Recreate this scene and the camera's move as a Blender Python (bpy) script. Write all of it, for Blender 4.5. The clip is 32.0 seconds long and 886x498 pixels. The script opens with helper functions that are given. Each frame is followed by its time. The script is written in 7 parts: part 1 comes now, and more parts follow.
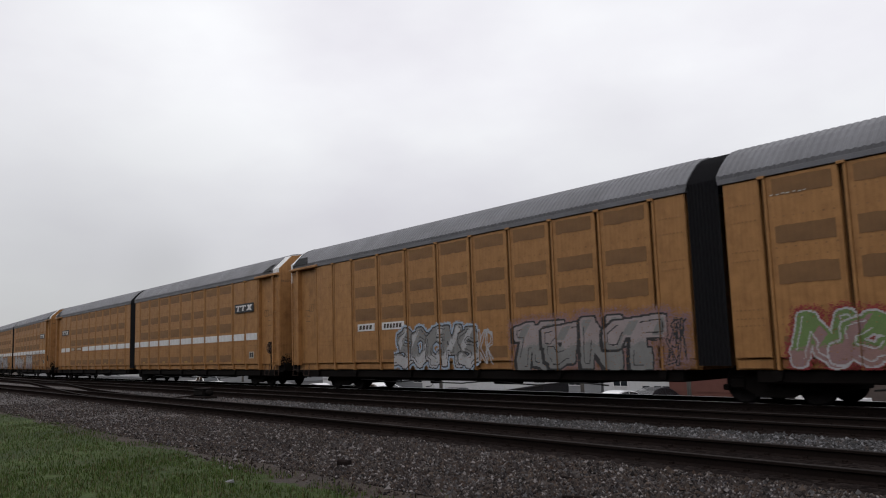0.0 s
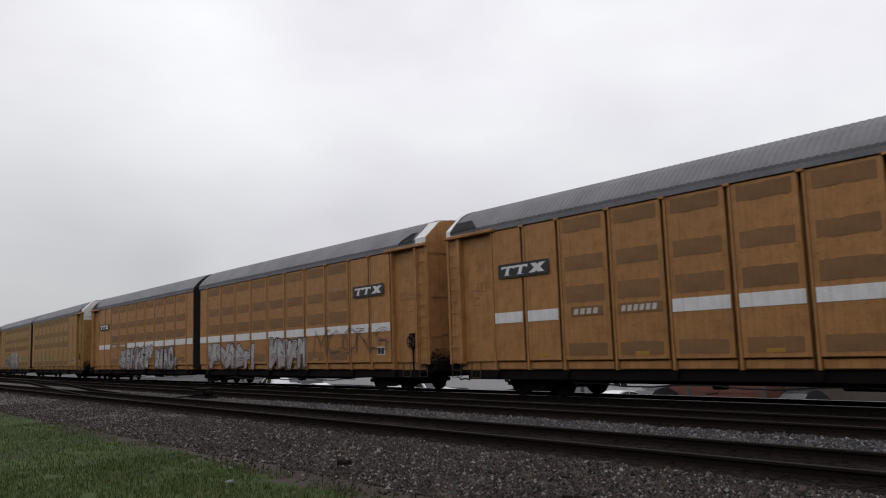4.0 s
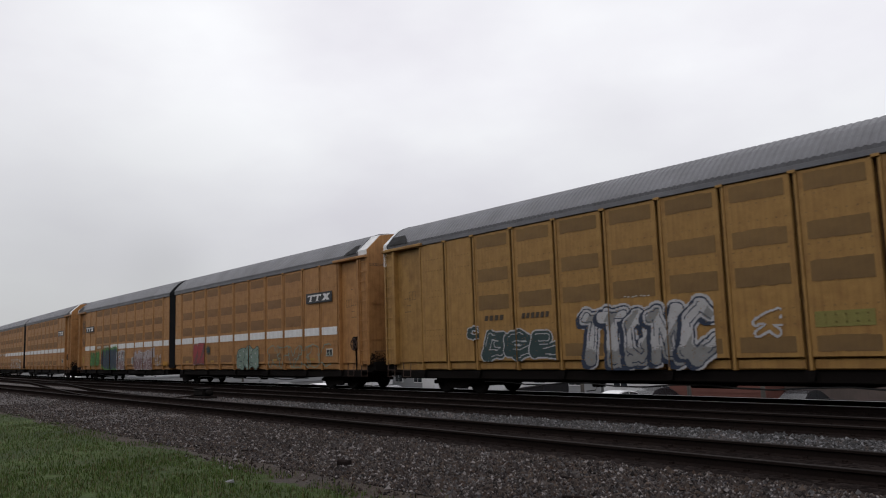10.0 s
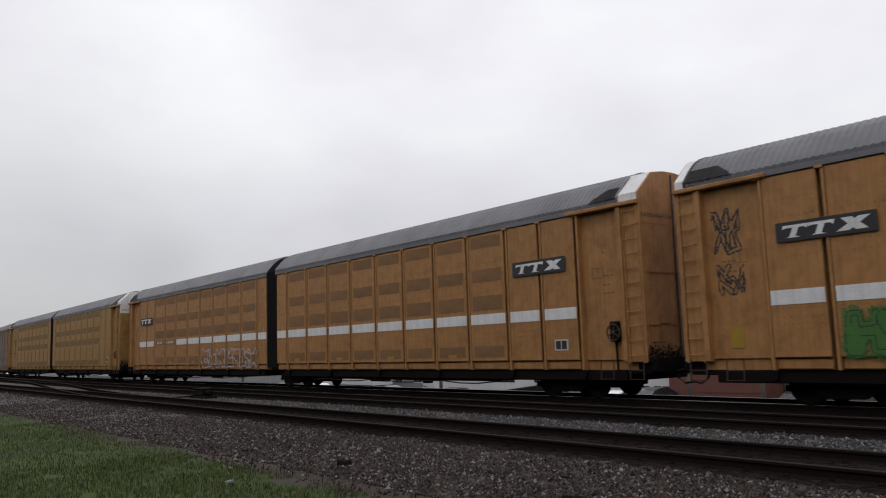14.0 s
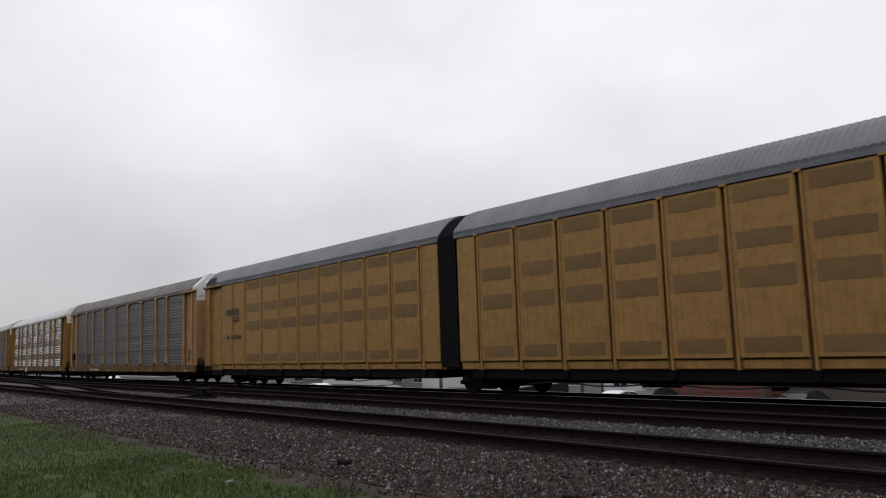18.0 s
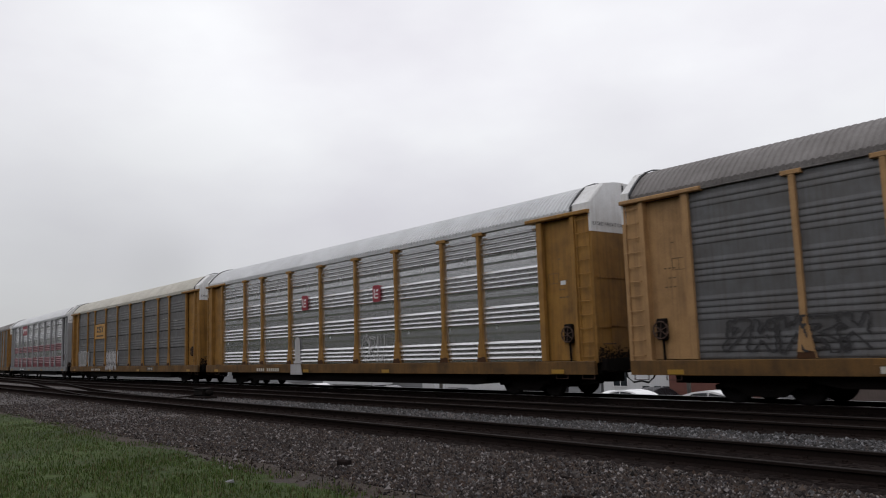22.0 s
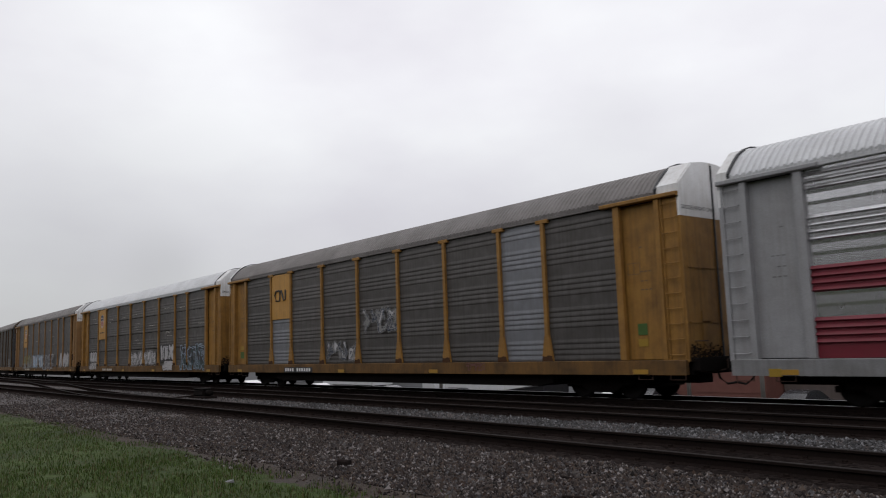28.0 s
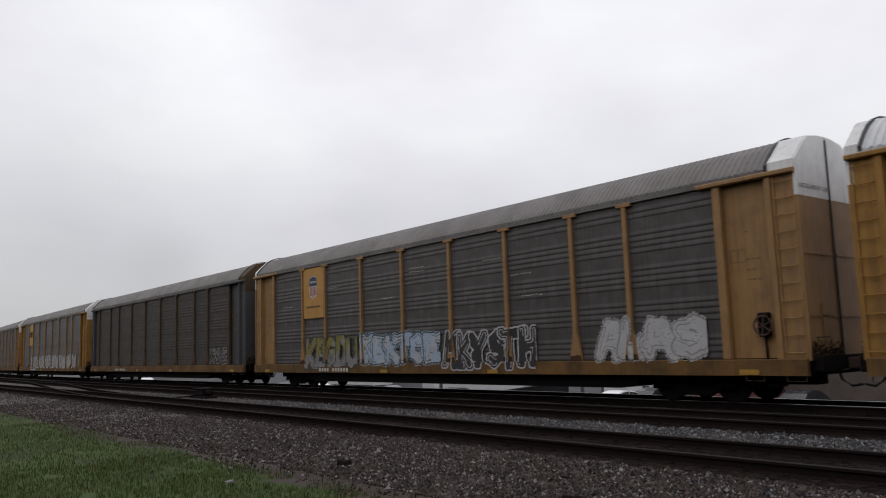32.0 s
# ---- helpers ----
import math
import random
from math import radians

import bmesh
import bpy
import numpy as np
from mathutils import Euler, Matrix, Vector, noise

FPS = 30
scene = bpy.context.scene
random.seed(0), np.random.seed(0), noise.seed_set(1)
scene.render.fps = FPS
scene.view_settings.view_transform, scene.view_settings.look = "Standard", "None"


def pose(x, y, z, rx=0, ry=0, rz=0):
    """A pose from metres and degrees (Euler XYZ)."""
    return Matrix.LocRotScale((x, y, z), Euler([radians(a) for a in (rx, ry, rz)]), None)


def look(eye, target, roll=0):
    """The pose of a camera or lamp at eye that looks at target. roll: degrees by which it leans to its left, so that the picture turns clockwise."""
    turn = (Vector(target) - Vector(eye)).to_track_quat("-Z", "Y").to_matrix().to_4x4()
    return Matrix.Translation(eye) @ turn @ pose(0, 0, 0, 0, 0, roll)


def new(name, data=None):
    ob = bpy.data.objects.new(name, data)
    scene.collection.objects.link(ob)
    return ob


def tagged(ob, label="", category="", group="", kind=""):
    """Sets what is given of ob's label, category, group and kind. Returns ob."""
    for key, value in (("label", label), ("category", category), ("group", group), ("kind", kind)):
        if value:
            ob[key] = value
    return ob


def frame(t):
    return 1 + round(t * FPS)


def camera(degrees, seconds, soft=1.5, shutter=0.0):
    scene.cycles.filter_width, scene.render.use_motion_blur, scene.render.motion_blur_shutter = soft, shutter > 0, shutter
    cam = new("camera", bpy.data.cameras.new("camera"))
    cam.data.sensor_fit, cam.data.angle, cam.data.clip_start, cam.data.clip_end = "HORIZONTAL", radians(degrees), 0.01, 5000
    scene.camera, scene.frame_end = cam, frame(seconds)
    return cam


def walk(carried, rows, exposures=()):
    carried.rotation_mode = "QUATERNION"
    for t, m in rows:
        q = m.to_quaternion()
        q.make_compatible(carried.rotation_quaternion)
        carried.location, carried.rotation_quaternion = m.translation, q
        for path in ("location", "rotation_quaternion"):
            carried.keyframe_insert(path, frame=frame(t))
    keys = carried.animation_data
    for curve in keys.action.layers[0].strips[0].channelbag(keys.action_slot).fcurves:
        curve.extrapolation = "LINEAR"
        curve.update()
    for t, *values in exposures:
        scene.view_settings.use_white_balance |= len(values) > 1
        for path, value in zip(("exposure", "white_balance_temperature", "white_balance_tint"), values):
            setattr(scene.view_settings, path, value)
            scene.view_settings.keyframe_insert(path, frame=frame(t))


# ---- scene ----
cam = camera(58.375, 32.0, soft=1.05, shutter=0.1)
CAM = pose(0, 0, 1.46, 97.1675, 0, 51.311) @ pose(0, 0, 0, 0, 0, -1.853)
walk(cam, [(0.0, CAM), (32.0, CAM)])

# ---- world and light: a bright overcast sky after rain ----
world = bpy.data.worlds.new("overcast")
scene.world = world
world.use_nodes = True
wn, wl = world.node_tree.nodes, world.node_tree.links
wn.clear()
w_out, w_bg = wn.new("ShaderNodeOutputWorld"), wn.new("ShaderNodeBackground")
w_sky = wn.new("ShaderNodeTexSky")
w_sky.sky_type, w_sky.sun_disc = "NISHITA", False
w_sky.sun_elevation, w_sky.sun_rotation = radians(48), radians(160)
w_gain = wn.new("ShaderNodeVectorMath")
w_gain.operation = "SCALE"
w_gain.inputs["Scale"].default_value = 0.08
wl.new(w_sky.outputs[0], w_gain.inputs[0])
w_co = wn.new("ShaderNodeTexCoord")
w_map = wn.new("ShaderNodeMapping")
w_map.inputs["Scale"].default_value = (1.0, 1.0, 2.2)
wl.new(w_co.outputs["Generated"], w_map.inputs[0])
w_noise = wn.new("ShaderNodeTexNoise")
w_noise.inputs["Scale"].default_value, w_noise.inputs["Detail"].default_value = 2.3, 5.0
wl.new(w_map.outputs[0], w_noise.inputs["Vector"])
w_ramp = wn.new("ShaderNodeValToRGB")
w_ramp.color_ramp.elements[0].position, w_ramp.color_ramp.elements[0].color = 0.30, (0.825, 0.81, 0.865, 1)
w_ramp.color_ramp.elements[1].position, w_ramp.color_ramp.elements[1].color = 0.62, (0.98, 0.987, 1.012, 1)
wl.new(w_noise.outputs[0], w_ramp.inputs[0])
# clouds are thicker towards the horizon and the north-west
w_sep = wn.new("ShaderNodeSeparateXYZ")
wl.new(w_co.outputs["Generated"], w_sep.inputs[0])
w_h = wn.new("ShaderNodeMapRange")
w_h.inputs["From Min"].default_value, w_h.inputs["From Max"].default_value = 0.0, 0.32
w_h.inputs["To Min"].default_value, w_h.inputs["To Max"].default_value = 0.61, 1.03
wl.new(w_sep.outputs["Z"], w_h.inputs[0])
w_x = wn.new("ShaderNodeMapRange")
w_x.inputs["From Min"].default_value, w_x.inputs["From Max"].default_value = -1.0, -0.86
w_x.inputs["To Min"].default_value, w_x.inputs["To Max"].default_value = 0.91, 1.07
wl.new(w_sep.outputs["X"], w_x.inputs[0])
# three darker smudges, partly lens smear drawn into the sky as cloud, broken up by noise
w_dark = None
for (px, py, pz), size, deep in (((-0.939, 0.326, 0.109), 0.075, 0.10), ((-0.6, 0.748, 0.285), 0.11, 0.05), ((-0.963, 0.231, 0.13), 0.15, 0.05)):
    w_d = wn.new("ShaderNodeVectorMath")
    w_d.operation = "DISTANCE"
    wl.new(w_co.outputs["Generated"], w_d.inputs[0])
    w_d.inputs[1].default_value = (px, py, pz)
    w_add = wn.new("ShaderNodeMath")
    w_add.operation = "MULTIPLY_ADD"
    w_add.inputs[1].default_value, w_add.inputs[2].default_value = -size * 1.6, size * 0.8
    wl.new(w_noise.outputs[0], w_add.inputs[0])
    w_off = wn.new("ShaderNodeMath")
    w_off.operation = "ADD"
    wl.new(w_d.outputs["Value"], w_off.inputs[0])
    wl.new(w_add.outputs[0], w_off.inputs[1])
    w_p = wn.new("ShaderNodeMapRange")
    w_p.interpolation_type = "SMOOTHSTEP"
    w_p.inputs["From Min"].default_value, w_p.inputs["From Max"].default_value = 0.0, size
    w_p.inputs["To Min"].default_value, w_p.inputs["To Max"].default_value = 1 - deep, 1.0
    wl.new(w_off.outputs[0], w_p.inputs[0])
    if w_dark is None:
        w_dark = w_p.outputs[0]
    else:
        w_pm = wn.new("ShaderNodeMath")
        w_pm.operation = "MULTIPLY"
        wl.new(w_dark, w_pm.inputs[0])
        wl.new(w_p.outputs[0], w_pm.inputs[1])
        w_dark = w_pm.outputs[0]
w_mul = wn.new("ShaderNodeMath")
w_mul.operation = "MULTIPLY"
wl.new(w_h.outputs[0], w_mul.inputs[0])
wl.new(w_x.outputs[0], w_mul.inputs[1])
w_cl = wn.new("ShaderNodeVectorMath")
w_cl.operation = "SCALE"
wl.new(w_ramp.outputs[0], w_cl.inputs[0])
w_all = wn.new("ShaderNodeMath")
w_all.operation = "MULTIPLY"
wl.new(w_mul.outputs[0], w_all.inputs[0])
wl.new(w_dark, w_all.inputs[1])
wl.new(w_all.outputs[0], w_cl.inputs["Scale"])
w_mix = wn.new("ShaderNodeMixRGB")
w_mix.inputs[0].default_value = 0.93
wl.new(w_gain.outputs[0], w_mix.inputs[1])
wl.new(w_cl.outputs[0], w_mix.inputs[2])
wl.new(w_mix.outputs[0], w_bg.inputs[0])
w_bg.inputs[1].default_value = 0.955
wl.new(w_bg.outputs[0], w_out.inputs[0])
sun_data = bpy.data.lights.new("sun", "SUN")
sun_data.energy, sun_data.angle, sun_data.color = 0.3, radians(25), (1.0, 0.97, 0.93)
sun = new("sun", sun_data)
sun.matrix_basis = look((0, 0, 60), (-14, 38, 0))


# ---- materials ----
def mat(name, base, dark=None, rough=0.7, metal=0.0, scale=3.0, amount=0.5, grain=60.0, bump=0.15, streak=0.0,
        dirt=None, dirt_amount=0.0, dirt_scale=1.2, vary=0.0, spec=0.5):
    """A painted, mineral or metal surface: two scales of noise, vertical run-off streaks, patches of dirt, relief."""
    m = bpy.data.materials.new(name)
    m.use_nodes = True
    n, l = m.node_tree.nodes, m.node_tree.links
    b = n["Principled BSDF"]
    b.inputs["Roughness"].default_value, b.inputs["Metallic"].default_value = rough, metal
    b.inputs["Specular IOR Level"].default_value = spec
    co = n.new("ShaderNodeTexCoord")
    big, fine = n.new("ShaderNodeTexNoise"), n.new("ShaderNodeTexNoise")
    big.inputs["Scale"].default_value, big.inputs["Detail"].default_value = scale, 6.0
    fine.inputs["Scale"].default_value, fine.inputs["Detail"].default_value = grain, 3.0
    for x in (big, fine):
        l.new(co.outputs["Object"], x.inputs["Vector"])
    mix = n.new("ShaderNodeMixRGB")
    mix.inputs[1].default_value, mix.inputs[2].default_value = (*base, 1), (*(dark or [v * 0.7 for v in base]), 1)
    ramp = n.new("ShaderNodeMapRange")
    ramp.inputs["From Min"].default_value, ramp.inputs["From Max"].default_value = 0.35, 0.75
    ramp.inputs["To Max"].default_value = amount
    l.new(big.outputs[0], ramp.inputs[0])
    l.new(ramp.outputs[0], mix.inputs[0])
    col = mix.outputs[0]
    if streak:
        mp, st = n.new("ShaderNodeMapping"), n.new("ShaderNodeTexNoise")
        mp.inputs["Scale"].default_value = (7.0, 7.0, 0.35)
        st.inputs["Scale"].default_value, st.inputs["Detail"].default_value = 1.6, 5.0
        l.new(co.outputs["Object"], mp.inputs[0])
        l.new(mp.outputs[0], st.inputs["Vector"])
        sr, sm = n.new("ShaderNodeMapRange"), n.new("ShaderNodeMixRGB")
        sr.inputs["From Min"].default_value, sr.inputs["From Max"].default_value, sr.inputs["To Max"].default_value = 0.45, 0.8, streak
        l.new(st.outputs[0], sr.inputs[0])
        l.new(sr.outputs[0], sm.inputs[0])
        l.new(col, sm.inputs[1])
        sm.inputs[2].default_value = (*(dirt or (0.05, 0.035, 0.025)), 1)
        col = sm.outputs[0]
    if dirt_amount:
        dn, dr, dm = n.new("ShaderNodeTexNoise"), n.new("ShaderNodeMapRange"), n.new("ShaderNodeMixRGB")
        dn.inputs["Scale"].default_value, dn.inputs["Detail"].default_value, dn.inputs["Roughness"].default_value = dirt_scale, 8.0, 0.65
        l.new(co.outputs["Object"], dn.inputs["Vector"])
        dr.inputs["From Min"].default_value, dr.inputs["From Max"].default_value, dr.inputs["To Max"].default_value = 0.45, 0.7, dirt_amount
        l.new(dn.outputs[0], dr.inputs[0])
        l.new(dr.outputs[0], dm.inputs[0])
        l.new(col, dm.inputs[1])
        dm.inputs[2].default_value = (*(dirt or (0.05, 0.035, 0.025)), 1)
        col = dm.outputs[0]
    gm, gr = n.new("ShaderNodeMixRGB"), n.new("ShaderNodeMapRange")
    gm.blend_type = "MULTIPLY"
    gm.inputs[0].default_value = 1.0
    gr.inputs["From Min"].default_value, gr.inputs["From Max"].default_value = 0.3, 0.7
    gr.inputs["To Min"].default_value, gr.inputs["To Max"].default_value = 0.88, 1.1
    l.new(fine.outputs[0], gr.inputs[0])
    l.new(col, gm.inputs[1])
    l.new(gr.outputs[0], gm.inputs[2])
    col = gm.outputs[0]
    if vary:
        oi, vr, vm = n.new("ShaderNodeObjectInfo"), n.new("ShaderNodeMapRange"), n.new("ShaderNodeMixRGB")
        vm.blend_type = "MULTIPLY"
        vm.inputs[0].default_value = 1.0
        vr.inputs["To Min"].default_value, vr.inputs["To Max"].default_value = 1 - vary, 1 + vary
        l.new(oi.outputs["Random"], vr.inputs[0])
        l.new(col, vm.inputs[1])
        l.new(vr.outputs[0], vm.inputs[2])
        col = vm.outputs[0]
    l.new(col, b.inputs["Base Color"])
    rr = n.new("ShaderNodeMapRange")
    spread = 0.04 if metal > 0.5 else 0.12
    rr.inputs["To Min"].default_value, rr.inputs["To Max"].default_value = max(rough - spread, 0.03), min(rough + spread, 1)
    l.new(big.outputs[0], rr.inputs[0])
    l.new(rr.outputs[0], b.inputs["Roughness"])
    if bump:
        bp = n.new("ShaderNodeBump")
        bp.inputs["Strength"].default_value, bp.inputs["Distance"].default_value = bump, 0.02
        l.new(fine.outputs[0], bp.inputs["Height"])
        l.new(bp.outputs[0], b.inputs["Normal"])
    return m


RUST = (0.055, 0.03, 0.02)
M = {}
for key, tan in (("tan", (0.385, 0.192, 0.069)), ("yellow", (0.345, 0.195, 0.06))):
    M[key] = mat(key + "_paint", tan, [v * 0.78 for v in tan], 0.55, streak=0.4, dirt=(0.115, 0.046, 0.018), dirt_amount=0.42, dirt_scale=1.5, vary=0.05, spec=0.3)
    M[key + "_vent"] = mat(key + "_perforated_sheet", [v * 0.56 for v in tan], [v * 0.44 for v in tan], 0.75, streak=0.2, dirt=(0.08, 0.045, 0.025), dirt_amount=0.3, grain=90, bump=0.5, vary=0.08)
    M[key + "_rivet"] = mat(key + "_rivet_paint", [v * 0.74 for v in tan], [v * 0.5 for v in tan], 0.7, dirt=(0.08, 0.04, 0.02), dirt_amount=0.5, dirt_scale=3.0)
# dark brown holds rust and, behind the panel gaps, the recess's shade
M["channel"] = mat("dark_rusty_steel", (0.075, 0.036, 0.018), (0.04, 0.022, 0.014), 0.85, streak=0.4, spec=0.1)
M["ochre"] = mat("ochre_frame_paint", (0.31, 0.160, 0.036), (0.22, 0.105, 0.025), 0.6, streak=0.5, dirt=(0.065, 0.036, 0.02), dirt_amount=0.45, vary=0.05, spec=0.3)
M["ochre_sill"] = mat("grimy_ochre_sill_paint", (0.17, 0.088, 0.026), (0.10, 0.055, 0.02), 0.7, scale=0.9, amount=0.9, streak=0.4, dirt=(0.03, 0.02, 0.014), dirt_amount=0.75, spec=0.25)
M["grey_sill"] = mat("grimy_grey_sill_paint", (0.22, 0.22, 0.225), (0.15, 0.15, 0.15), 0.65, streak=0.3, dirt=(0.07, 0.06, 0.05), dirt_amount=0.4, spec=0.25)
M["soot_frame"] = mat("soot_stained_brown_frame_paint", (0.085, 0.052, 0.026), (0.05, 0.032, 0.02), 0.7, streak=0.5, dirt=(0.03, 0.022, 0.018), dirt_amount=0.5, spec=0.2)
M["dark_frame"] = mat("black_frame_paint", (0.05, 0.05, 0.055), (0.03, 0.03, 0.03), 0.6, streak=0.2)
M["grey_frame"] = mat("grey_frame_paint", (0.30, 0.30, 0.31), (0.22, 0.22, 0.23), 0.55, streak=0.3, dirt=(0.12, 0.1, 0.09), dirt_amount=0.2)
M["brown_frame"] = mat("faded_brown_frame_paint", (0.30, 0.162, 0.056), (0.21, 0.112, 0.04), 0.6, streak=0.45, dirt=(0.08, 0.045, 0.03), dirt_amount=0.35)
M["silver"] = mat("galvanised_sheet", (0.70, 0.695, 0.71), (0.54, 0.535, 0.55), 0.26, 0.88, scale=2.0, streak=0.15, dirt=(0.2, 0.19, 0.18), bump=0.0, grain=25)
M["silver_red"] = mat("red_painted_sheet", (0.16, 0.014, 0.026), (0.12, 0.012, 0.02), 0.45, streak=0.15)
M["grey_sheet"] = mat("weathered_grey_sheet", (0.14, 0.14, 0.147), (0.092, 0.09, 0.091), 0.52, 0.45, streak=0.5, dirt=(0.075, 0.062, 0.05), dirt_amount=0.45, vary=0.06)
M["dirty_sheet"] = mat("dirty_brown_sheet", (0.10, 0.092, 0.088), (0.062, 0.057, 0.053), 0.55, 0.4, streak=0.6, dirt=(0.042, 0.035, 0.03), dirt_amount=0.5, vary=0.10)
M["soot_sheet"] = mat("soot_blackened_sheet", (0.055, 0.046, 0.04), (0.035, 0.029, 0.026), 0.7, 0.15, streak=0.5, dirt=(0.025, 0.02, 0.017), dirt_amount=0.5, vary=0.08)
M["clean_sheet"] = mat("newer_grey_sheet", (0.21, 0.215, 0.235), (0.14, 0.143, 0.155), 0.5, 0.4, streak=0.25, dirt=(0.1, 0.09, 0.08), dirt_amount=0.2)
M["roof_grey"] = mat("grey_roof_sheet", (0.165, 0.165, 0.18), (0.115, 0.115, 0.125), 0.5, 0.35, scale=0.8, streak=0.2, dirt=(0.08, 0.075, 0.075), dirt_amount=0.3)
M["roof_white"] = mat("pale_roof_sheet", (0.58, 0.585, 0.60), (0.44, 0.445, 0.46), 0.45, 0.3, scale=0.8, streak=0.2, dirt=(0.3, 0.29, 0.28), dirt_amount=0.2)
M["roof_cream"] = mat("cream_roof_sheet", (0.50, 0.475, 0.42), (0.38, 0.36, 0.31), 0.55, 0.1, scale=0.8, streak=0.25, dirt=(0.22, 0.19, 0.15), dirt_amount=0.3)
M["roof_dirty"] = mat("sooty_roof_sheet", (0.19, 0.175, 0.17), (0.11, 0.10, 0.095), 0.6, 0.15, scale=0.8, streak=0.3, dirt=(0.07, 0.06, 0.055), dirt_amount=0.4)
M["white"] = mat("white_paint", (0.72, 0.72, 0.73), (0.55, 0.55, 0.55), 0.5, streak=0.3, dirt=(0.3, 0.24, 0.18), dirt_amount=0.2)
M["black"] = mat("black_paint", (0.02, 0.02, 0.024), (0.012, 0.012, 0.014), 0.55)
M["lettering"] = mat("faded_white_lettering", (0.5, 0.48, 0.43), (0.35, 0.32, 0.27), 0.6)
M["faint_lettering"] = mat("faded_brown_stencil", (0.13, 0.075, 0.03), (0.17, 0.095, 0.035), 0.6)
M["dark_lettering"] = mat("faded_dark_lettering", (0.045, 0.03, 0.02), (0.07, 0.045, 0.02), 0.6)
M["bellows"] = mat("black_rubber_bellows", (0.009, 0.009, 0.011), (0.014, 0.013, 0.014), 0.85, spec=0.15)
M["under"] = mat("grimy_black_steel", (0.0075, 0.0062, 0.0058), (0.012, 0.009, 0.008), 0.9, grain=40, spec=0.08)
M["soot"] = mat("oily_soot", (0.02, 0.015, 0.012), (0.05, 0.03, 0.018), 0.9, scale=4.0, amount=0.8, spec=0.05)
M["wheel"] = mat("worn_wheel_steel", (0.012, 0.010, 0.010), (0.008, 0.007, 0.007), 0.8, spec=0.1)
M["hose"] = mat("rubber_hose", (0.012, 0.012, 0.012), rough=0.7)
M["rusty"] = mat("rusty_coupler_steel", (0.06, 0.032, 0.022), (0.03, 0.018, 0.014), 0.85)
M["amber"] = mat("yellow_reflective_tape", (0.36, 0.20, 0.022), (0.28, 0.15, 0.02), 0.5)
M["red_sign"] = mat("red_logo_paint", (0.27, 0.013, 0.03), (0.2, 0.012, 0.025), 0.5)
M["sign_yellow"] = mat("ochre_logo_plate", (0.45, 0.235, 0.045), (0.36, 0.17, 0.035), 0.55, streak=0.3, dirt=(0.1, 0.06, 0.03))
M["blue_sign"] = mat("blue_logo_paint", (0.022, 0.026, 0.085), rough=0.5)
M["tag_white"] = mat("white_spray_paint", (0.44, 0.43, 0.44), (0.30, 0.29, 0.295), 0.6, dirt=(0.2, 0.16, 0.12), dirt_amount=0.15)
M["tag_grey"] = mat("grey_spray_paint", (0.22, 0.215, 0.21), (0.15, 0.145, 0.14), 0.6)
M["tag_black"] = mat("black_spray_paint", (0.022, 0.02, 0.022), (0.035, 0.03, 0.03), 0.6)
M["tag_pink"] = mat("pink_spray_paint", (0.36, 0.21, 0.24), (0.3, 0.16, 0.17), 0.6)
M["tag_lilac"] = mat("faded_lilac_spray_paint", (0.26, 0.155, 0.16), (0.30, 0.165, 0.10), 0.6)
M["tag_plum"] = mat("plum_spray_paint", (0.15, 0.075, 0.075), (0.20, 0.12, 0.115), 0.6)
M["tag_orange"] = mat("orange_spray_paint", (0.42, 0.20, 0.02), (0.34, 0.15, 0.02), 0.6)
M["tag_rose"] = mat("pale_rose_spray_paint", (0.34, 0.285, 0.285), (0.25, 0.205, 0.205), 0.6, dirt=(0.2, 0.14, 0.12), dirt_amount=0.25)
M["tag_green"] = mat("green_spray_paint", (0.045, 0.16, 0.025), (0.03, 0.10, 0.02), 0.6)
M["tag_navy"] = mat("navy_spray_paint", (0.018, 0.027, 0.055), (0.012, 0.02, 0.035), 0.6)
M["tag_maroon"] = mat("maroon_spray_paint", (0.11, 0.035, 0.035), (0.14, 0.08, 0.05), 0.6)
M["tag_teal"] = mat("teal_spray_paint", (0.022, 0.045, 0.045), (0.015, 0.03, 0.033), 0.6)
M["tag_mint"] = mat("mint_spray_paint", (0.17, 0.23, 0.19), (0.12, 0.17, 0.14), 0.6)
M["tag_moss"] = mat("moss_green_spray_paint", (0.14, 0.22, 0.07), (0.12, 0.15, 0.06), 0.6)
M["tag_red"] = mat("red_spray_paint", (0.28, 0.03, 0.035), (0.2, 0.03, 0.03), 0.6)
M["tag_blue"] = mat("pale_blue_spray_paint", (0.34, 0.42, 0.52), (0.25, 0.3, 0.38), 0.6)
M["tag_lime"] = mat("faded_lime_spray_paint", (0.19, 0.175, 0.04), (0.2, 0.14, 0.036), 0.6)
M["rail"] = mat("rail_side_steel", (0.015, 0.0115, 0.0105), (0.021, 0.0145, 0.0125), 1.0, grain=30, spec=0.0)
M["rail_head"] = mat("worn_rail_head", (0.026, 0.022, 0.021), (0.019, 0.0155, 0.015), 0.85, 0.0, spec=0.1)
M["bright_head"] = mat("polished_rail_head", (0.42, 0.42, 0.43), (0.32, 0.32, 0.33), 0.3, 0.9, spec=0.5, bump=0.03)
M["tie"] = mat("creosoted_timber", (0.019, 0.015, 0.0142), (0.012, 0.0095, 0.009), 1.0, streak=0.2, spec=0.02)
M["asphalt"] = mat("wet_asphalt", (0.04, 0.039, 0.04), (0.026, 0.026, 0.027), 0.6, scale=0.4, spec=0.25)
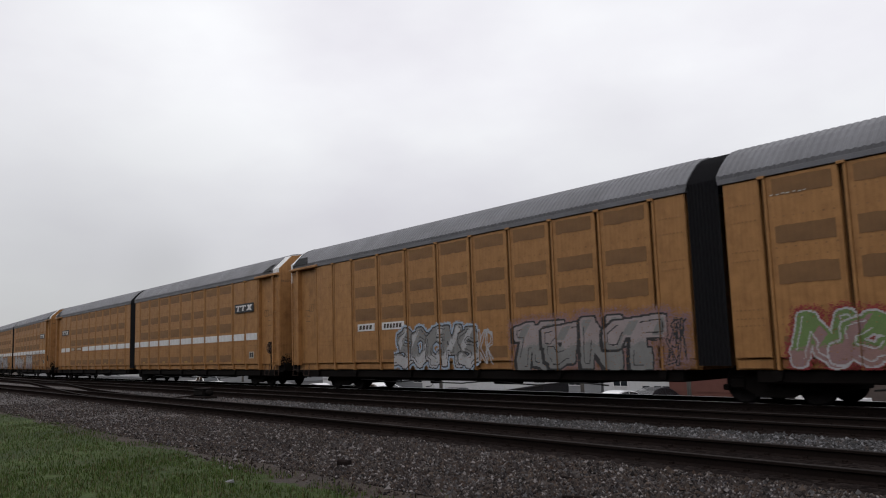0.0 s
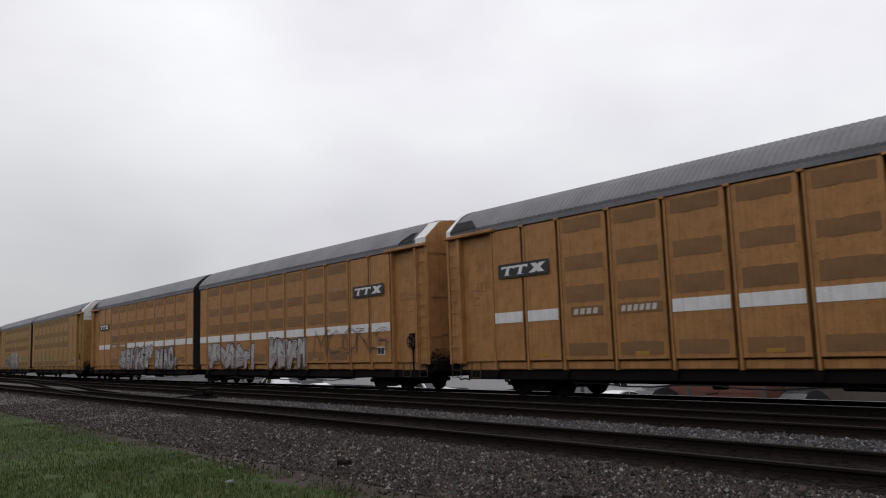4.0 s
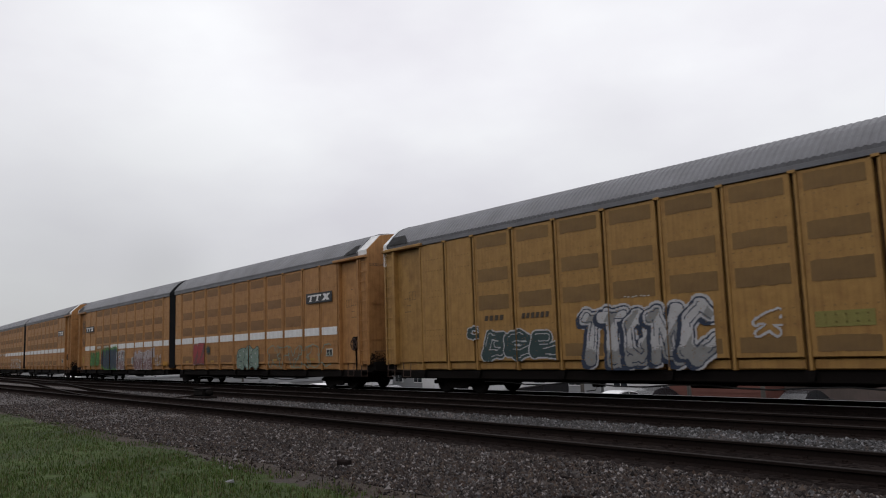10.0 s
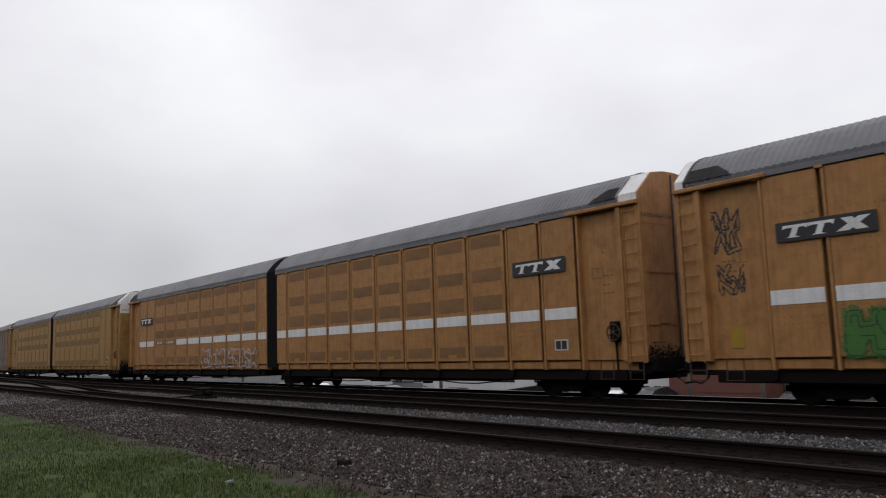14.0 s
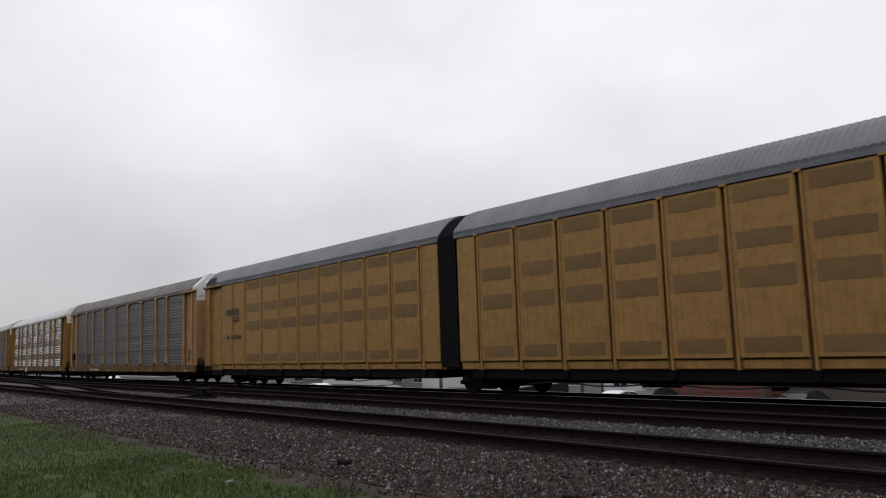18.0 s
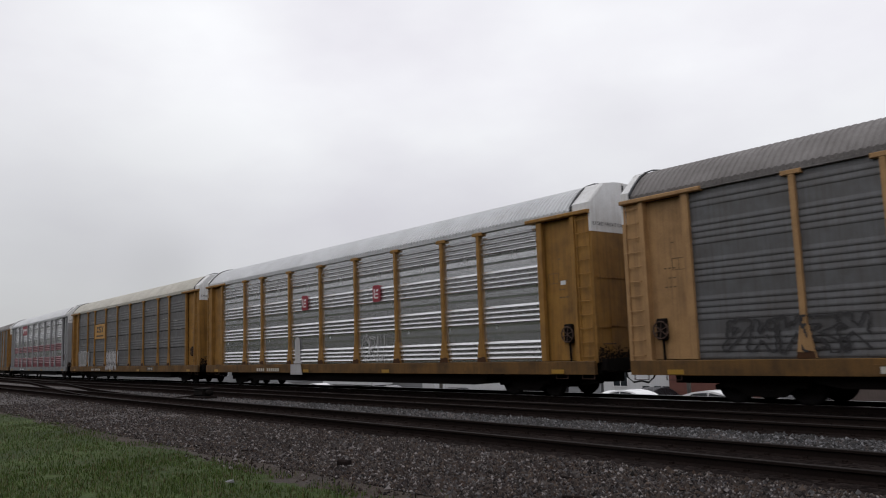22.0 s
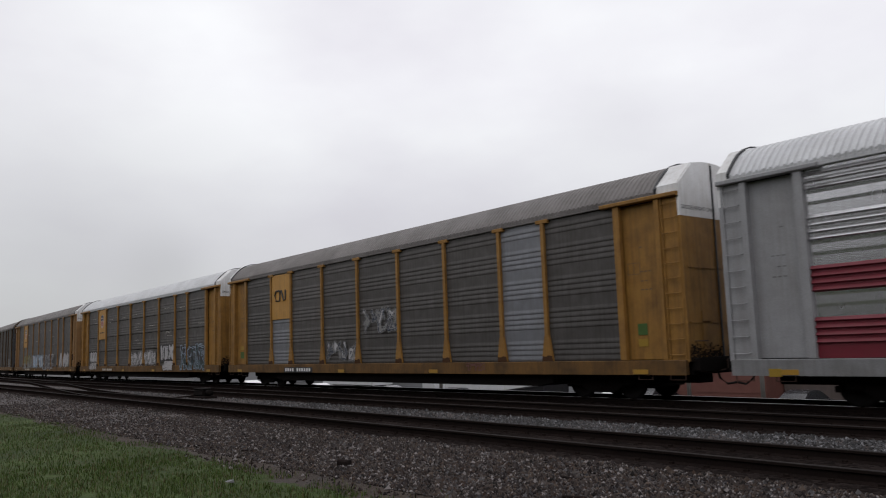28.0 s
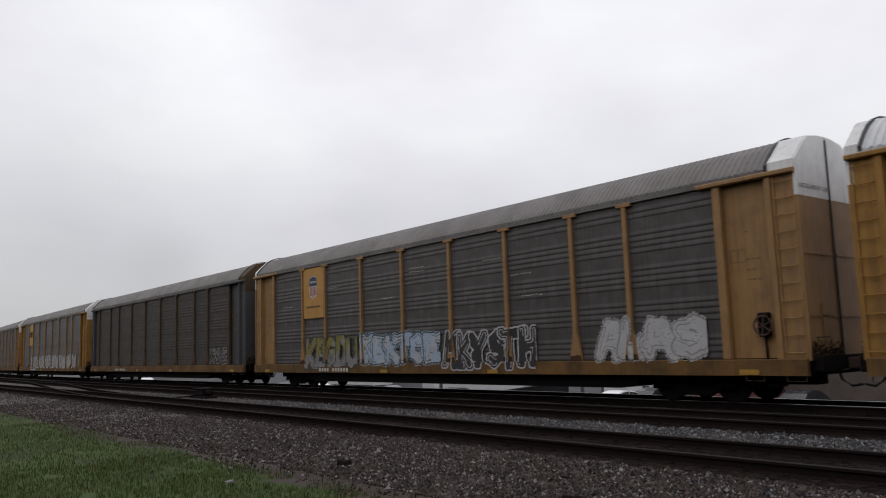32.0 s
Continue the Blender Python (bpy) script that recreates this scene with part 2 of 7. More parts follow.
M["unseen_bank"] = mat("unseen_bank_dark", (0.022, 0.026, 0.014), (0.012, 0.015, 0.009), 0.95, scale=0.3, grain=3, spec=0.1)
M["brick"] = mat("red_brick_wall", (0.13, 0.048, 0.036), (0.09, 0.034, 0.028), 0.85, scale=1.5, grain=25)
M["pale_wall"] = mat("pale_painted_wall", (0.55, 0.55, 0.56), (0.45, 0.45, 0.46), 0.7, scale=0.6, streak=0.2, dirt=(0.35, 0.33, 0.31))
M["old_wall"] = mat("weathered_brown_wall", (0.10, 0.075, 0.066), (0.065, 0.05, 0.046), 0.85, scale=0.8, amount=0.8, streak=0.3, dirt=(0.04, 0.035, 0.033), dirt_amount=0.4)
M["grey_wall"] = mat("grey_metal_wall", (0.22, 0.225, 0.235), (0.17, 0.17, 0.18), 0.6, scale=0.6, streak=0.2, dirt=(0.2, 0.19, 0.18))
M["dark_roof"] = mat("dark_shingle_roof", (0.022, 0.021, 0.023), (0.014, 0.014, 0.015), 0.9, spec=0.08)
M["glass"] = mat("dark_glass", (0.02, 0.024, 0.028), (0.015, 0.018, 0.02), 0.08, bump=0)
M["car_white"] = mat("white_car_paint", (0.78, 0.78, 0.79), (0.72, 0.72, 0.73), 0.22, bump=0)
M["car_grey"] = mat("grey_car_paint", (0.05, 0.05, 0.055), (0.04, 0.04, 0.043), 0.45, bump=0)
M["car_dark"] = mat("dark_car_paint", (0.03, 0.03, 0.034), rough=0.25, bump=0)
M["chrome"] = mat("chrome", (0.6, 0.6, 0.61), rough=0.15, metal=1.0, bump=0)
M["tyre"] = mat("tyre_rubber", (0.015, 0.015, 0.015), rough=0.85)
M["pole"] = mat("weathered_pole", (0.10, 0.09, 0.08), rough=0.85)


def mineral(name, colours, scale, rough, bump, grain, spec=0.2):
    """Loose ground: many small cells of mixed colours."""
    m = bpy.data.materials.new(name)
    m.use_nodes = True
    n, l = m.node_tree.nodes, m.node_tree.links
    b = n["Principled BSDF"]
    co, vo, big, fine = n.new("ShaderNodeTexCoord"), n.new("ShaderNodeTexVoronoi"), n.new("ShaderNodeTexNoise"), n.new("ShaderNodeTexNoise")
    vo.inputs["Scale"].default_value, big.inputs["Scale"].default_value, fine.inputs["Scale"].default_value = scale, 0.55, grain
    big.inputs["Detail"].default_value = 7.0
    for x in (vo, big, fine):
        l.new(co.outputs["Object"], x.inputs["Vector"])
    sep, ramp = n.new("ShaderNodeSeparateColor"), n.new("ShaderNodeValToRGB")
    l.new(vo.outputs["Color"], sep.inputs[0])
    l.new(sep.outputs[0], ramp.inputs[0])
    e = ramp.color_ramp.elements
    e[0].color, e[1].color = (*colours[0], 1), (*colours[-1], 1)
    for i, cc in enumerate(colours[1:-1]):
        e.new((i + 1) / (len(colours) - 1)).color = (*cc, 1)
    mul, mr = n.new("ShaderNodeMixRGB"), n.new("ShaderNodeMapRange")
    mul.blend_type, mul.inputs[0].default_value = "MULTIPLY", 1.0
    mr.inputs["From Min"].default_value, mr.inputs["From Max"].default_value = 0.3, 0.7
    mr.inputs["To Min"].default_value, mr.inputs["To Max"].default_value = 0.62, 1.25
    l.new(big.outputs[0], mr.inputs[0])
    l.new(ramp.outputs[0], mul.inputs[1])
    l.new(mr.outputs[0], mul.inputs[2])
    l.new(mul.outputs[0], b.inputs["Base Color"])
    b.inputs["Roughness"].default_value = rough
    b.inputs["Specular IOR Level"].default_value = spec
    bp, ad = n.new("ShaderNodeBump"), n.new("ShaderNodeMath")
    ad.operation = "SUBTRACT"
    l.new(fine.outputs[0], ad.inputs[0])
    l.new(vo.outputs["Distance"], ad.inputs[1])
    bp.inputs["Strength"].default_value, bp.inputs["Distance"].default_value = bump, 0.03
    l.new(ad.outputs[0], bp.inputs["Height"])
    l.new(bp.outputs[0], b.inputs["Normal"])
    return m


GREYS = ((0.0099, 0.0086, 0.0074), (0.0260, 0.0210, 0.0179), (0.0407, 0.0333, 0.0284), (0.0234, 0.0173, 0.0142), (0.0617, 0.0543, 0.0482))
# darker ballast for the bands along the three tracks
M["dark_bed"] = mineral("dark_track_ballast", ((0.0110, 0.0090, 0.0083), (0.0231, 0.0182, 0.0171), (0.0330, 0.0259, 0.0242)), 16.0, 1.0, 0.8, 60, 0.0)
M["ballast"] = mineral("wet_ballast", tuple((r * 1.9, g * 1.8, b * 1.98) for r, g, b in GREYS), 16.0, 0.6, 0.9, 60)
M["dirt"] = mineral("damp_gravelly_soil", ((0.0299, 0.0207, 0.0149), (0.0460, 0.0322, 0.0242), (0.0391, 0.0253, 0.0184), (0.0598, 0.0460, 0.0368)), 22.0, 0.75, 0.7, 70)
M["turf"] = mineral("turf_soil", ((0.0338, 0.0525, 0.0137), (0.0475, 0.0725, 0.0175), (0.0450, 0.0525, 0.0175)), 9.0, 0.9, 0.6, 40)


def island(name, colours, rough=0.6, spec=0.25):
    """One colour a loose piece, picked at random."""
    m = bpy.data.materials.new(name)
    m.use_nodes = True
    n, l = m.node_tree.nodes, m.node_tree.links
    b, g, ramp = n["Principled BSDF"], n.new("ShaderNodeNewGeometry"), n.new("ShaderNodeValToRGB")
    e = ramp.color_ramp.elements
    e[0].color, e[1].color = (*colours[0], 1), (*colours[-1], 1)
    for i, cc in enumerate(colours[1:-1]):
        e.new((i + 1) / len(colours)).color = (*cc, 1)
    e[len(colours) - 1].position = 1 - 1 / len(colours)
    ramp.color_ramp.interpolation = "CONSTANT"
    l.new(g.outputs["Random Per Island"], ramp.inputs[0])
    l.new(ramp.outputs[0], b.inputs["Base Color"])
    b.inputs["Roughness"].default_value = rough
    b.inputs["Specular IOR Level"].default_value = spec
    return m


M["stones"] = island("crushed_stone", tuple((r * 1.3, g * 1.26, b * 1.34) for r, g, b in GREYS) + ((0.044, 0.028, 0.021), (0.063, 0.050, 0.045), (0.015, 0.011, 0.011), (0.087, 0.065, 0.053), (0.038, 0.030, 0.027), (0.053, 0.038, 0.030), (0.090, 0.085, 0.087), (0.023, 0.018, 0.018), (0.044, 0.040, 0.042), (0.020, 0.015, 0.015), (0.041, 0.031, 0.027), (0.204, 0.184, 0.181)), 0.7, 0.12)
M["clean_stones"] = island("clean_crushed_stone", ((0.0173, 0.0167, 0.0173), (0.0367, 0.0356, 0.0378), (0.0626, 0.0616, 0.0659), (0.0259, 0.0238, 0.0238), (0.0918, 0.0907, 0.0961), (0.0130, 0.0119, 0.0119), (0.0454, 0.0421, 0.0432), (0.1728, 0.1696, 0.1771), (0.0389, 0.0346, 0.0324), (0.0248, 0.0238, 0.0259)), 0.5)
M["blades"] = island("grass_blades", ((0.0451, 0.0709, 0.0178), (0.0583, 0.0892, 0.0224), (0.0717, 0.1007, 0.0268), (0.0956, 0.0847, 0.0416), (0.0505, 0.0778, 0.0194)), 0.8, 0.12)
M["sand"] = mineral("damp_pale_silt", ((0.04, 0.029, 0.024), (0.052, 0.038, 0.032), (0.032, 0.023, 0.019)), 26.0, 0.75, 0.3, 70)
M["beige_frame"] = mat("sun_faded_tan_frame_paint", (0.40, 0.235, 0.105), (0.29, 0.165, 0.07), 0.6, streak=0.45, dirt=(0.09, 0.05, 0.03), dirt_amount=0.35, spec=0.3)
M["sticker_yellow"] = mat("yellow_sticker", (0.32, 0.20, 0.018), rough=0.5)
M["sticker_green"] = mat("green_paint_swatch", (0.05, 0.11, 0.02), rough=0.6)
M["roof_soot"] = mat("sooty_roof_end_panel", (0.055, 0.053, 0.056), (0.03, 0.028, 0.028), 0.65, 0.2, scale=2.5, amount=0.9, spec=0.3)


# ---- mesh helpers ----
def mesh(name, verts, faces, mats, idx=None, smooth=False):
    me = bpy.data.meshes.new(name)
    me.from_pydata(verts, [], faces)
    for m in (mats if isinstance(mats, (list, tuple)) else [mats]):
        me.materials.append(m)
    if idx is not None:
        me.polygons.foreach_set("material_index", np.asarray(idx, dtype=np.int32))
    if smooth:
        me.polygons.foreach_set("use_smooth", np.ones(len(me.polygons), dtype=bool))
    me.update()
    return me


def put(name, me, parent=None, m=None, label=""):
    ob = new(name, me)
    if parent is not None:
        ob.parent = parent
    if m is not None:
        ob.matrix_basis = m
    return tagged(ob, label) if label else ob


def part(name, bm, material, parent, label=""):
    me = bpy.data.meshes.new(name)
    bm.to_mesh(me)
    bm.free()
    me.materials.append(material)
    return put(name, me, parent, None, label)


def thing(name, label, category, group="", m=None, kind=""):
    ob = new(name)
    ob.empty_display_size = 0.3
    if m is not None:
        ob.matrix_basis = m
    return tagged(ob, label, category, group, kind)


class Build:
    """Collects simple solids into one mesh."""

    def __init__(self):
        self.v, self.f, self.k = [], [], []

    def add(self, v, f, k=0):
        o = len(self.v)
        self.v += [tuple(p) for p in v]
        self.f += [tuple(i + o for i in q) for q in f]
        self.k += [k] * len(f)
        return self

    def box(self, x0, x1, y0, y1, z0, z1, k=0, c=0.0):
        """A block, its long edges cut by c."""
        if x1 < x0:
            x0, x1 = x1, x0
        if not c:
            v = [(x, y, z) for x in (x0, x1) for y in (y0, y1) for z in (z0, z1)]
            return self.add(v, [(0, 1, 3, 2), (4, 6, 7, 5), (0, 4, 5, 1), (2, 3, 7, 6), (0, 2, 6, 4), (1, 5, 7, 3)], k)
        ring = [(y0 + c, z0), (y1 - c, z0), (y1, z0 + c), (y1, z1 - c), (y1 - c, z1), (y0 + c, z1), (y0, z1 - c), (y0, z0 + c)]
        return self.prism_x(x0, x1, ring, k)

    def plate(self, x0, x1, y, z0, z1, t=0.03, c=0.012, k=0):
        """An upright plate facing -y with bevelled rim, front at y."""
        if x1 < x0:
            x0, x1 = x1, x0
        v = [(x0, y + t, z0), (x1, y + t, z0), (x1, y + t, z1), (x0, y + t, z1),
             (x0, y + c, z0), (x1, y + c, z0), (x1, y + c, z1), (x0, y + c, z1),
             (x0 + c, y, z0 + c), (x1 - c, y, z0 + c), (x1 - c, y, z1 - c), (x0 + c, y, z1 - c)]
        f = [(8, 9, 10, 11)]
        for i in range(4):
            j = (i + 1) % 4
            f += [(i, j, j + 4, i + 4), (i + 4, j + 4, j + 8, i + 8)]
        f.append((3, 2, 1, 0))
        return self.add(v, f, k)

    def prism_x(self, x0, x1, ring, k=0):
        n = len(ring)
        v = [(x0, y, z) for y, z in ring] + [(x1, y, z) for y, z in ring]
        f = [(i, i + n, (i + 1) % n + n, (i + 1) % n) for i in range(n)]
        f += [tuple(range(n)), tuple(reversed(range(n, 2 * n)))]
        return self.add(v, f, k)

    def prism_y(self, y0, y1, ring, k=0):
        n = len(ring)
        v = [(x, y0, z) for x, z in ring] + [(x, y1, z) for x, z in ring]
        f = [(i, (i + 1) % n, (i + 1) % n + n, i + n) for i in range(n)]
        f += [tuple(reversed(range(n))), tuple(range(n, 2 * n))]
        return self.add(v, f, k)

    def tube(self, pts, r, n=8, k=0):
        """A round bar along points."""
        pts = [Vector(p) for p in pts]
        rings = []
        for i, p in enumerate(pts):
            d = (pts[min(i + 1, len(pts) - 1)] - pts[max(i - 1, 0)]).normalized()
            a = d.orthogonal().normalized()
            b = d.cross(a)
            rings.append([p + r * (math.cos(t) * a + math.sin(t) * b) for t in [2 * math.pi * j / n for j in range(n)]])
        v = [q for ring in rings for q in ring]
        f = [(i * n + j, i * n + (j + 1) % n, (i + 1) * n + (j + 1) % n, (i + 1) * n + j) for i in range(len(pts) - 1) for j in range(n)]
        f += [tuple(reversed(range(n))), tuple(range(len(v) - n, len(v)))]
        return self.add(v, f, k)

    def done(self, name, mats, smooth=False):
        return mesh(name, self.v, self.f, mats, self.k, smooth)


CACHE = {}


def cached(key, make):
    if key not in CACHE:
        CACHE[key] = make()
    return CACHE[key]


def extrude_profile(xs, ring_at):
    """Quads between rings given for each x; every ring has the same length and is open."""
    v, f = [], []
    n = len(ring_at(xs[0]))
    for x in xs:
        v += [(x, y, z) for y, z in ring_at(x)]
    for i in range(len(xs) - 1):
        for j in range(n - 1):
            f.append((i * n + j, (i + 1) * n + j, (i + 1) * n + j + 1, i * n + j + 1))
    return v, f


# ---- ground and tracks ----
BEND_X, BEND_R = -62.0, 900.0


def bend(x):
    """How far the line swings away past the start of its curve."""
    return (x - BEND_X) ** 2 / (2 * BEND_R) if x < BEND_X else 0.0


def ground_z(x, y):
    base = [(-4000, -0.3), (0, -0.24), (4.6, -0.19), (6.5, -0.21), (8.5, -0.20), (8.9, -0.20), (11.2, -0.20), (11.7, -0.18), (12.9, -0.18), (13.3, -0.183),
            (15.5, -0.183), (16.0, -0.2), (16.9, -0.2), (17.4, -0.225), (19.7, -0.225), (21.4, -0.3), (26.0, -2.0), (28.5, -2.05), (33.0, -2.48), (36.5, -2.6), (39.0, -3.1), (4000, -3.1)]
    for (a, za), (b, zb) in zip(base, base[1:]):
        if y <= b:
            return za + (zb - za) * (y - a) / (b - a)
    return -3.1


def build_ground():
    xs = [-4000, -1500, -600, -300, -200, -150, -120, -100, -85] + list(np.arange(-75, -35, 1.0)) + list(np.arange(-35, -15, 0.4)) + list(np.arange(-15, -4, 0.16)) + list(np.arange(-4, 4.01, 0.4)) + [8, 15, 30, 80, 200, 600, 1500, 4000]
    ys = [-4000, -1500, -500, -200, -80, -30, -10, -3] + list(np.arange(0, 4.3, 0.2)) + list(np.arange(4.4, 6.39, 0.07)) + list(np.arange(6.4, 21.41, 0.2)) + [22.5, 24, 26, 27, 28.5, 30, 33, 36.5, 39, 45, 60, 90, 150, 400, 1200, 4000]
    v, f, k = [], [], []
    for x in xs:
        for y in ys:
            yy = y + (bend(x) if y > 6 else 0) * (1 if abs(x) < 400 else 0)
            n = noise.noise((x * 0.7, y * 0.9, 3)) * 0.02 + noise.noise((x * 2.3, y * 2.3, 8)) * 0.012 if 0 <= y < 21 and -75 < x < 5 else 0
            rough_strip = 1.0 if not (8.9 < y < 11.4 or 13.1 < y < 15.6 or 17.3 < y < 19.8) else 0.2
            v.append((x, yy, ground_z(x, y) + n * rough_strip))
    ny = len(ys)
    for i in range(len(xs) - 1):
        for j in range(ny - 1):
            f.append((i * ny + j, (i + 1) * ny + j, (i + 1) * ny + j + 1, i * ny + j + 1))
            x, y = (xs[i] + xs[i + 1]) / 2, (ys[j] + ys[j + 1]) / 2
            edge = 5.05 + 0.35 * noise.noise((x * 0.35, 1.7, 0)) + 0.25 * noise.noise((x * 1.7, y, 5))
            if y < edge:
                k.append(0)
            elif y < edge + 0.16 + 0.25 * noise.noise((x * 1.1, 4, 2)) and x > -16:
                k.append(5)
            elif y < 6.0 + 0.6 * noise.noise((x * 0.5, 9, 0)):
                k.append(1)
            elif y < 22.3:
                k.append(4 if (8.62 + 0.12 * noise.noise((x, 3, 1)) < y < 11.05 or 13.0 < y < 15.8 or 17.0 < y < 20.2) else 2)
            elif y < 26.5:
                k.append(1)
            else:
                k.append(3)
    ob = put("ground", mesh("ground", v, f, [M["turf"], M["dirt"], M["ballast"], M["asphalt"], M["dark_bed"], M["sand"]], k, True))
    tagged(ob, "damp ground of grass verge, grey ballast and wet asphalt", "ground", kind="structure")


build_ground()

RAIL_RING = [(-0.07, -0.17), (0.07, -0.17), (0.07, -0.155), (0.012, -0.13), (0.010, -0.05), (0.036, -0.04), (0.036, -0.008), (0.028, 0.0),
             (-0.028, 0.0), (-0.036, -0.008), (-0.036, -0.04), (-0.010, -0.05), (-0.012, -0.13), (-0.07, -0.155)]


def rail_mesh(name, pts, head="rail_head"):
    """A rail swept along points (x, y, z of the head)."""
    n = len(RAIL_RING)
    v, f, k = [], [], []
    for i, (x, y, z) in enumerate(pts):
        a, b = pts[max(i - 1, 0)], pts[min(i + 1, len(pts) - 1)]
        d = Vector((b[0] - a[0], b[1] - a[1])).normalized()
        for o, h in RAIL_RING:
            v.append((x - d.y * o, y + d.x * o, z + h))
    for i in range(len(pts) - 1):
        for j in range(n):
            f.append((i * n + j, (i + 1) * n + j, (i + 1) * n + (j + 1) % n, i * n + (j + 1) % n))
            k.append(1 if j in (6, 7, 8) else 0)
    f += [tuple(range(n)), tuple(reversed(range(len(v) - n, len(v))))]
    k += [0, 0]
    return mesh(name, v, f, [M["rail"], M[head]], k)


TIE = Build().box(-0.115, 0.115, -1.3, 1.3, -0.18, 0.0, c=0.012).done("tie", M["tie"])
CLIP = Build().box(-0.09, 0.09, -0.17, 0.17, 0.0, 0.022).box(-0.03, 0.03, 0.075, 0.12, 0.02, 0.05).box(-0.03, 0.03, -0.12, -0.075, 0.02, 0.05).done("tie_plate", M["rail"])
XS = [-700, -500, -350] + list(np.arange(-260, -60, 5.0)) + [-60, -30, -10, 0, 20, 60, 300]
for tname, yc, zt, lab in (("siding_track", 10.13, -0.04, "wet siding track with dark worn rails on timber ties"),
                           ("middle_track", 14.32, -0.02, "dark middle railway track on grey ballast"),
                           ("main_track", 18.52, -0.06, "main railway track carrying the moving train")):
    tr = thing(tname, lab, "railway track", "railway tracks", kind="structure")
    for o in (-0.7525, 0.7525):
        put("rail", rail_mesh("rail", [(x, yc + o + bend(x), zt) for x in XS], "bright_head" if tname == "main_track" else "rail_head"), tr)
    for i in range(150):
        x = -76 + i * 0.545 + random.uniform(-0.03, 0.03)
        t = put("tie", TIE, tr, pose(x, yc + bend(x) + random.uniform(-0.03, 0.03), zt - 0.175, 0, 0, random.uniform(-0.6, 0.6)))
        if x > -40:
            for o in (-0.7525, 0.7525):
                put("tie_plate", CLIP, t, pose(0, o, 0.0))

# crossover from the siding to the middle track
cross = thing("crossover_track", "curved crossover rails of a turnout, brightly worn", "railway track", kind="structure")
for o in (-0.7525, 0.7525):
    pts = []
    for i in range(41):
        a = i / 40
        s = a * a * (3 - 2 * a)
        x = -30 - 46 * a
        pts.append((x, 10.13 + 4.19 * s + o + bend(x), -0.035 + 0.012 * a))
    put("rail", rail_mesh("rail", pts), cross)
for i in range(40):
    x = -36 - i * 0.9
    put("tie", TIE, cross, pose(x, 11.6 + bend(x), -0.214, 0, 0, 0))

stand = thing("switch_machine", "black trackside switch machine beside the turnout", "switch machine", m=pose(-31.2, 12.45, -0.2, 0, 0, 2))
put("base", Build().box(-0.75, 0.75, -0.28, 0.28, 0.0, 0.10, c=0.02).done("base", M["tie"]), stand)
put("housing", Build().box(-0.42, 0.42, -0.2, 0.2, 0.1, 0.36, c=0.05).done("housing", M["under"]), stand)
put("motor", Build().tube([(0.42, 0, 0.24), (0.78, 0, 0.24)], 0.11, 12).done("motor", M["under"], True), stand)
put("throw_rod", Build().tube([(-0.3, -0.2, 0.12), (-0.3, -1.5, 0.06)], 0.025, 6).done("throw_rod", M["rail"]), stand)
put("lid", Build().box(-0.44, 0.44, -0.22, 0.22, 0.36, 0.40, c=0.015).done("lid", M["under"]), stand)

# unseen dark bank, added behind the camera: closes the place, darkens the train's reflections
bank = put("backdrop_bank", Build().box(-900, 260, -26, -20, -0.4, 14.0, c=1.2).done("backdrop_bank", M["unseen_bank"]))
tagged(bank, "unseen dark bank added behind the camera to shade the train", "backdrop", kind="structure")

# dark chunk of timber on the ballast, and scattered litter
chunk = put("timber_block", Build().box(-0.085, 0.09, -0.06, 0.07, 0, 0.085, c=0.02).done("timber_block", M["tie"]), None, pose(-10.33, 6.27, -0.2, 0, 4, 25))
tagged(chunk, "dark broken block of timber lying on the gravel", "timber block")
for i, (x, y, r) in enumerate(((-7.0, 7.5, 10), (-13.2, 6.1, 70), (-6.1, 6.6, 40), (-17.5, 6.0, 15))):
    s = put("timber_splinter", Build().box(-0.13, 0.13, -0.025, 0.025, 0, 0.03, c=0.008).done("timber_splinter", M["tie"]), None, pose(x, y, -0.2, 0, 3, r))
    tagged(s, "small dark splinter of old tie wood on gravel", "wood splinter", "wood splinters")

scrap = put("paper_scrap", Build().add([(-0.07, -0.02, 0.0), (0.02, -0.05, 0.012), (0.08, 0.0, 0.004), (0.03, 0.04, 0.03), (-0.05, 0.035, 0.016)], [(0, 1, 2, 3, 4), (4, 3, 2, 1, 0)]).done("paper_scrap", M["grey_sheet"]), None, pose(-9.87, 4.3, -0.14, 4, 6, 20))
tagged(scrap, "crumpled white scrap of paper lying in the grass", "paper scrap")
for i in range(16):
    x = -13.5 + i * 0.52 + random.uniform(-0.2, 0.2)
    h = random.uniform(0.05, 0.12)
    st = put("weed_stalk", Build().tube([(0, 0, -0.02), (random.uniform(-0.01, 0.01), 0.0, h * 0.6), (random.uniform(-0.03, 0.03), 0.01, h)], 0.006, 5).done("weed_stalk", M["tie"]), None, pose(x, 5.1 + random.uniform(-0.1, 0.25), -0.2))
    tagged(st, "short dark dead weed stalk standing in silt", "weed stalk", "weed stalks")


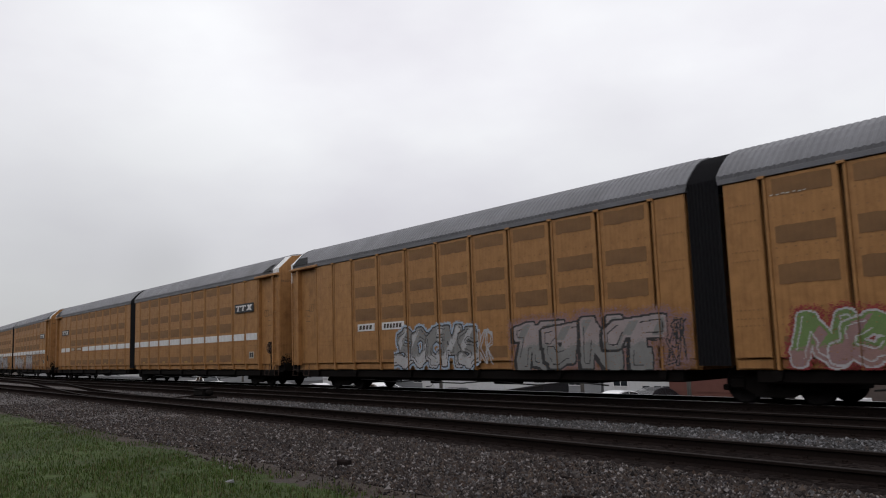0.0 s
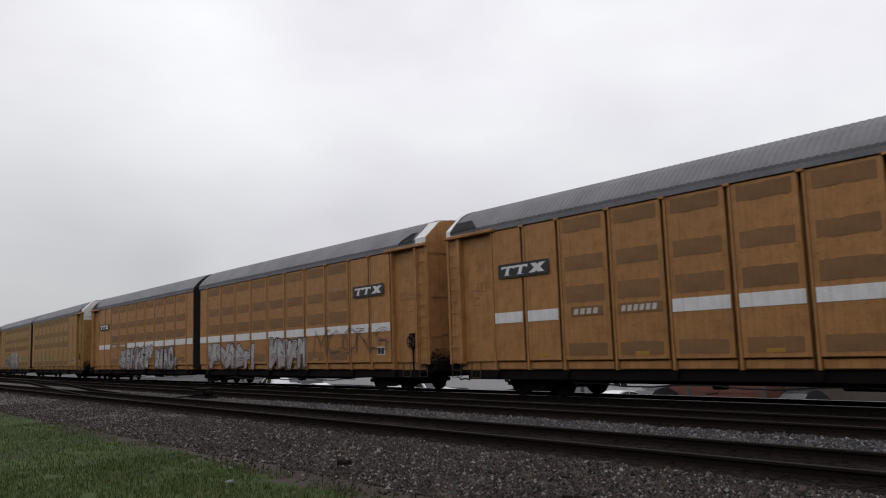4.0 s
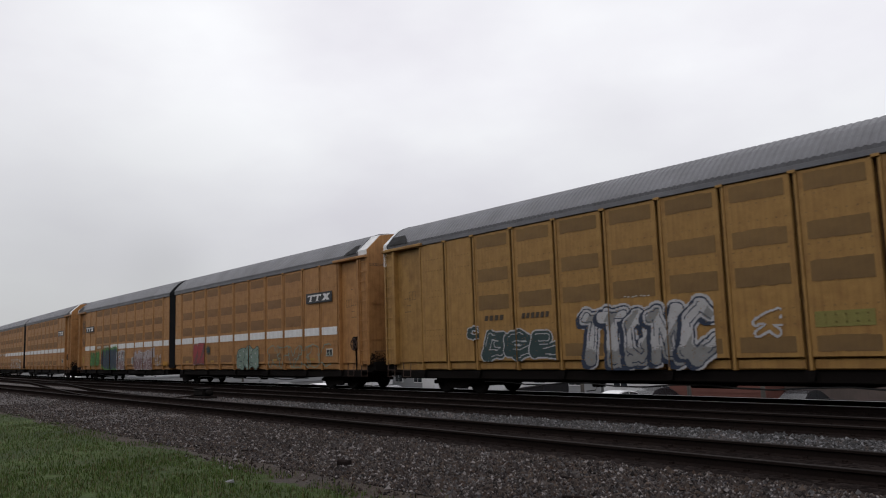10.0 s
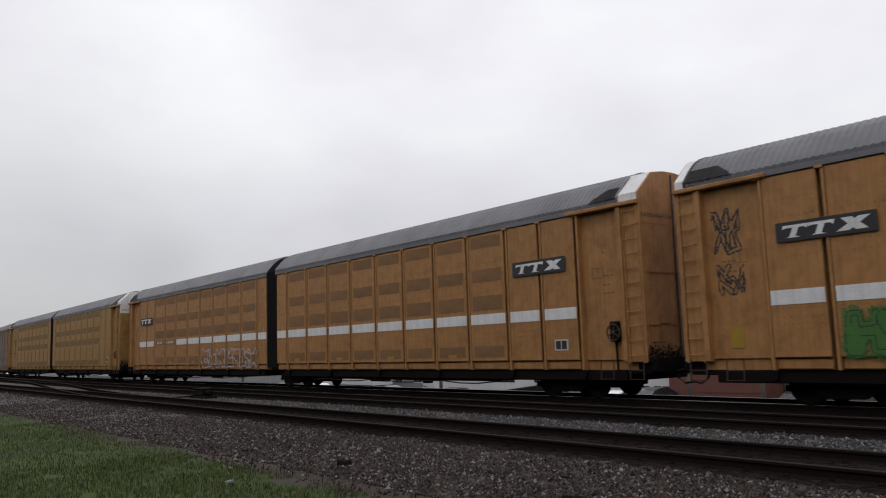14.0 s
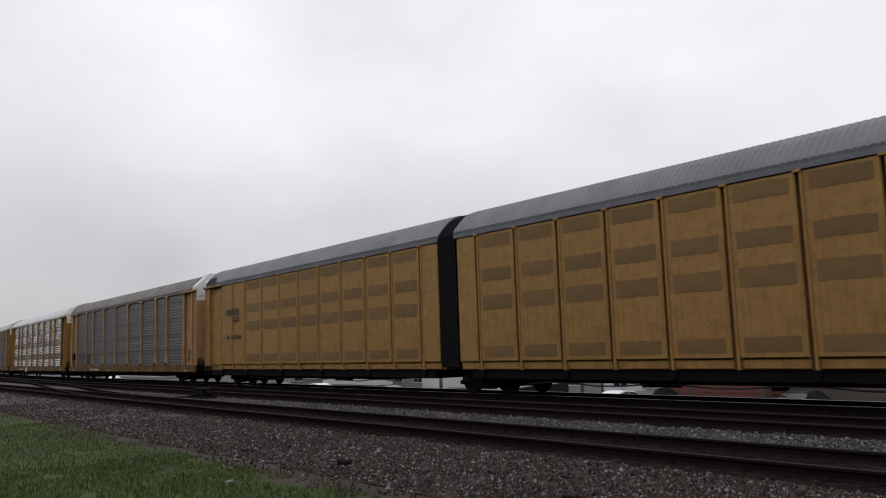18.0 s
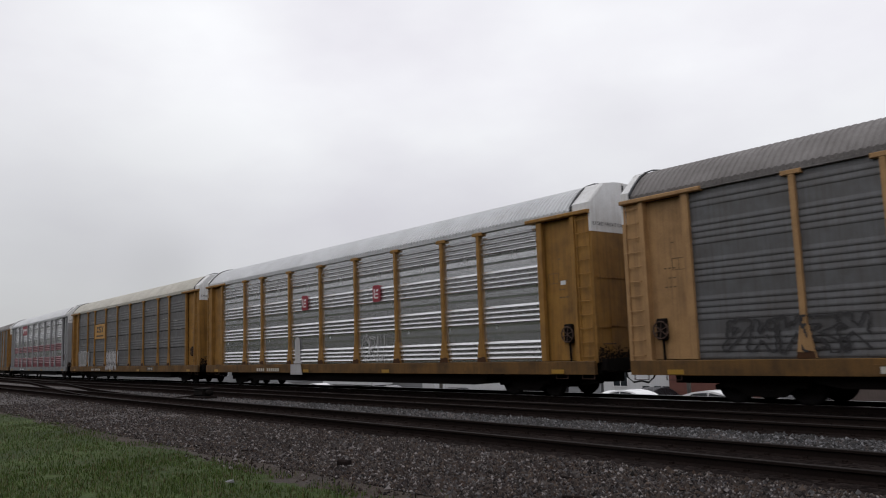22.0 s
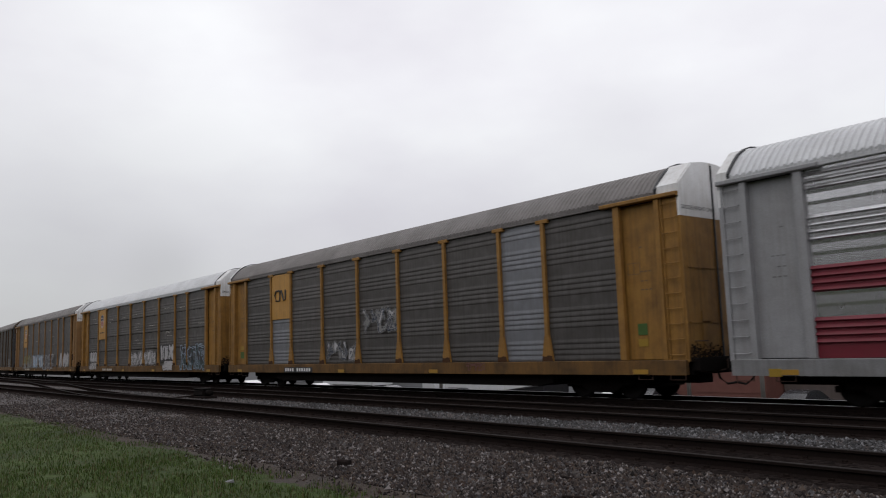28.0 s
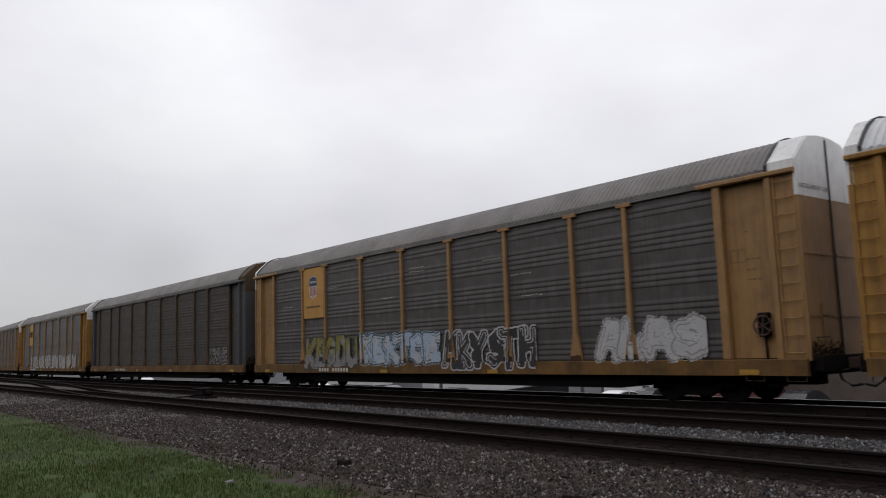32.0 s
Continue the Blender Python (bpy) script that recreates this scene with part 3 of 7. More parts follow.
def scatter_stones(material, label, seed, fields):
    rng = np.random.default_rng(seed)
    spots = []
    for x0, x1, y0, y1, per in fields:
        n = int((x1 - x0) * (y1 - y0) * per)
        spots.append(np.stack([rng.uniform(x0, x1, n), rng.uniform(y0, y1, n)], 1))
    p = np.concatenate(spots)
    lo, hi = min(q[2] for q in fields), max(q[3] for q in fields)
    edge = np.array([0.16 + 0.3 * noise.noise((a * 1.1, 2.0, seed)) + 0.14 * noise.noise((a * 4.3, 7.0, seed)) for a, b in p])
    p = p[(p[:, 1] < hi - edge) & (p[:, 1] > lo + 0.4 * edge)]
    n = len(p)
    r = rng.uniform(0.011, 0.029, n) * (1 + 0.55 * (rng.random(n) > 0.9))
    octa = np.array([(1, 0, 0), (-1, 0, 0), (0, 1, 0), (0, -1, 0), (0, 0, 1), (0, 0, -1)], float)
    tri = np.array([(0, 2, 4), (2, 1, 4), (1, 3, 4), (3, 0, 4), (2, 0, 5), (1, 2, 5), (3, 1, 5), (0, 3, 5)])
    d = octa[None] * rng.uniform(0.75, 1.2, (n, 6, 1)) + rng.uniform(-0.26, 0.26, (n, 6, 3))
    d[..., 2] *= 0.9
    z = np.array([ground_z(a, b) for a, b in p]) + r * 0.3
    v = d * r[:, None, None] + np.stack([p[:, 0], p[:, 1], z], 1)[:, None]
    f = tri[None] + 6 * np.arange(n)[:, None, None]
    ob = put("ballast_stones", mesh("ballast_stones", v.reshape(-1, 3).tolist(), f.reshape(-1, 3).tolist(), M[material]))
    tagged(ob, label, "gravel", kind="stuff")


def scatter_grass():
    rng = np.random.default_rng(9)
    pts = []
    for x0, x1, y0, y1, per in ((-14, -5, 1.2, 5.2, 620), (-24, -14, 2.0, 5.4, 300), (-45, -24, 2.5, 5.3, 90), (-14, -6, 5.0, 6.0, 40)):
        n = int((x1 - x0) * (y1 - y0) * per)
        pts.append(np.stack([rng.uniform(x0, x1, n), rng.uniform(y0, y1, n)], 1))
    p = np.concatenate(pts)
    keep = np.array([noise.noise((a * 0.9, b * 1.4, 2)) + noise.noise((a * 3, b * 3, 7)) * 0.5 + 0.55 - max(0, b - 4.7) * 0.9 > 0 for a, b in p])
    p = p[keep]
    n = len(p)
    h, w = rng.uniform(0.03, 0.085, n), rng.uniform(0.004, 0.008, n)
    a = rng.uniform(0, 2 * np.pi, n)
    lean = rng.uniform(0.1, 0.7, n) * h
    z = np.array([ground_z(q[0], q[1]) for q in p]) - 0.01
    dx, dy = np.cos(a), np.sin(a)
    base = np.stack([p[:, 0], p[:, 1], z], 1)
    side = np.stack([-dy * w, dx * w, 0 * w], 1)
    mid = base + np.stack([dx * lean * 0.3, dy * lean * 0.3, h * 0.6], 1)
    top = base + np.stack([dx * lean, dy * lean, h], 1)
    v = np.stack([base - side, base + side, mid + side * 0.7, mid - side * 0.7, top], 1)
    o = 5 * np.arange(n)[:, None]
    f = [tuple(q) for q in (np.array([(0, 1, 2, 3)]) + o).tolist()] + [tuple(q) for q in (np.array([(3, 2, 4)]) + o).tolist()]
    ob = put("grass", mesh("grass", v.reshape(-1, 3).tolist(), f, M["blades"]))
    tagged(ob, "short damp green grass thinning out towards the gravel", "grass", kind="stuff")


scatter_stones("stones", "loose wet grey and brown crushed ballast stones", 5, ((-13, -1, 5.6, 9.0, 900), (-22, -13, 5.4, 9.0, 420), (-36, -22, 5.2, 9.0, 150), (-75, -36, 5.2, 9.0, 55), (-14, -1, 4.9, 5.7, 60)))
scatter_stones("clean_stones", "clean pale grey crushed ballast between two tracks", 6, ((-14, -1, 11.05, 13.25, 420), (-26, -14, 11.05, 13.25, 190), (-45, -26, 11.05, 13.25, 50)))
scatter_grass()


# ---- autorack cars ----
# along the car: x forward; the near side faces -y; z from the rail head
ROOF_RING = [(-1.53, 5.17), (-1.54, 5.29), (-1.44, 5.42), (-1.25, 5.63), (-1.02, 5.84), (-0.78, 5.99), (-0.45, 6.10), (0.0, 6.15)]
ROOF_RING += [(-y, z) for y, z in reversed(ROOF_RING[:-1])]


def roof_mesh(name, x0, x1, pitch, deep, material, lift=0.0, cap=True):
    """A roof sheet with ribs across it."""
    def ring(d):
        return [(y * (1 - d / 1.6), z + lift - d) for y, z in ROOF_RING]
    xs, ds = [], []
    x = x0
    while x < x1 - pitch:
        xs += [x, x + pitch * 0.15, x + pitch * 0.5, x + pitch * 0.65]
        ds += [deep, 0, 0, deep]
        x += pitch
    xs.append(x1)
    ds.append(deep)
    table = dict(zip(xs, ds))
    v, f = extrude_profile(xs, lambda q: ring(table[q]))
    n = len(ROOF_RING)
    f += [tuple(range(n)), tuple(reversed(range(len(v) - n, len(v))))]
    return mesh(name, v, f, material)


def end_ring(inset=0.0, bottom=0.95, drop=0.0):
    r = [(y * (1 - inset), z - drop) for y, z in ROOF_RING]
    return [(-1.53 * (1 - inset), bottom)] + r + [(1.53 * (1 - inset), bottom)]


def hood_ring(inset=0.0, bottom=0.95):
    """The flat-faceted outline of the car's end, stepped down below the round roof."""
    half = [(-1.50 + inset, bottom), (-1.50 + inset, 5.45 - inset * 0.5), (-0.84 + inset * 0.5, 6.06 - inset), (-0.30, 6.14 - inset), (0.0, 6.15 - inset)]
    return half + [(-y, z) for y, z in reversed(half[:-1])]


# strokes of hand-sprayed signs, as open lines in a unit cell
LINES = {
    "D": [[(0.1, 0), (0.1, 1), (0.7, 0.85), (0.85, 0.5), (0.7, 0.1), (0.1, 0)]],
    "U": [[(0.1, 1), (0.12, 0.25), (0.5, 0.02), (0.88, 0.25), (0.9, 1)]],
    "E": [[(0.85, 0.95), (0.1, 1), (0.1, 0), (0.9, 0.05)], [(0.1, 0.5), (0.7, 0.52)]],
    "L": [[(0.1, 1), (0.1, 0.05), (0.95, 0.1)]],
    "S": [[(0.9, 0.85), (0.5, 1), (0.1, 0.8), (0.25, 0.55), (0.75, 0.45), (0.9, 0.2), (0.5, 0), (0.1, 0.15)]],
    "P": [[(0.2, 0), (0.15, 1), (0.7, 0.95), (0.92, 0.72), (0.7, 0.45), (0.2, 0.42)]],
    "O": [[(0.5, 1), (0.1, 0.8), (0.08, 0.25), (0.5, 0), (0.9, 0.25), (0.9, 0.8), (0.5, 1)]],
    "M": [[(0.05, 0), (0.12, 1), (0.5, 0.4), (0.88, 1), (0.95, 0)]],
    "N": [[(0.1, 0), (0.12, 1), (0.88, 0.02), (0.9, 1)]],
    "T": [[(0, 0.93), (1, 0.97)], [(0.5, 0.95), (0.42, 0)]],
    "G": [[(0.9, 0.85), (0.5, 1), (0.1, 0.75), (0.1, 0.25), (0.5, 0), (0.9, 0.2), (0.9, 0.48), (0.55, 0.46)]],
    "B": [[(0.15, 0), (0.12, 1), (0.75, 0.9), (0.7, 0.58), (0.2, 0.52), (0.9, 0.35), (0.75, 0.02), (0.15, 0)]],
    "X": [[(0.05, 0), (0.92, 1)], [(0.1, 1), (0.95, 0)]],
    "R": [[(0.15, 0), (0.12, 1), (0.75, 0.92), (0.8, 0.62), (0.2, 0.48), (0.95, 0)]],
    "V": [[(0.05, 1), (0.5, 0), (0.95, 1)]],
    "I": [[(0.5, 1), (0.45, 0)]],
    "Y": [[(0.05, 1), (0.45, 0.5), (0.95, 1)], [(0.45, 0.5), (0.4, 0)]],
    "K": [[(0.12, 1), (0.15, 0)], [(0.9, 1), (0.2, 0.45), (0.95, 0)]],
    "H": [[(0.12, 1), (0.1, 0)], [(0.12, 0.5), (0.88, 0.55)], [(0.9, 1), (0.86, 0)]],
    "C": [[(0.92, 0.8), (0.55, 1), (0.12, 0.75), (0.1, 0.25), (0.5, 0.0), (0.92, 0.2)]],
    "A": [[(0.05, 0), (0.3, 0.95), (0.7, 0.95), (0.95, 0)], [(0.2, 0.4), (0.8, 0.42)]],
    "J": [[(0.1, 0.9), (0.95, 0.95)], [(0.62, 0.95), (0.6, 0.2), (0.3, 0.0), (0.08, 0.25)]],
    "2": [[(0.1, 0.75), (0.4, 1), (0.85, 0.85), (0.8, 0.55), (0.12, 0.05), (0.95, 0.06)]],
    "8": [[(0.5, 0.52), (0.15, 0.75), (0.5, 1), (0.85, 0.75), (0.5, 0.52), (0.1, 0.25), (0.5, 0), (0.9, 0.25), (0.5, 0.52)]],
    "W": [[(0.02, 1), (0.25, 0), (0.5, 0.7), (0.75, 0), (0.98, 1)]],
    "h": [[(0.0, 0.95), (0.3, 1.0), (0.28, 0.0)], [(0.28, 0.55), (0.75, 0.65), (0.8, 0.15), (1.05, 0.0)], [(0.75, 0.65), (0.95, 1.0)]],
    "q": [[(0.85, 1), (0.2, 0.85), (0.35, 0.5), (0.9, 0.4), (0.6, 0.0), (0.05, 0.12)], [(0.35, 0.5), (0.0, 0.4)]],
}
LETTERS = {k: [(p, q) for line in v for p, q in zip(line, line[1:])] for k, v in LINES.items()}


def glyph(rng):
    """A tangle of strokes that fills its cell like a spray-painted sign."""
    nodes = [(rng.uniform(0.02, 0.22), 0.0), (rng.uniform(0.0, 0.25), rng.uniform(0.4, 0.6)), (rng.uniform(0.0, 0.25), 1.0),
             (rng.uniform(0.7, 1.0), rng.uniform(0.9, 1.0)), (rng.uniform(0.7, 1.0), rng.uniform(0.4, 0.6)), (rng.uniform(0.7, 1.0), rng.uniform(0.0, 0.1)),
             (0.5, rng.uniform(0.2, 0.8))]
    order = rng.permutation(7)[:rng.integers(5, 8)]
    return [(nodes[a], nodes[b]) for a, b in zip(order, order[1:])]


def spray(parent, x0, x1, z0, z1, count, mats, face_y, seed, fat=0.135, edge=0.055, halo=0.0, word="", cell=0.024, thin=False, square=0.0, split=0.0, drop=0.0, mist=0.0, fleck=0.0, wide=1.12, spurs=2):
    """A flat layer of paint on the car's side: mats are core, shade, outline, halo. face_y gives the side's face along x.
    square: how angular the strokes are; split: height of the shaded foot; drop: a solid shadow to the side; mist: a speckled rim."""
    rng = np.random.default_rng(seed)
    pad = halo + edge * (z1 - z0) + drop + mist
    nx, nz = int((x1 - x0 + 2 * pad) / cell), int((z1 - z0 + 2 * pad) / cell)
    gx, gz = np.meshgrid(x0 - pad + (np.arange(nx) + 0.5) * cell, z0 - pad + (np.arange(nz) + 0.5) * cell, indexing="ij")
    h, w = z1 - z0, (x1 - x0) / count
    r = fat * min(h, w * 1.25)
    e = edge * h
    wob = (1 - square) * (0.012 * np.sin(gx * 9 + seed) + 0.012 * np.sin(gz * 11 + gx * 4))
    kind = np.full(gx.shape, -1)
    grain = np.random.default_rng(seed + 5).random(gx.shape)
    fields = []
    for i in range(count):
        strokes = list(LETTERS[word[i]] if word else glyph(rng))
        for k in range(spurs):
            ax, az = strokes[rng.integers(len(strokes))][rng.integers(2)]
            strokes.append(((ax, az), (ax + rng.uniform(-0.45, 0.45), np.clip(az + rng.uniform(-0.3, 0.3), 0, 1))))
        lo, hi = z0 + r + rng.uniform(0, 0.07) * h, z1 - r - rng.uniform(0, 0.1) * h
        slant = rng.uniform(-0.12, 0.22) * w
        best = np.full(gx.shape, 9.0)
        for (ax, az), (bx, bz) in strokes:
            pa = np.array([x0 + i * w + r * 0.6 + ax * (w * wide - r * 0.9) + slant * az, lo + az * (hi - lo)])
            pb = np.array([x0 + i * w + r * 0.6 + bx * (w * wide - r * 0.9) + slant * bz, lo + bz * (hi - lo)])
            d = pb - pa
            t = np.clip(((gx - pa[0]) * d[0] + (gz - pa[1]) * d[1]) / (d @ d + 1e-6), 0, 1)
            ox, oz = np.abs(gx - pa[0] - t * d[0]), np.abs(gz - pa[1] - t * d[1])
            far = (1 - square) * np.hypot(ox, oz) + square * np.maximum(ox, oz)
            best = np.minimum(best, far - r * (0.9 + 0.25 * t) + wob)
        fields.append(best)
    every = np.min(fields, axis=0)
    if mist:
        kind[(every < e + halo + mist) & (grain < 0.75 * np.clip(1 - (every - e - halo) / mist, 0, 1))] = 3
    if halo:
        kind[every < e + halo] = 3
    k = int(drop / cell)
    for i, best in enumerate(fields):
        if k:
            for q in range(1, k + 1):
                kind[np.roll(best, (-q, -q // 2), (0, 1)) < e * 0.6] = 2
        kind[(best < e) & ((best > -0.3 * e) if thin else (best < 9))] = 2
        if not thin:
            # each sign overlaps the one before; the foot is filled in a second tone, with short lines inside
            kind[best < 0] = 0
            foot = z0 + split * h + 0.05 * np.sin(gx * 3.1 + seed) + 0.03 * np.sin(gx * 11.0)
            kind[(best < 0) & (gz < foot)] = 1
            kind[(best < 0) & (np.abs(gz - foot) < 0.10) & (grain < 0.5 - 4 * (gz - foot))] = 1
            kind[(best < -0.25 * r) & (np.sin(gx * 6.3 - gz * 4.7 + 2 * i + seed) > 0.55)] = 1
            kind[(np.abs(best + 0.5 * r) < 0.014) & (np.sin(gx * 4.3 + gz * 3.1 + i) > 0.0)] = 2
            if fleck:
                kind[(best < -0.01) & (np.sin(gx * 7.3 + 3 * i + seed) * np.sin(gz * 12.1 + gx * 1.9 + i) > 1 - fleck)] = 3
    foot_z = 0.64 if face_y is single_face else 0.74
    kind[(gz < foot_z) | (np.random.default_rng(seed + 1).random(gx.shape) < 0.02)] = -1
    ii, jj = np.nonzero(kind >= 0)
    if not len(ii):
        return
    c = cell / 2
    cx, cz = gx[ii, jj], gz[ii, jj]
    layer = 0.0025 * len([o for o in parent.children if o.name.startswith("spray_paint")])
    fy = np.array([face_y(q) for q in gx[:, 0]])[ii] - 0.016
    if face_y is single_face:
        fy = np.where(cz < 1.0, -1.566, fy)
    fy = fy - layer
    v = np.stack([np.stack([cx - c, fy, cz - c], 1), np.stack([cx + c, fy, cz - c], 1), np.stack([cx + c, fy, cz + c], 1), np.stack([cx - c, fy, cz + c], 1)], 1)
    f = np.arange(4 * len(ii)).reshape(-1, 4)
    me = mesh("spray_paint", v.reshape(-1, 3).tolist(), f.tolist(), [M[q] for q in mats], kind[ii, jj])
    tagged(put("spray_paint", me, parent, None, "spray-painted piece of interlocking shapes"), kind="stuff")


def bars(parent, name, x0, x1, y, z0, z1, n, material, gap=0.3, lean=0.0, split=None):
    """Lettering as a row of plain bars, each a piece of its own."""
    w = (x1 - x0) / n
    me = cached(("bar", material, round(w, 3), round(z1 - z0, 3), gap, lean), lambda: Build().prism_y(0, 0.005, [(0, 0), (w * (1 - gap), 0), (w * (1 - gap) + lean, z1 - z0), (lean, z1 - z0)]).done(name, M[material]))
    for i in range(n):
        if i != split:
            put(name, me, parent, pose(x0 + i * w, y, z0))


WHEEL_R = 0.46


def wheelset_mesh():
    b = Build()
    n = 28
    for side in (-1, 1):
        prof = [(0.10, 0.06), (0.14, 0.08), (0.20, 0.035), (0.36, 0.03), (0.40, 0.065), (0.455, 0.066), (0.49, 0.0), (0.49, -0.03), (0.455, -0.04), (0.40, -0.04), (0.36, -0.01), (0.2, -0.02), (0.1, -0.03)]
        o = len(b.v)
        y0 = side * 0.745
        for i in range(n):
            t = 2 * math.pi * i / n
            for rr, yy in prof:
                rr = min(rr, WHEEL_R) if yy > 0.0 else rr
                b.v.append((rr * math.cos(t), y0 + side * yy, rr * math.sin(t)))
        k = len(prof)
        for i in range(n):
            for j in range(k - 1):
                b.f.append((o + i * k + j, o + ((i + 1) % n) * k + j, o + ((i + 1) % n) * k + j + 1, o + i * k + j + 1))
                b.k.append(0)
    b.tube([(0, -0.98, 0), (0, 0.98, 0)], 0.085, 10)
    for i in range(3):
        t = 2 * math.pi * i / 3
        b.tube([(0.055 * math.cos(t), -0.995, 0.055 * math.sin(t)), (0.055 * math.cos(t), -0.96, 0.055 * math.sin(t))], 0.018, 6)
    return b.done("wheelset", M["wheel"], True)


WHEELSET = wheelset_mesh()
_f = Build()
_ring = [(-1.12, 0.56), (-1.05, 0.64), (-0.72, 0.64), (-0.45, 0.78), (0.45, 0.78), (0.72, 0.64), (1.05, 0.64), (1.12, 0.56), (1.10, 0.38), (0.74, 0.36), (0.44, 0.17), (-0.44, 0.17), (-0.74, 0.36), (-1.10, 0.38)]
_f.prism_y(-0.06, 0.06, _ring)
for _x in (-0.88, 0.88):
    _f.box(_x - 0.16, _x + 0.16, -0.10, 0.10, 0.36, 0.58, c=0.03)
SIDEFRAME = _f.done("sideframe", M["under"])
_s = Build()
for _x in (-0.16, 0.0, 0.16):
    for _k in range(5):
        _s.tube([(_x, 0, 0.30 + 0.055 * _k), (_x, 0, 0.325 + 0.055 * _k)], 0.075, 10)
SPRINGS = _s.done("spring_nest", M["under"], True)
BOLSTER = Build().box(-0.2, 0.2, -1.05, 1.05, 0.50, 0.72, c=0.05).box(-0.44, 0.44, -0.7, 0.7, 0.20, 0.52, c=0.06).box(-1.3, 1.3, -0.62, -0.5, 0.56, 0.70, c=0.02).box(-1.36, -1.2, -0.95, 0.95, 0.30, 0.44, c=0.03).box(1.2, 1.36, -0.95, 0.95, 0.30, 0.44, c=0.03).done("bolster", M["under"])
spinning = []


def truck(parent, x):
    t = put("truck", BOLSTER, parent, pose(x, 0, -0.06), "grimy black two-axle truck")
    for y in (-0.98, 0.98):
        s = put("sideframe", SIDEFRAME, t, pose(0, y, 0))
        tagged(put("spring_nest", SPRINGS, t, pose(0, y, 0)), kind="stuff")
    for xx in (-0.89, 0.89):
        w = put("wheelset", WHEELSET, t, pose(xx, 0, WHEEL_R))
        spinning.append((w, xx))


def ladder_mesh(material, wide=0.46, high=4.25):
    b = Build()
    b.box(-wide / 2 - 0.03, -wide / 2 + 0.03, -0.05, 0.02, 0, high, c=0.008)
    b.box(wide / 2 - 0.03, wide / 2 + 0.03, -0.05, 0.02, 0, high, c=0.008)
    for i in range(11):
        z = 0.22 + i * 0.385
        b.tube([(-wide / 2, -0.04, z), (-wide / 2 + 0.05, -0.085, z - 0.02), (wide / 2 - 0.05, -0.085, z - 0.02), (wide / 2, -0.04, z)], 0.013, 6)
    return b.done("ladder", material)


def coupler(parent, x, d):
    b = Build()
    b.box(x - d * 0.75, x - d * 0.16, -0.12, 0.12, 0.72, 0.98, c=0.03)
    b.prism_y(-0.14, 0.16, [(x - d * 0.16, 0.68), (x + d * 0.02, 0.70), (x + d * 0.06, 0.85), (x + d * 0.02, 1.02), (x - d * 0.16, 1.02)])
    put("coupler", b.done("coupler", M["rusty"]), parent)
    h = Build()
    h.tube([(x - d * 0.55, -0.35, 0.78), (x - d * 0.45, -0.38, 0.5), (x - d * 0.25, -0.37, 0.36), (x - d * 0.02, -0.35, 0.40)], 0.028, 8)
    put("air_hose", h.done("air_hose", M["hose"], True), parent)
    c = Build()
    c.tube([(x - d * 0.85, -1.15, 0.92), (x - d * 0.62, -1.18, 0.72), (x - d * 0.5, -0.7, 0.66), (x - d * 0.35, -0.25, 0.72)], 0.02, 6)
    put("uncoupling_lever", c.done("uncoupling_lever", M["rusty"], True), parent)


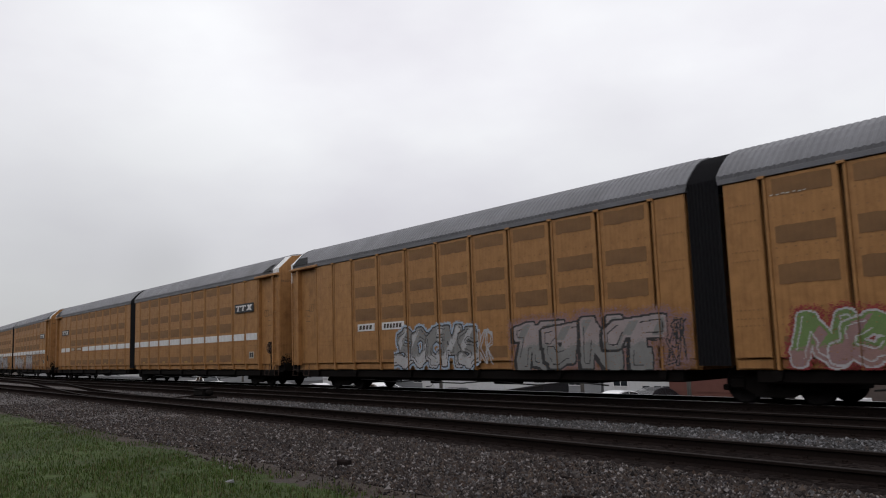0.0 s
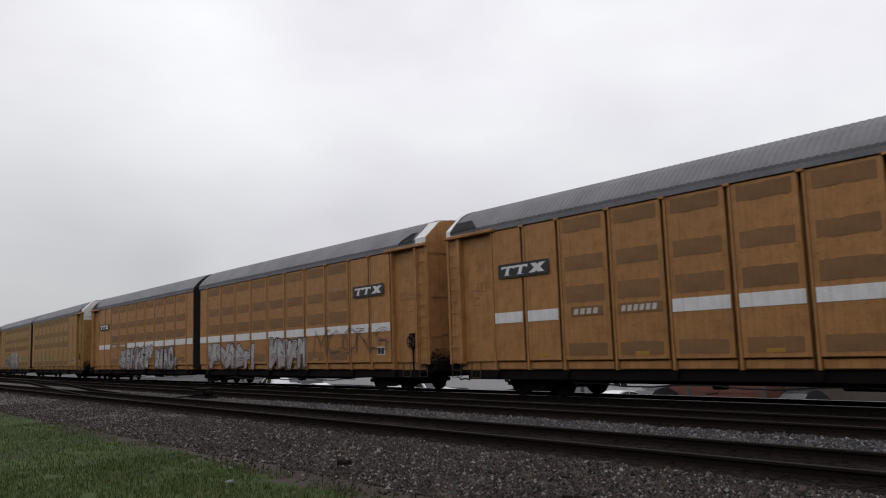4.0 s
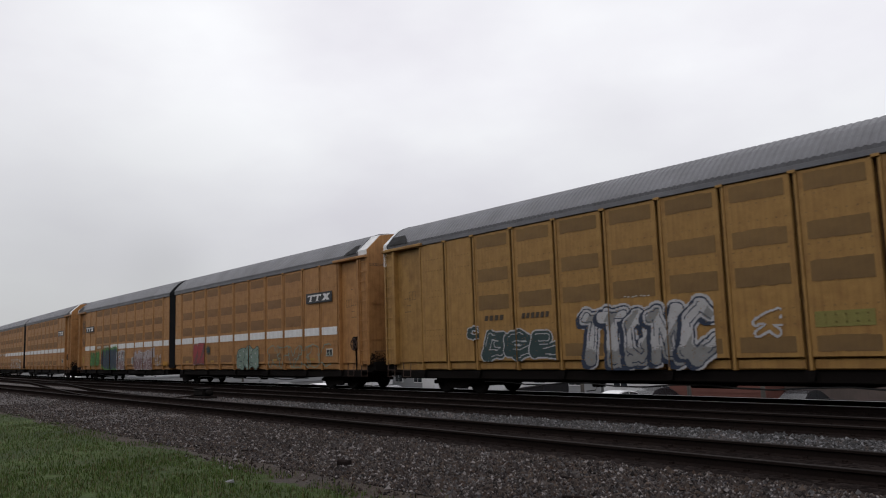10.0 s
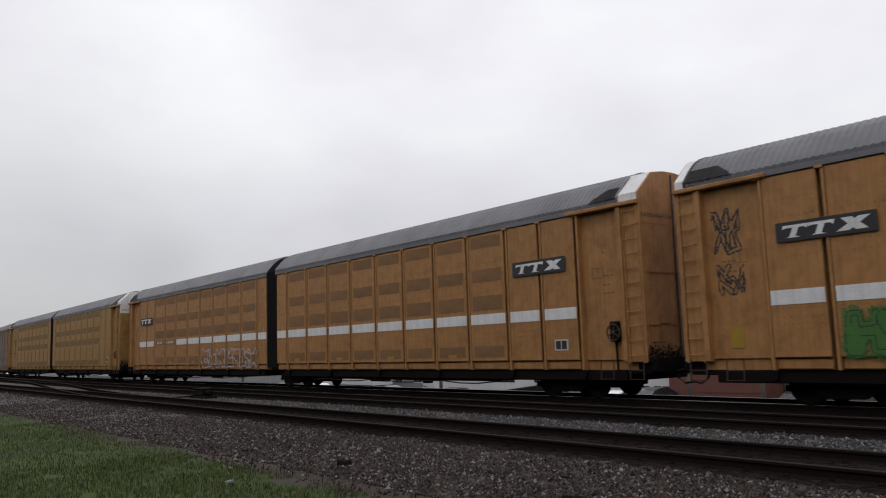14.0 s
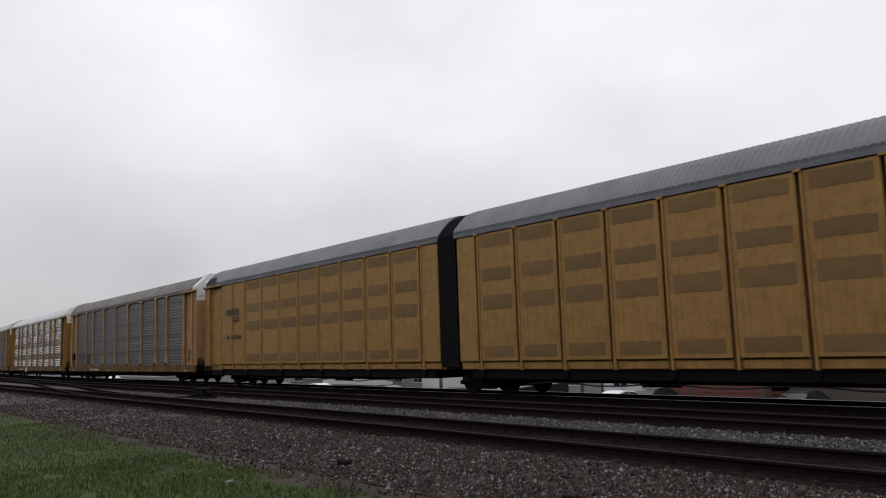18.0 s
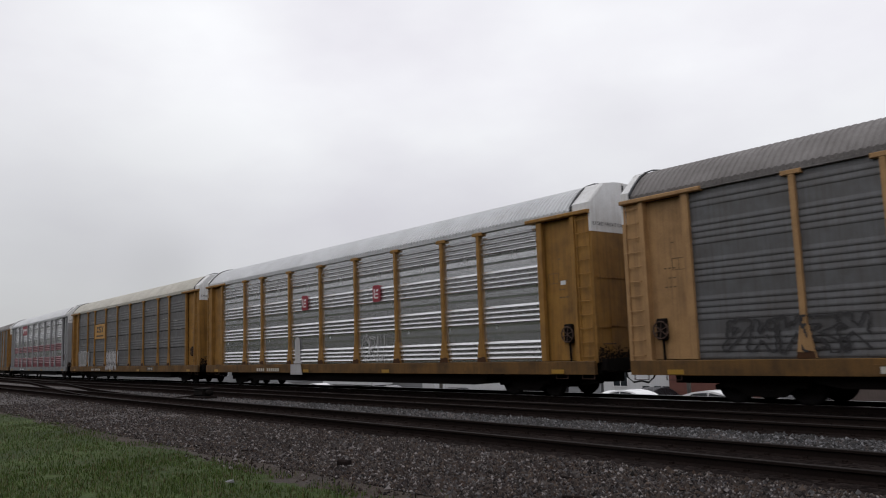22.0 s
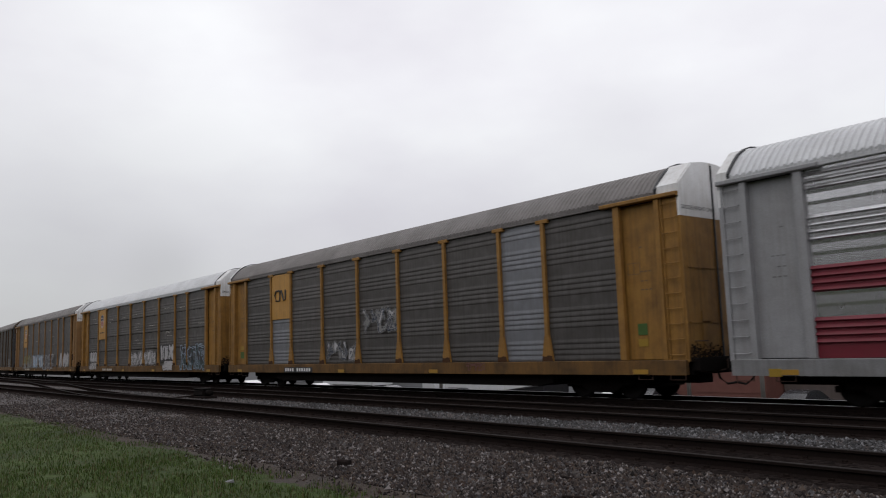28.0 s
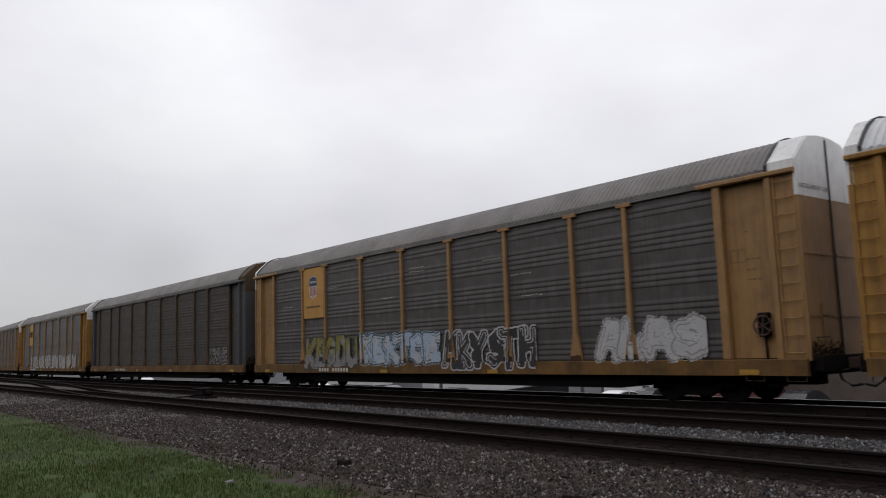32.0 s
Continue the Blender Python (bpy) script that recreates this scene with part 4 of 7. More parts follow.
def end_gear(parent, x, d, frame_mat, ladder_me, face, top_white, door_mat=None, seal=False, brake=None, latch=False):
    """End doors, corner ladder and recessed corner panel for the end at x, looking along d."""
    # corner post and recess: from x - 1.75 d to x
    rec = Build()
    rec.plate(x - d * 2.2, x - d * 0.72, -1.36, 1.0, 5.12, 0.04, 0.015)
    put("corner_panel", rec.done("corner_panel", M[frame_mat]), parent)
    sten = Build()
    for zz, n in ((3.95, 1), (3.3, 3), (3.05, 2), (2.82, 3)):
        for i in range(n):
            a = x - d * (1.42 - i * 0.13)
            sten.prism_y(-1.366, -1.362, [(a, zz), (a + 0.09, zz), (a + 0.09, zz + 0.035), (a, zz + 0.035)])
    tagged(put("stencil", sten.done("stencil", M["grey_sill" if frame_mat == "grey_frame" else "faint_lettering"]), parent), kind="stuff")
    hdr = Build()
    hdr.box(x - d * 2.5, x - d * 0.02, -1.60, -1.35, 5.13, 5.24, c=0.02)
    put("header_beam", hdr.done("header_beam", M[frame_mat]), parent)
    put("ladder", ladder_me, parent, pose(x - d * 0.33, -1.445, 0.92))
    post = Build()
    post.box(x - d * 0.74, x - d * 0.60, -1.54, -1.36, 0.95, 5.13, c=0.015)
    post.box(x - d * 0.60, x - d * 0.06, -1.46, -1.40, 0.95, 5.13, c=0.01)
    put("corner_post", post.done("corner_post", M[frame_mat]), parent)
    if d == (1 if brake is None else brake):
        bx = x - d * 1.05
        wheel_pts = [(bx + 0.22 * math.cos(q), -1.52, 1.75 + 0.22 * math.sin(q)) for q in np.linspace(0, 2 * math.pi, 19)]
        brk = Build().tube(wheel_pts, 0.022, 6)
        for q in (0.4, 1.45, 2.5):
            brk.tube([(bx - 0.21 * math.cos(q), -1.52, 1.75 - 0.21 * math.sin(q)), (bx + 0.21 * math.cos(q), -1.52, 1.75 + 0.21 * math.sin(q))], 0.014, 5)
        put("brake_wheel", brk.done("brake_wheel", M["rusty"]), parent)
        gb = Build().box(bx - 0.13, bx + 0.13, -1.50, -1.36, 1.5, 2.05, c=0.04).tube([(bx, -1.42, 1.5), (bx, -1.40, 0.75)], 0.03, 6)
        put("brake_gear", gb.done("brake_gear", M["under"]), parent)
    # end doors: two leaves that follow the roof's outline
    for side in (-1, 1):
        ring = [(y, z) for y, z in hood_ring(0.025) if y * side >= 0]
        if side < 0:
            ring.append((0.0 - 0.012, 0.95))
            ring = [(min(y, -0.012), z) for y, z in ring]
        else:
            ring.insert(0, (0.012, 0.95))
            ring = [(max(y, 0.012), z) for y, z in ring]
        b = Build()
        door = put("end_door", b.prism_x(x - d * 0.13, x, ring, 0).done("end_door", M[door_mat or face]), parent)
        up = [(y, z) for y, z in ring if z > 4.62]
        if side < 0:
            up = [(up[0][0], 4.62)] + up + [(-0.012, 4.62)]
        else:
            up = [(0.012, 4.62)] + up + [(up[-1][0], 4.62)]
        t = Build().prism_x(x - d * 0.135, x + d * 0.006, [(y * 1.004, z + 0.006 if z > 4.7 else z) for y, z in up], 0)
        put("door_top", t.done("door_top", M[top_white]), door, None, "white upper part of the end door" if top_white == "white" else "")
        for zz in (1.9, 3.3):
            r = Build().box(x, x + d * 0.02, side * 0.1 if side > 0 else -1.35, 1.35 if side > 0 else -0.1, zz, zz + 0.05)
            put("door_rib", r.done("door_rib", M[door_mat or face]), door)
        if side < 0:
            if latch:
                put("door_latch", Build().box(x + d * 0.006, x + d * 0.05, -1.0, -0.35, 3.35, 3.5, c=0.02).done("door_latch", M["black"]), door, None, "black steel door latch")
            hb = Build().box(x + d * 0.006, x + d * 0.02, -0.85, -0.5, 1.2, 2.2)
            put("hatch", hb.done("hatch", M[door_mat or face]), door)
            if d > 0:
                tx = bpy.data.curves.new("excess_height_sign", "FONT")
                tx.body, tx.size, tx.align_x = "EXCESS HEIGHT CAR", 0.145, "CENTER"
                tx.materials.append(M["black"])
                put("excess_height_sign", tx, door, Matrix.Translation((x + 0.012, -0.72, 4.80)) @ pose(0, 0, 0, 90, 0, 90), "dark stencilled words on the end door")
    arc = Build()
    deep = 0.68 if d > 0 else 0.34
    for xx in (x - d * deep,):
        ring = [(y * 1.006, z + 0.10) for y, z in ROOF_RING]
        n = len(ring)
        v = [(xx - 0.035, y, z) for y, z in ring] + [(xx + 0.035, y, z) for y, z in ring]
        v += [(q, y * 0.985, z - 0.03) for q, y, z in v]
        arc.add(v, [(i, i + 1, i + n + 1, i + n) for i in range(n - 1)] + [(i, i + 2 * n, i + 2 * n + 1, i + 1) for i in range(n - 1)] + [(i + n, i + n + 1, i + 3 * n + 1, i + 3 * n) for i in range(n - 1)])
    put("roof_seal", arc.done("roof_seal", M["black" if seal or d < 0 else "roof_grey"]), parent)
    # white faceted hood between the round roof and the end doors
    hood = hood_ring(0.0, 5.25)
    n = len(hood)
    v = [(x - d * (deep + 0.02), y, z) for y, z in hood] + [(x - d * 0.04, y, z) for y, z in hood] + [(x - d * 0.04, y * 0.97, z - 0.03) for y, z in hood]
    put("end_hood", Build().add(v, [(i, i + 1, i + n + 1, i + n) for i in range(n - 1)] + [(i + n, i + n + 1, i + 2 * n + 1, i + 2 * n) for i in range(n - 1)]).done("end_hood", M["white" if frame_mat != "dark_frame" else "soot_frame"]), parent, None, "pale faceted hood at the roof's end")
    # dark sheet where the roof steps down over the corner, and grimy gear under the end
    lo, mid, hi = ROOF_RING[1], ROOF_RING[2], ROOF_RING[3]
    rs = Build()
    for q0, q1, s0, s1 in ((lo, mid, 1.65, 1.5), (mid, hi, 1.5, 1.15)):
        rs.add([(x - d * s0, q0[0] - 0.02, q0[1] + 0.075), (x - d * (deep + 0.01), q0[0] - 0.02, q0[1] + 0.075), (x - d * (deep + 0.01), q1[0] - 0.02, q1[1] + 0.085), (x - d * s1, q1[0] - 0.02, q1[1] + 0.085)], [(0, 1, 2, 3), (3, 2, 1, 0)])
    if not seal:
        put("roof_end_sheet", rs.done("roof_end_sheet", M["roof_soot"]), parent, None, "sooty dark dented roof end sheet")
    es = Build().box(x - d * 0.05, x + d * 0.16, -1.32, 1.32, 0.70, 1.04, c=0.03)
    es.box(x - d * 1.6, x - d * 0.05, -1.30, 1.30, 0.62, 0.94, c=0.03)
    put("end_sill", es.done("end_sill", M["under"]), parent)
    for sx in (0.36, 1.35):
        step = Build().tube([(x - d * (sx - 0.22), -1.47, 1.0), (x - d * (sx - 0.22), -1.5, 0.5), (x - d * (sx + 0.22), -1.5, 0.5), (x - d * (sx + 0.22), -1.47, 1.0)], 0.016, 6)
        step.tube([(x - d * (sx - 0.22), -1.49, 0.74), (x - d * (sx + 0.22), -1.49, 0.74)], 0.013, 6)
        put("sill_step", step.done("sill_step", M["rusty"]), parent)
    gr = Build().tube([(x + d * 0.03, -1.25, 1.45), (x + d * 0.09, -1.22, 1.45), (x + d * 0.09, -0.78, 1.45), (x + d * 0.03, -0.75, 1.45)], 0.014, 6)
    put("grab_bar", gr.done("grab_bar", M["rusty"]), parent)
    if frame_mat != "grey_frame":
        bx0 = x - d * 1.62
        rim = Build()
        for a0, a1, b0, b1 in ((-0.2, 0.2, 3.55, 3.565), (-0.2, 0.2, 3.255, 3.27), (-0.2, -0.185, 3.27, 3.55), (0.185, 0.2, 3.27, 3.55), (-0.01, 0.005, 3.27, 3.55)):
            rim.box(bx0 + a0, bx0 + a1, -1.367, -1.362, b0, b1)
        put("stencil_box", rim.done("stencil_box", M["faint_lettering"]), parent)
    def specks(seed, u0, u1, at):
        rng = np.random.default_rng(seed)
        b = Build()
        for u in np.arange(u0, u1, 0.035):
            high = 0.22 + 0.38 * (0.5 + 0.5 * noise.noise((u * 2.1, seed, 0)))
            for z in np.arange(0.97, 0.97 + high, 0.035):
                if rng.random() < 0.95 * (1 - (z - 0.97) / high) ** 0.8:
                    q = 0.02
                    b.add([at(u - q, z - q), at(u + q, z - q), at(u + q, z + q), at(u - q, z + q)], [(0, 1, 2, 3)])
        return b.done("soot_stain", M["soot"])
    me = cached(("soot", round(x, 2)), lambda: specks(11 if d > 0 else 12, -1.45, -0.05, lambda u, z: (x + d * 0.024, u, z)))
    tagged(put("soot_stain", me, parent, None, "speckled black soot stain"), kind="stuff")
    seam = Build().tube([(x + d * 0.012, 0.0, 1.0), (x + d * 0.012, 0.0, 6.05)], 0.03, 6)
    put("door_seal", seam.done("door_seal", M["black"]), parent)


# ---- articulated two-unit car ----
POSTS = [1.55, 3.38, 5.18, 7.0, 8.82, 10.65, 12.5, 14.32, 16.2, 17.68, 19.15]
EDGES = [0.45] + POSTS
VENTS = [(4.66, 5.06), (3.56, 3.98), (2.64, 3.12), (1.13, 1.50)]
PAIR_S0, PAIR_STEP = -11.04, -43.93


def am_face(x):
    u = abs(x)
    if u > 19.3:
        return -1.345
    if any(abs(u - p) < 0.085 for p in POSTS):
        return -1.545
    return -1.50


def panel_me(kind, w):
    def make():
        b = Build()
        b.plate(-w / 2, w / 2, 0.0, 1.02, 5.13, 0.04, 0.016)
        return b.done("side_panel", M[kind])
    return cached(("panel", kind, round(w, 2)), make)


def rivets_me(kind, w):
    def make():
        b = Build()
        for z in (4.56, 4.16, 3.46, 3.24, 2.1, 1.9, 1.74):
            for i in range(7):
                x = -w / 2 + 0.14 + i * (w - 0.28) / 6
                b.prism_y(-0.008, 0.0, [(x - 0.024, z), (x + 0.024, z), (x + 0.016, z + 0.034), (x - 0.016, z + 0.034)])
        return b.done("rivet_strip", M[kind + "_rivet"])
    return cached(("rivet", kind, round(w, 2)), make)


def vent_me(kind, w, h, v):
    """A perforated sheet whose paint edge is ragged; v picks one of a few wear patterns."""
    def make():
        rng = np.random.default_rng(300 + v)
        n = 11
        xs = [-w / 2 + w * i / (n - 1) for i in range(n)]
        wear = rng.uniform(0.012, 0.05)
        low = [(x, -h / 2 + wear * rng.random() ** 2) for x in xs]
        top = [(x, h / 2 - wear * rng.random() ** 2) for x in reversed(xs)]
        b = Build().prism_y(-0.007, 0.0, low + top)
        return b.done("vent_sheet", M[kind + "_vent"])
    return cached(("vent", kind, round(w, 2), round(h, 2), v), make)


def post_me(kind):
    def make():
        b = Build()
        b.box(0.035, 0.105, -0.018, 0.19, 0.74, 5.15, 0, 0.008)
        # recess back, coloured dark for its shade as well as rust
        b.box(-0.08, 0.03, 0.15, 0.19, 0.74, 5.15, 1)
        b.box(-0.08, 0.10, -0.05, 0.02, 5.10, 5.17, 0, 0.006)
        return b.done("post", [M[kind], M["channel"]])
    return cached(("post", kind), make)


def sill_me(kind, w):
    return cached(("sill", kind, round(w, 2)), lambda: Build().plate(-w / 2, w / 2, 0.0, 0.76, 0.985, 0.03, 0.02).done("sill_plate", M[kind]))


def articulated(kind, logo, stripe, label, tags=(), tape=True, top=None):
    car = thing("articulated_autorack", label, "autorack wagon", "train of autoracks")
    for d in (1, -1):
        shell = Build()
        shell.box(d * 0.45, d * 19.1, -1.31, 1.50, 0.74, 5.18)
        shell.box(d * 19.1, d * 20.95, -1.306, 1.50, 0.744, 5.176)
        put("body_shell", shell.done("body_shell", M[kind]), car)
        roof = cached(("amroof", d), lambda: roof_mesh("roof", 0.42 if d > 0 else -21.06, 20.72 if d > 0 else -0.42, 0.18, 0.016, M["roof_grey"], 0.09))
        put("roof", roof, car, None, "dull grey ribbed roof")
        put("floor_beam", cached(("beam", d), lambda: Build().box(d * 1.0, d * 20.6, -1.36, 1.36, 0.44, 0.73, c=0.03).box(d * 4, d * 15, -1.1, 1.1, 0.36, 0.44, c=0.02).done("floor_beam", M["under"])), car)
        for i, (a, b) in enumerate(zip(EDGES, EDGES[1:])):
            w, xc = b - a - 0.185, d * (a + b) / 2 + 0.015
            p = put("side_panel", panel_me(kind, w), car, pose(xc, -1.50, 0))
            put("sill_plate", sill_me(kind, w - 0.02), car, pose(xc, -1.435, 0))
            tagged(put("rivet_strip", rivets_me(kind, w), p), kind="stuff")
            if 1 <= i <= 8:
                for z0, z1 in VENTS:
                    put("vent_sheet", vent_me(kind, w - 0.28, z1 - z0, random.randrange(6)), p, pose(0, 0, (z0 + z1) / 2))
            numbered = d < 0 and i in (7, 8)
            if stripe and not numbered:
                st = Build().plate(-w / 2 + 0.02, w / 2 - 0.02, -0.010, 2.19, 2.52, 0.012, 0.003)
                put("stripe", cached(("stripe", round(w, 2)), lambda: st.done("stripe", M["white"])), p, None, "white painted stripe")
            if numbered:
                n0, n1 = ((-0.45, 0.5, ) if i == 8 else (-0.6, 0.6))
                if stripe or logo is None and kind == "tan":
                    bk = Build().plate(n0 - 0.12, n1 + 0.12, -0.011, 2.24, 2.52, 0.012, 0.003)
                    put("number_plate", bk.done("number_plate", M[kind + "_vent" if stripe else "white"]), p)
                if logo != "steps":
                    bars(p, "lettering", n0, n1, -0.017, 2.30, 2.46, 4 if i == 8 else 6, "lettering" if stripe else "dark_lettering", 0.35, 0.04)
            if tape and i in (1, 3, 5, 7, 9):
                tp = Build().plate(-0.22, 0.22, -0.009, 1.14, 1.24, 0.009, 0.002)
                put("reflector_tape", cached(("tape",), lambda: tp.done("reflector_tape", M["amber"])), p)
        for p in POSTS:
            put("post", post_me(kind), car, pose(d * p + 0.0, -1.50, 0))
        put("eave_rail", cached(("ameave", kind, d), lambda: Build().box(min(d * 0.45, d * 19.2), max(d * 0.45, d * 19.2), -1.535, -1.46, 5.15, 5.275, 0, 0.008).done("eave_rail", M["roof_grey"])), car)
        put("brake_pipe", cached(("pipe", d), lambda: Build().tube([(d * q, -1.22 + 0.05 * math.sin(q), 0.33 + 0.05 * math.sin(q * 1.7)) for q in np.arange(3.5, 16.1, 0.9)], 0.022, 6).done("brake_pipe", M["hose"], True)), car)
        put("air_reservoir", cached(("tank", d), lambda: Build().tube([(d * 7.4, -0.8, 0.37), (d * 8.6, -0.8, 0.37)], 0.11, 14).box(d * 7.6, d * 7.66, -0.92, -0.68, 0.35, 0.5).box(d * 8.3, d * 8.36, -0.92, -0.68, 0.35, 0.5).done("air_reservoir", M["under"])), car)
        put("control_box", cached(("cbox", d), lambda: Build().box(d * 11.3, d * 11.6, -1.2, -0.95, 0.26, 0.46, c=0.03).tube([(d * 11.4, -1.2, 0.3), (d * 11.4, -1.3, 0.18), (d * 11.7, -1.32, 0.15)], 0.015, 6).done("control_box", M["under"])), car)
        for p in POSTS[::2]:
            put("bracket", cached(("brk",), lambda: Build().prism_y(-0.07, 0.1, [(-0.14, 0.73), (0.14, 0.73), (0.07, 0.50), (-0.07, 0.50)]).done("bracket", M["under"])), car, pose(d * p, -1.38, 0))
        end_gear(car, d * 21.4, d, kind, cached(("lad", kind), lambda: ladder_mesh(M[kind])), kind, top or "white")
        coupler(car, d * 21.97, d)
        if logo == "black":
            plq = Build().plate(d * 16.55 - 0.0, d * 18.75, -1.552, 3.58, 4.02, 0.01, 0.003)
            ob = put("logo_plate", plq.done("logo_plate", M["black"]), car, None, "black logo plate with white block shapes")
            lo = min(d * 16.55, d * 18.75)
            sh = Build()
            for k in range(2):
                o = lo + 0.16 + k * 0.58
                sh.prism_y(-1.558, -1.553, [(o, 3.86), (o + 0.02, 3.94), (o + 0.60, 3.94), (o + 0.56, 3.84), (o + 0.50, 3.88), (o + 0.38, 3.88), (o + 0.30, 3.69), (o + 0.40, 3.66), (o + 0.08, 3.66), (o + 0.16, 3.69), (o + 0.24, 3.88), (o + 0.10, 3.88)])
            o = lo + 1.36
            sh.prism_y(-1.558, -1.553, [(o, 3.66), (o + 0.26, 3.66), (o + 0.72, 3.94), (o + 0.48, 3.94)])
            sh.prism_y(-1.560, -1.5585, [(o + 0.10, 3.94), (o + 0.34, 3.94), (o + 0.66, 3.66), (o + 0.40, 3.66)])
            put("logo_shape", sh.done("logo_shape", M["white"]), ob)
        tg = Build().plate(-0.26, 0.26, -0.011, 1.3, 1.62, 0.011, 0.002)
        if d > 0:
            tgo = put("data_plate", cached(("data",), lambda: tg.done("data_plate", M["lettering"])), car, pose(18.42, -1.50, 0))
            put("data_square", cached(("dsq",), lambda: Build().plate(-0.21, -0.02, -0.016, 1.34, 1.58, 0.004, 0.001).plate(0.02, 0.21, -0.016, 1.34, 1.58, 0.004, 0.001).done("data_square", M["black"])), tgo)
    # rubber bellows between the units
    bel = Build()
    for k in range(9):
        x = -0.43 + k * 0.1
        ring = [(y * 0.985, z + 0.05) for y, z in end_ring(0, 0.8)]
        ring2 = [(y * 0.955, z + 0.0) for y, z in end_ring(0, 0.84)]
        n = len(ring)
        if k == 0:
            rows = []
        rows += [[(x, y, z) for y, z in ring], [(x + 0.05, y, z) for y, z in ring2]]
    v = [q for r in rows for q in r]
    f = [(i * n + j, (i + 1) * n + j, (i + 1) * n + j + 1, i * n + j + 1) for i in range(len(rows) - 1) for j in range(n - 1)]
    put("bellows", cached(("bellows",), lambda: mesh("bellows", v, f, M["bellows"])), car, None, "black folded rubber bellows")
    for x in (-17.8, 1.2, 18.15):
        truck(car, x)
    for t in tags:
        t = dict(t)
        spray(car, face_y=am_face, **t)
    return car


# ---- single three-deck cars ----
BAYS = [-11.75, -8.95, -7.0, -4.2, -1.4, 1.4, 4.2, 7.0, 8.95, 11.75]
SINGLE_S0, SINGLE_STEP = -310.9, -28.6


def corrugated_me(w, z0, z1, mats, red=(), deep=1.0):
    """A side sheet with grouped level ribs."""
    zs, ys, ks = [z0], [0.0], []
    z = z0
    i = 0
    if red:
        z += 0.3
    elif deep > 1:
        z += 0.06
    while z < z1 - 0.16:
        g = i % 6
        k = 1 if any(a <= z < b for a, b in red) else 0
        if g < 4:
            shape = ((0.006, 0.0), (0.022, -0.022), (0.040, -0.034), (0.112, 0.0)) if deep > 1 else ((0.008, 0.0), (0.034, -0.030), (0.066, -0.034), (0.148, 0.0))
            for dz, dy in shape:
                zs.append(z + dz)
                ys.append(dy * deep)
                ks.append(k)
        else:
            z += 0.095 if red or deep > 1 else 0.0
            dip = 0.004 * deep if deep > 1 else 0.0
            zs += [z + 0.075, z + 0.155]
            ys += [dip, 0.0]
            ks += [0 if red else k] * 2
        z += 0.155
        i += 1
    zs.append(z1)
    ys.append(0.0)
    ks.append(0)
    n = len(zs)
    v = [(-w / 2, y, q) for y, q in zip(ys, zs)] + [(w / 2, y, q) for y, q in zip(ys, zs)]
    f = [(j, j + n, j + n + 1, j + 1) for j in range(n - 1)]
    return mesh("side_sheet", v, f, mats, ks)


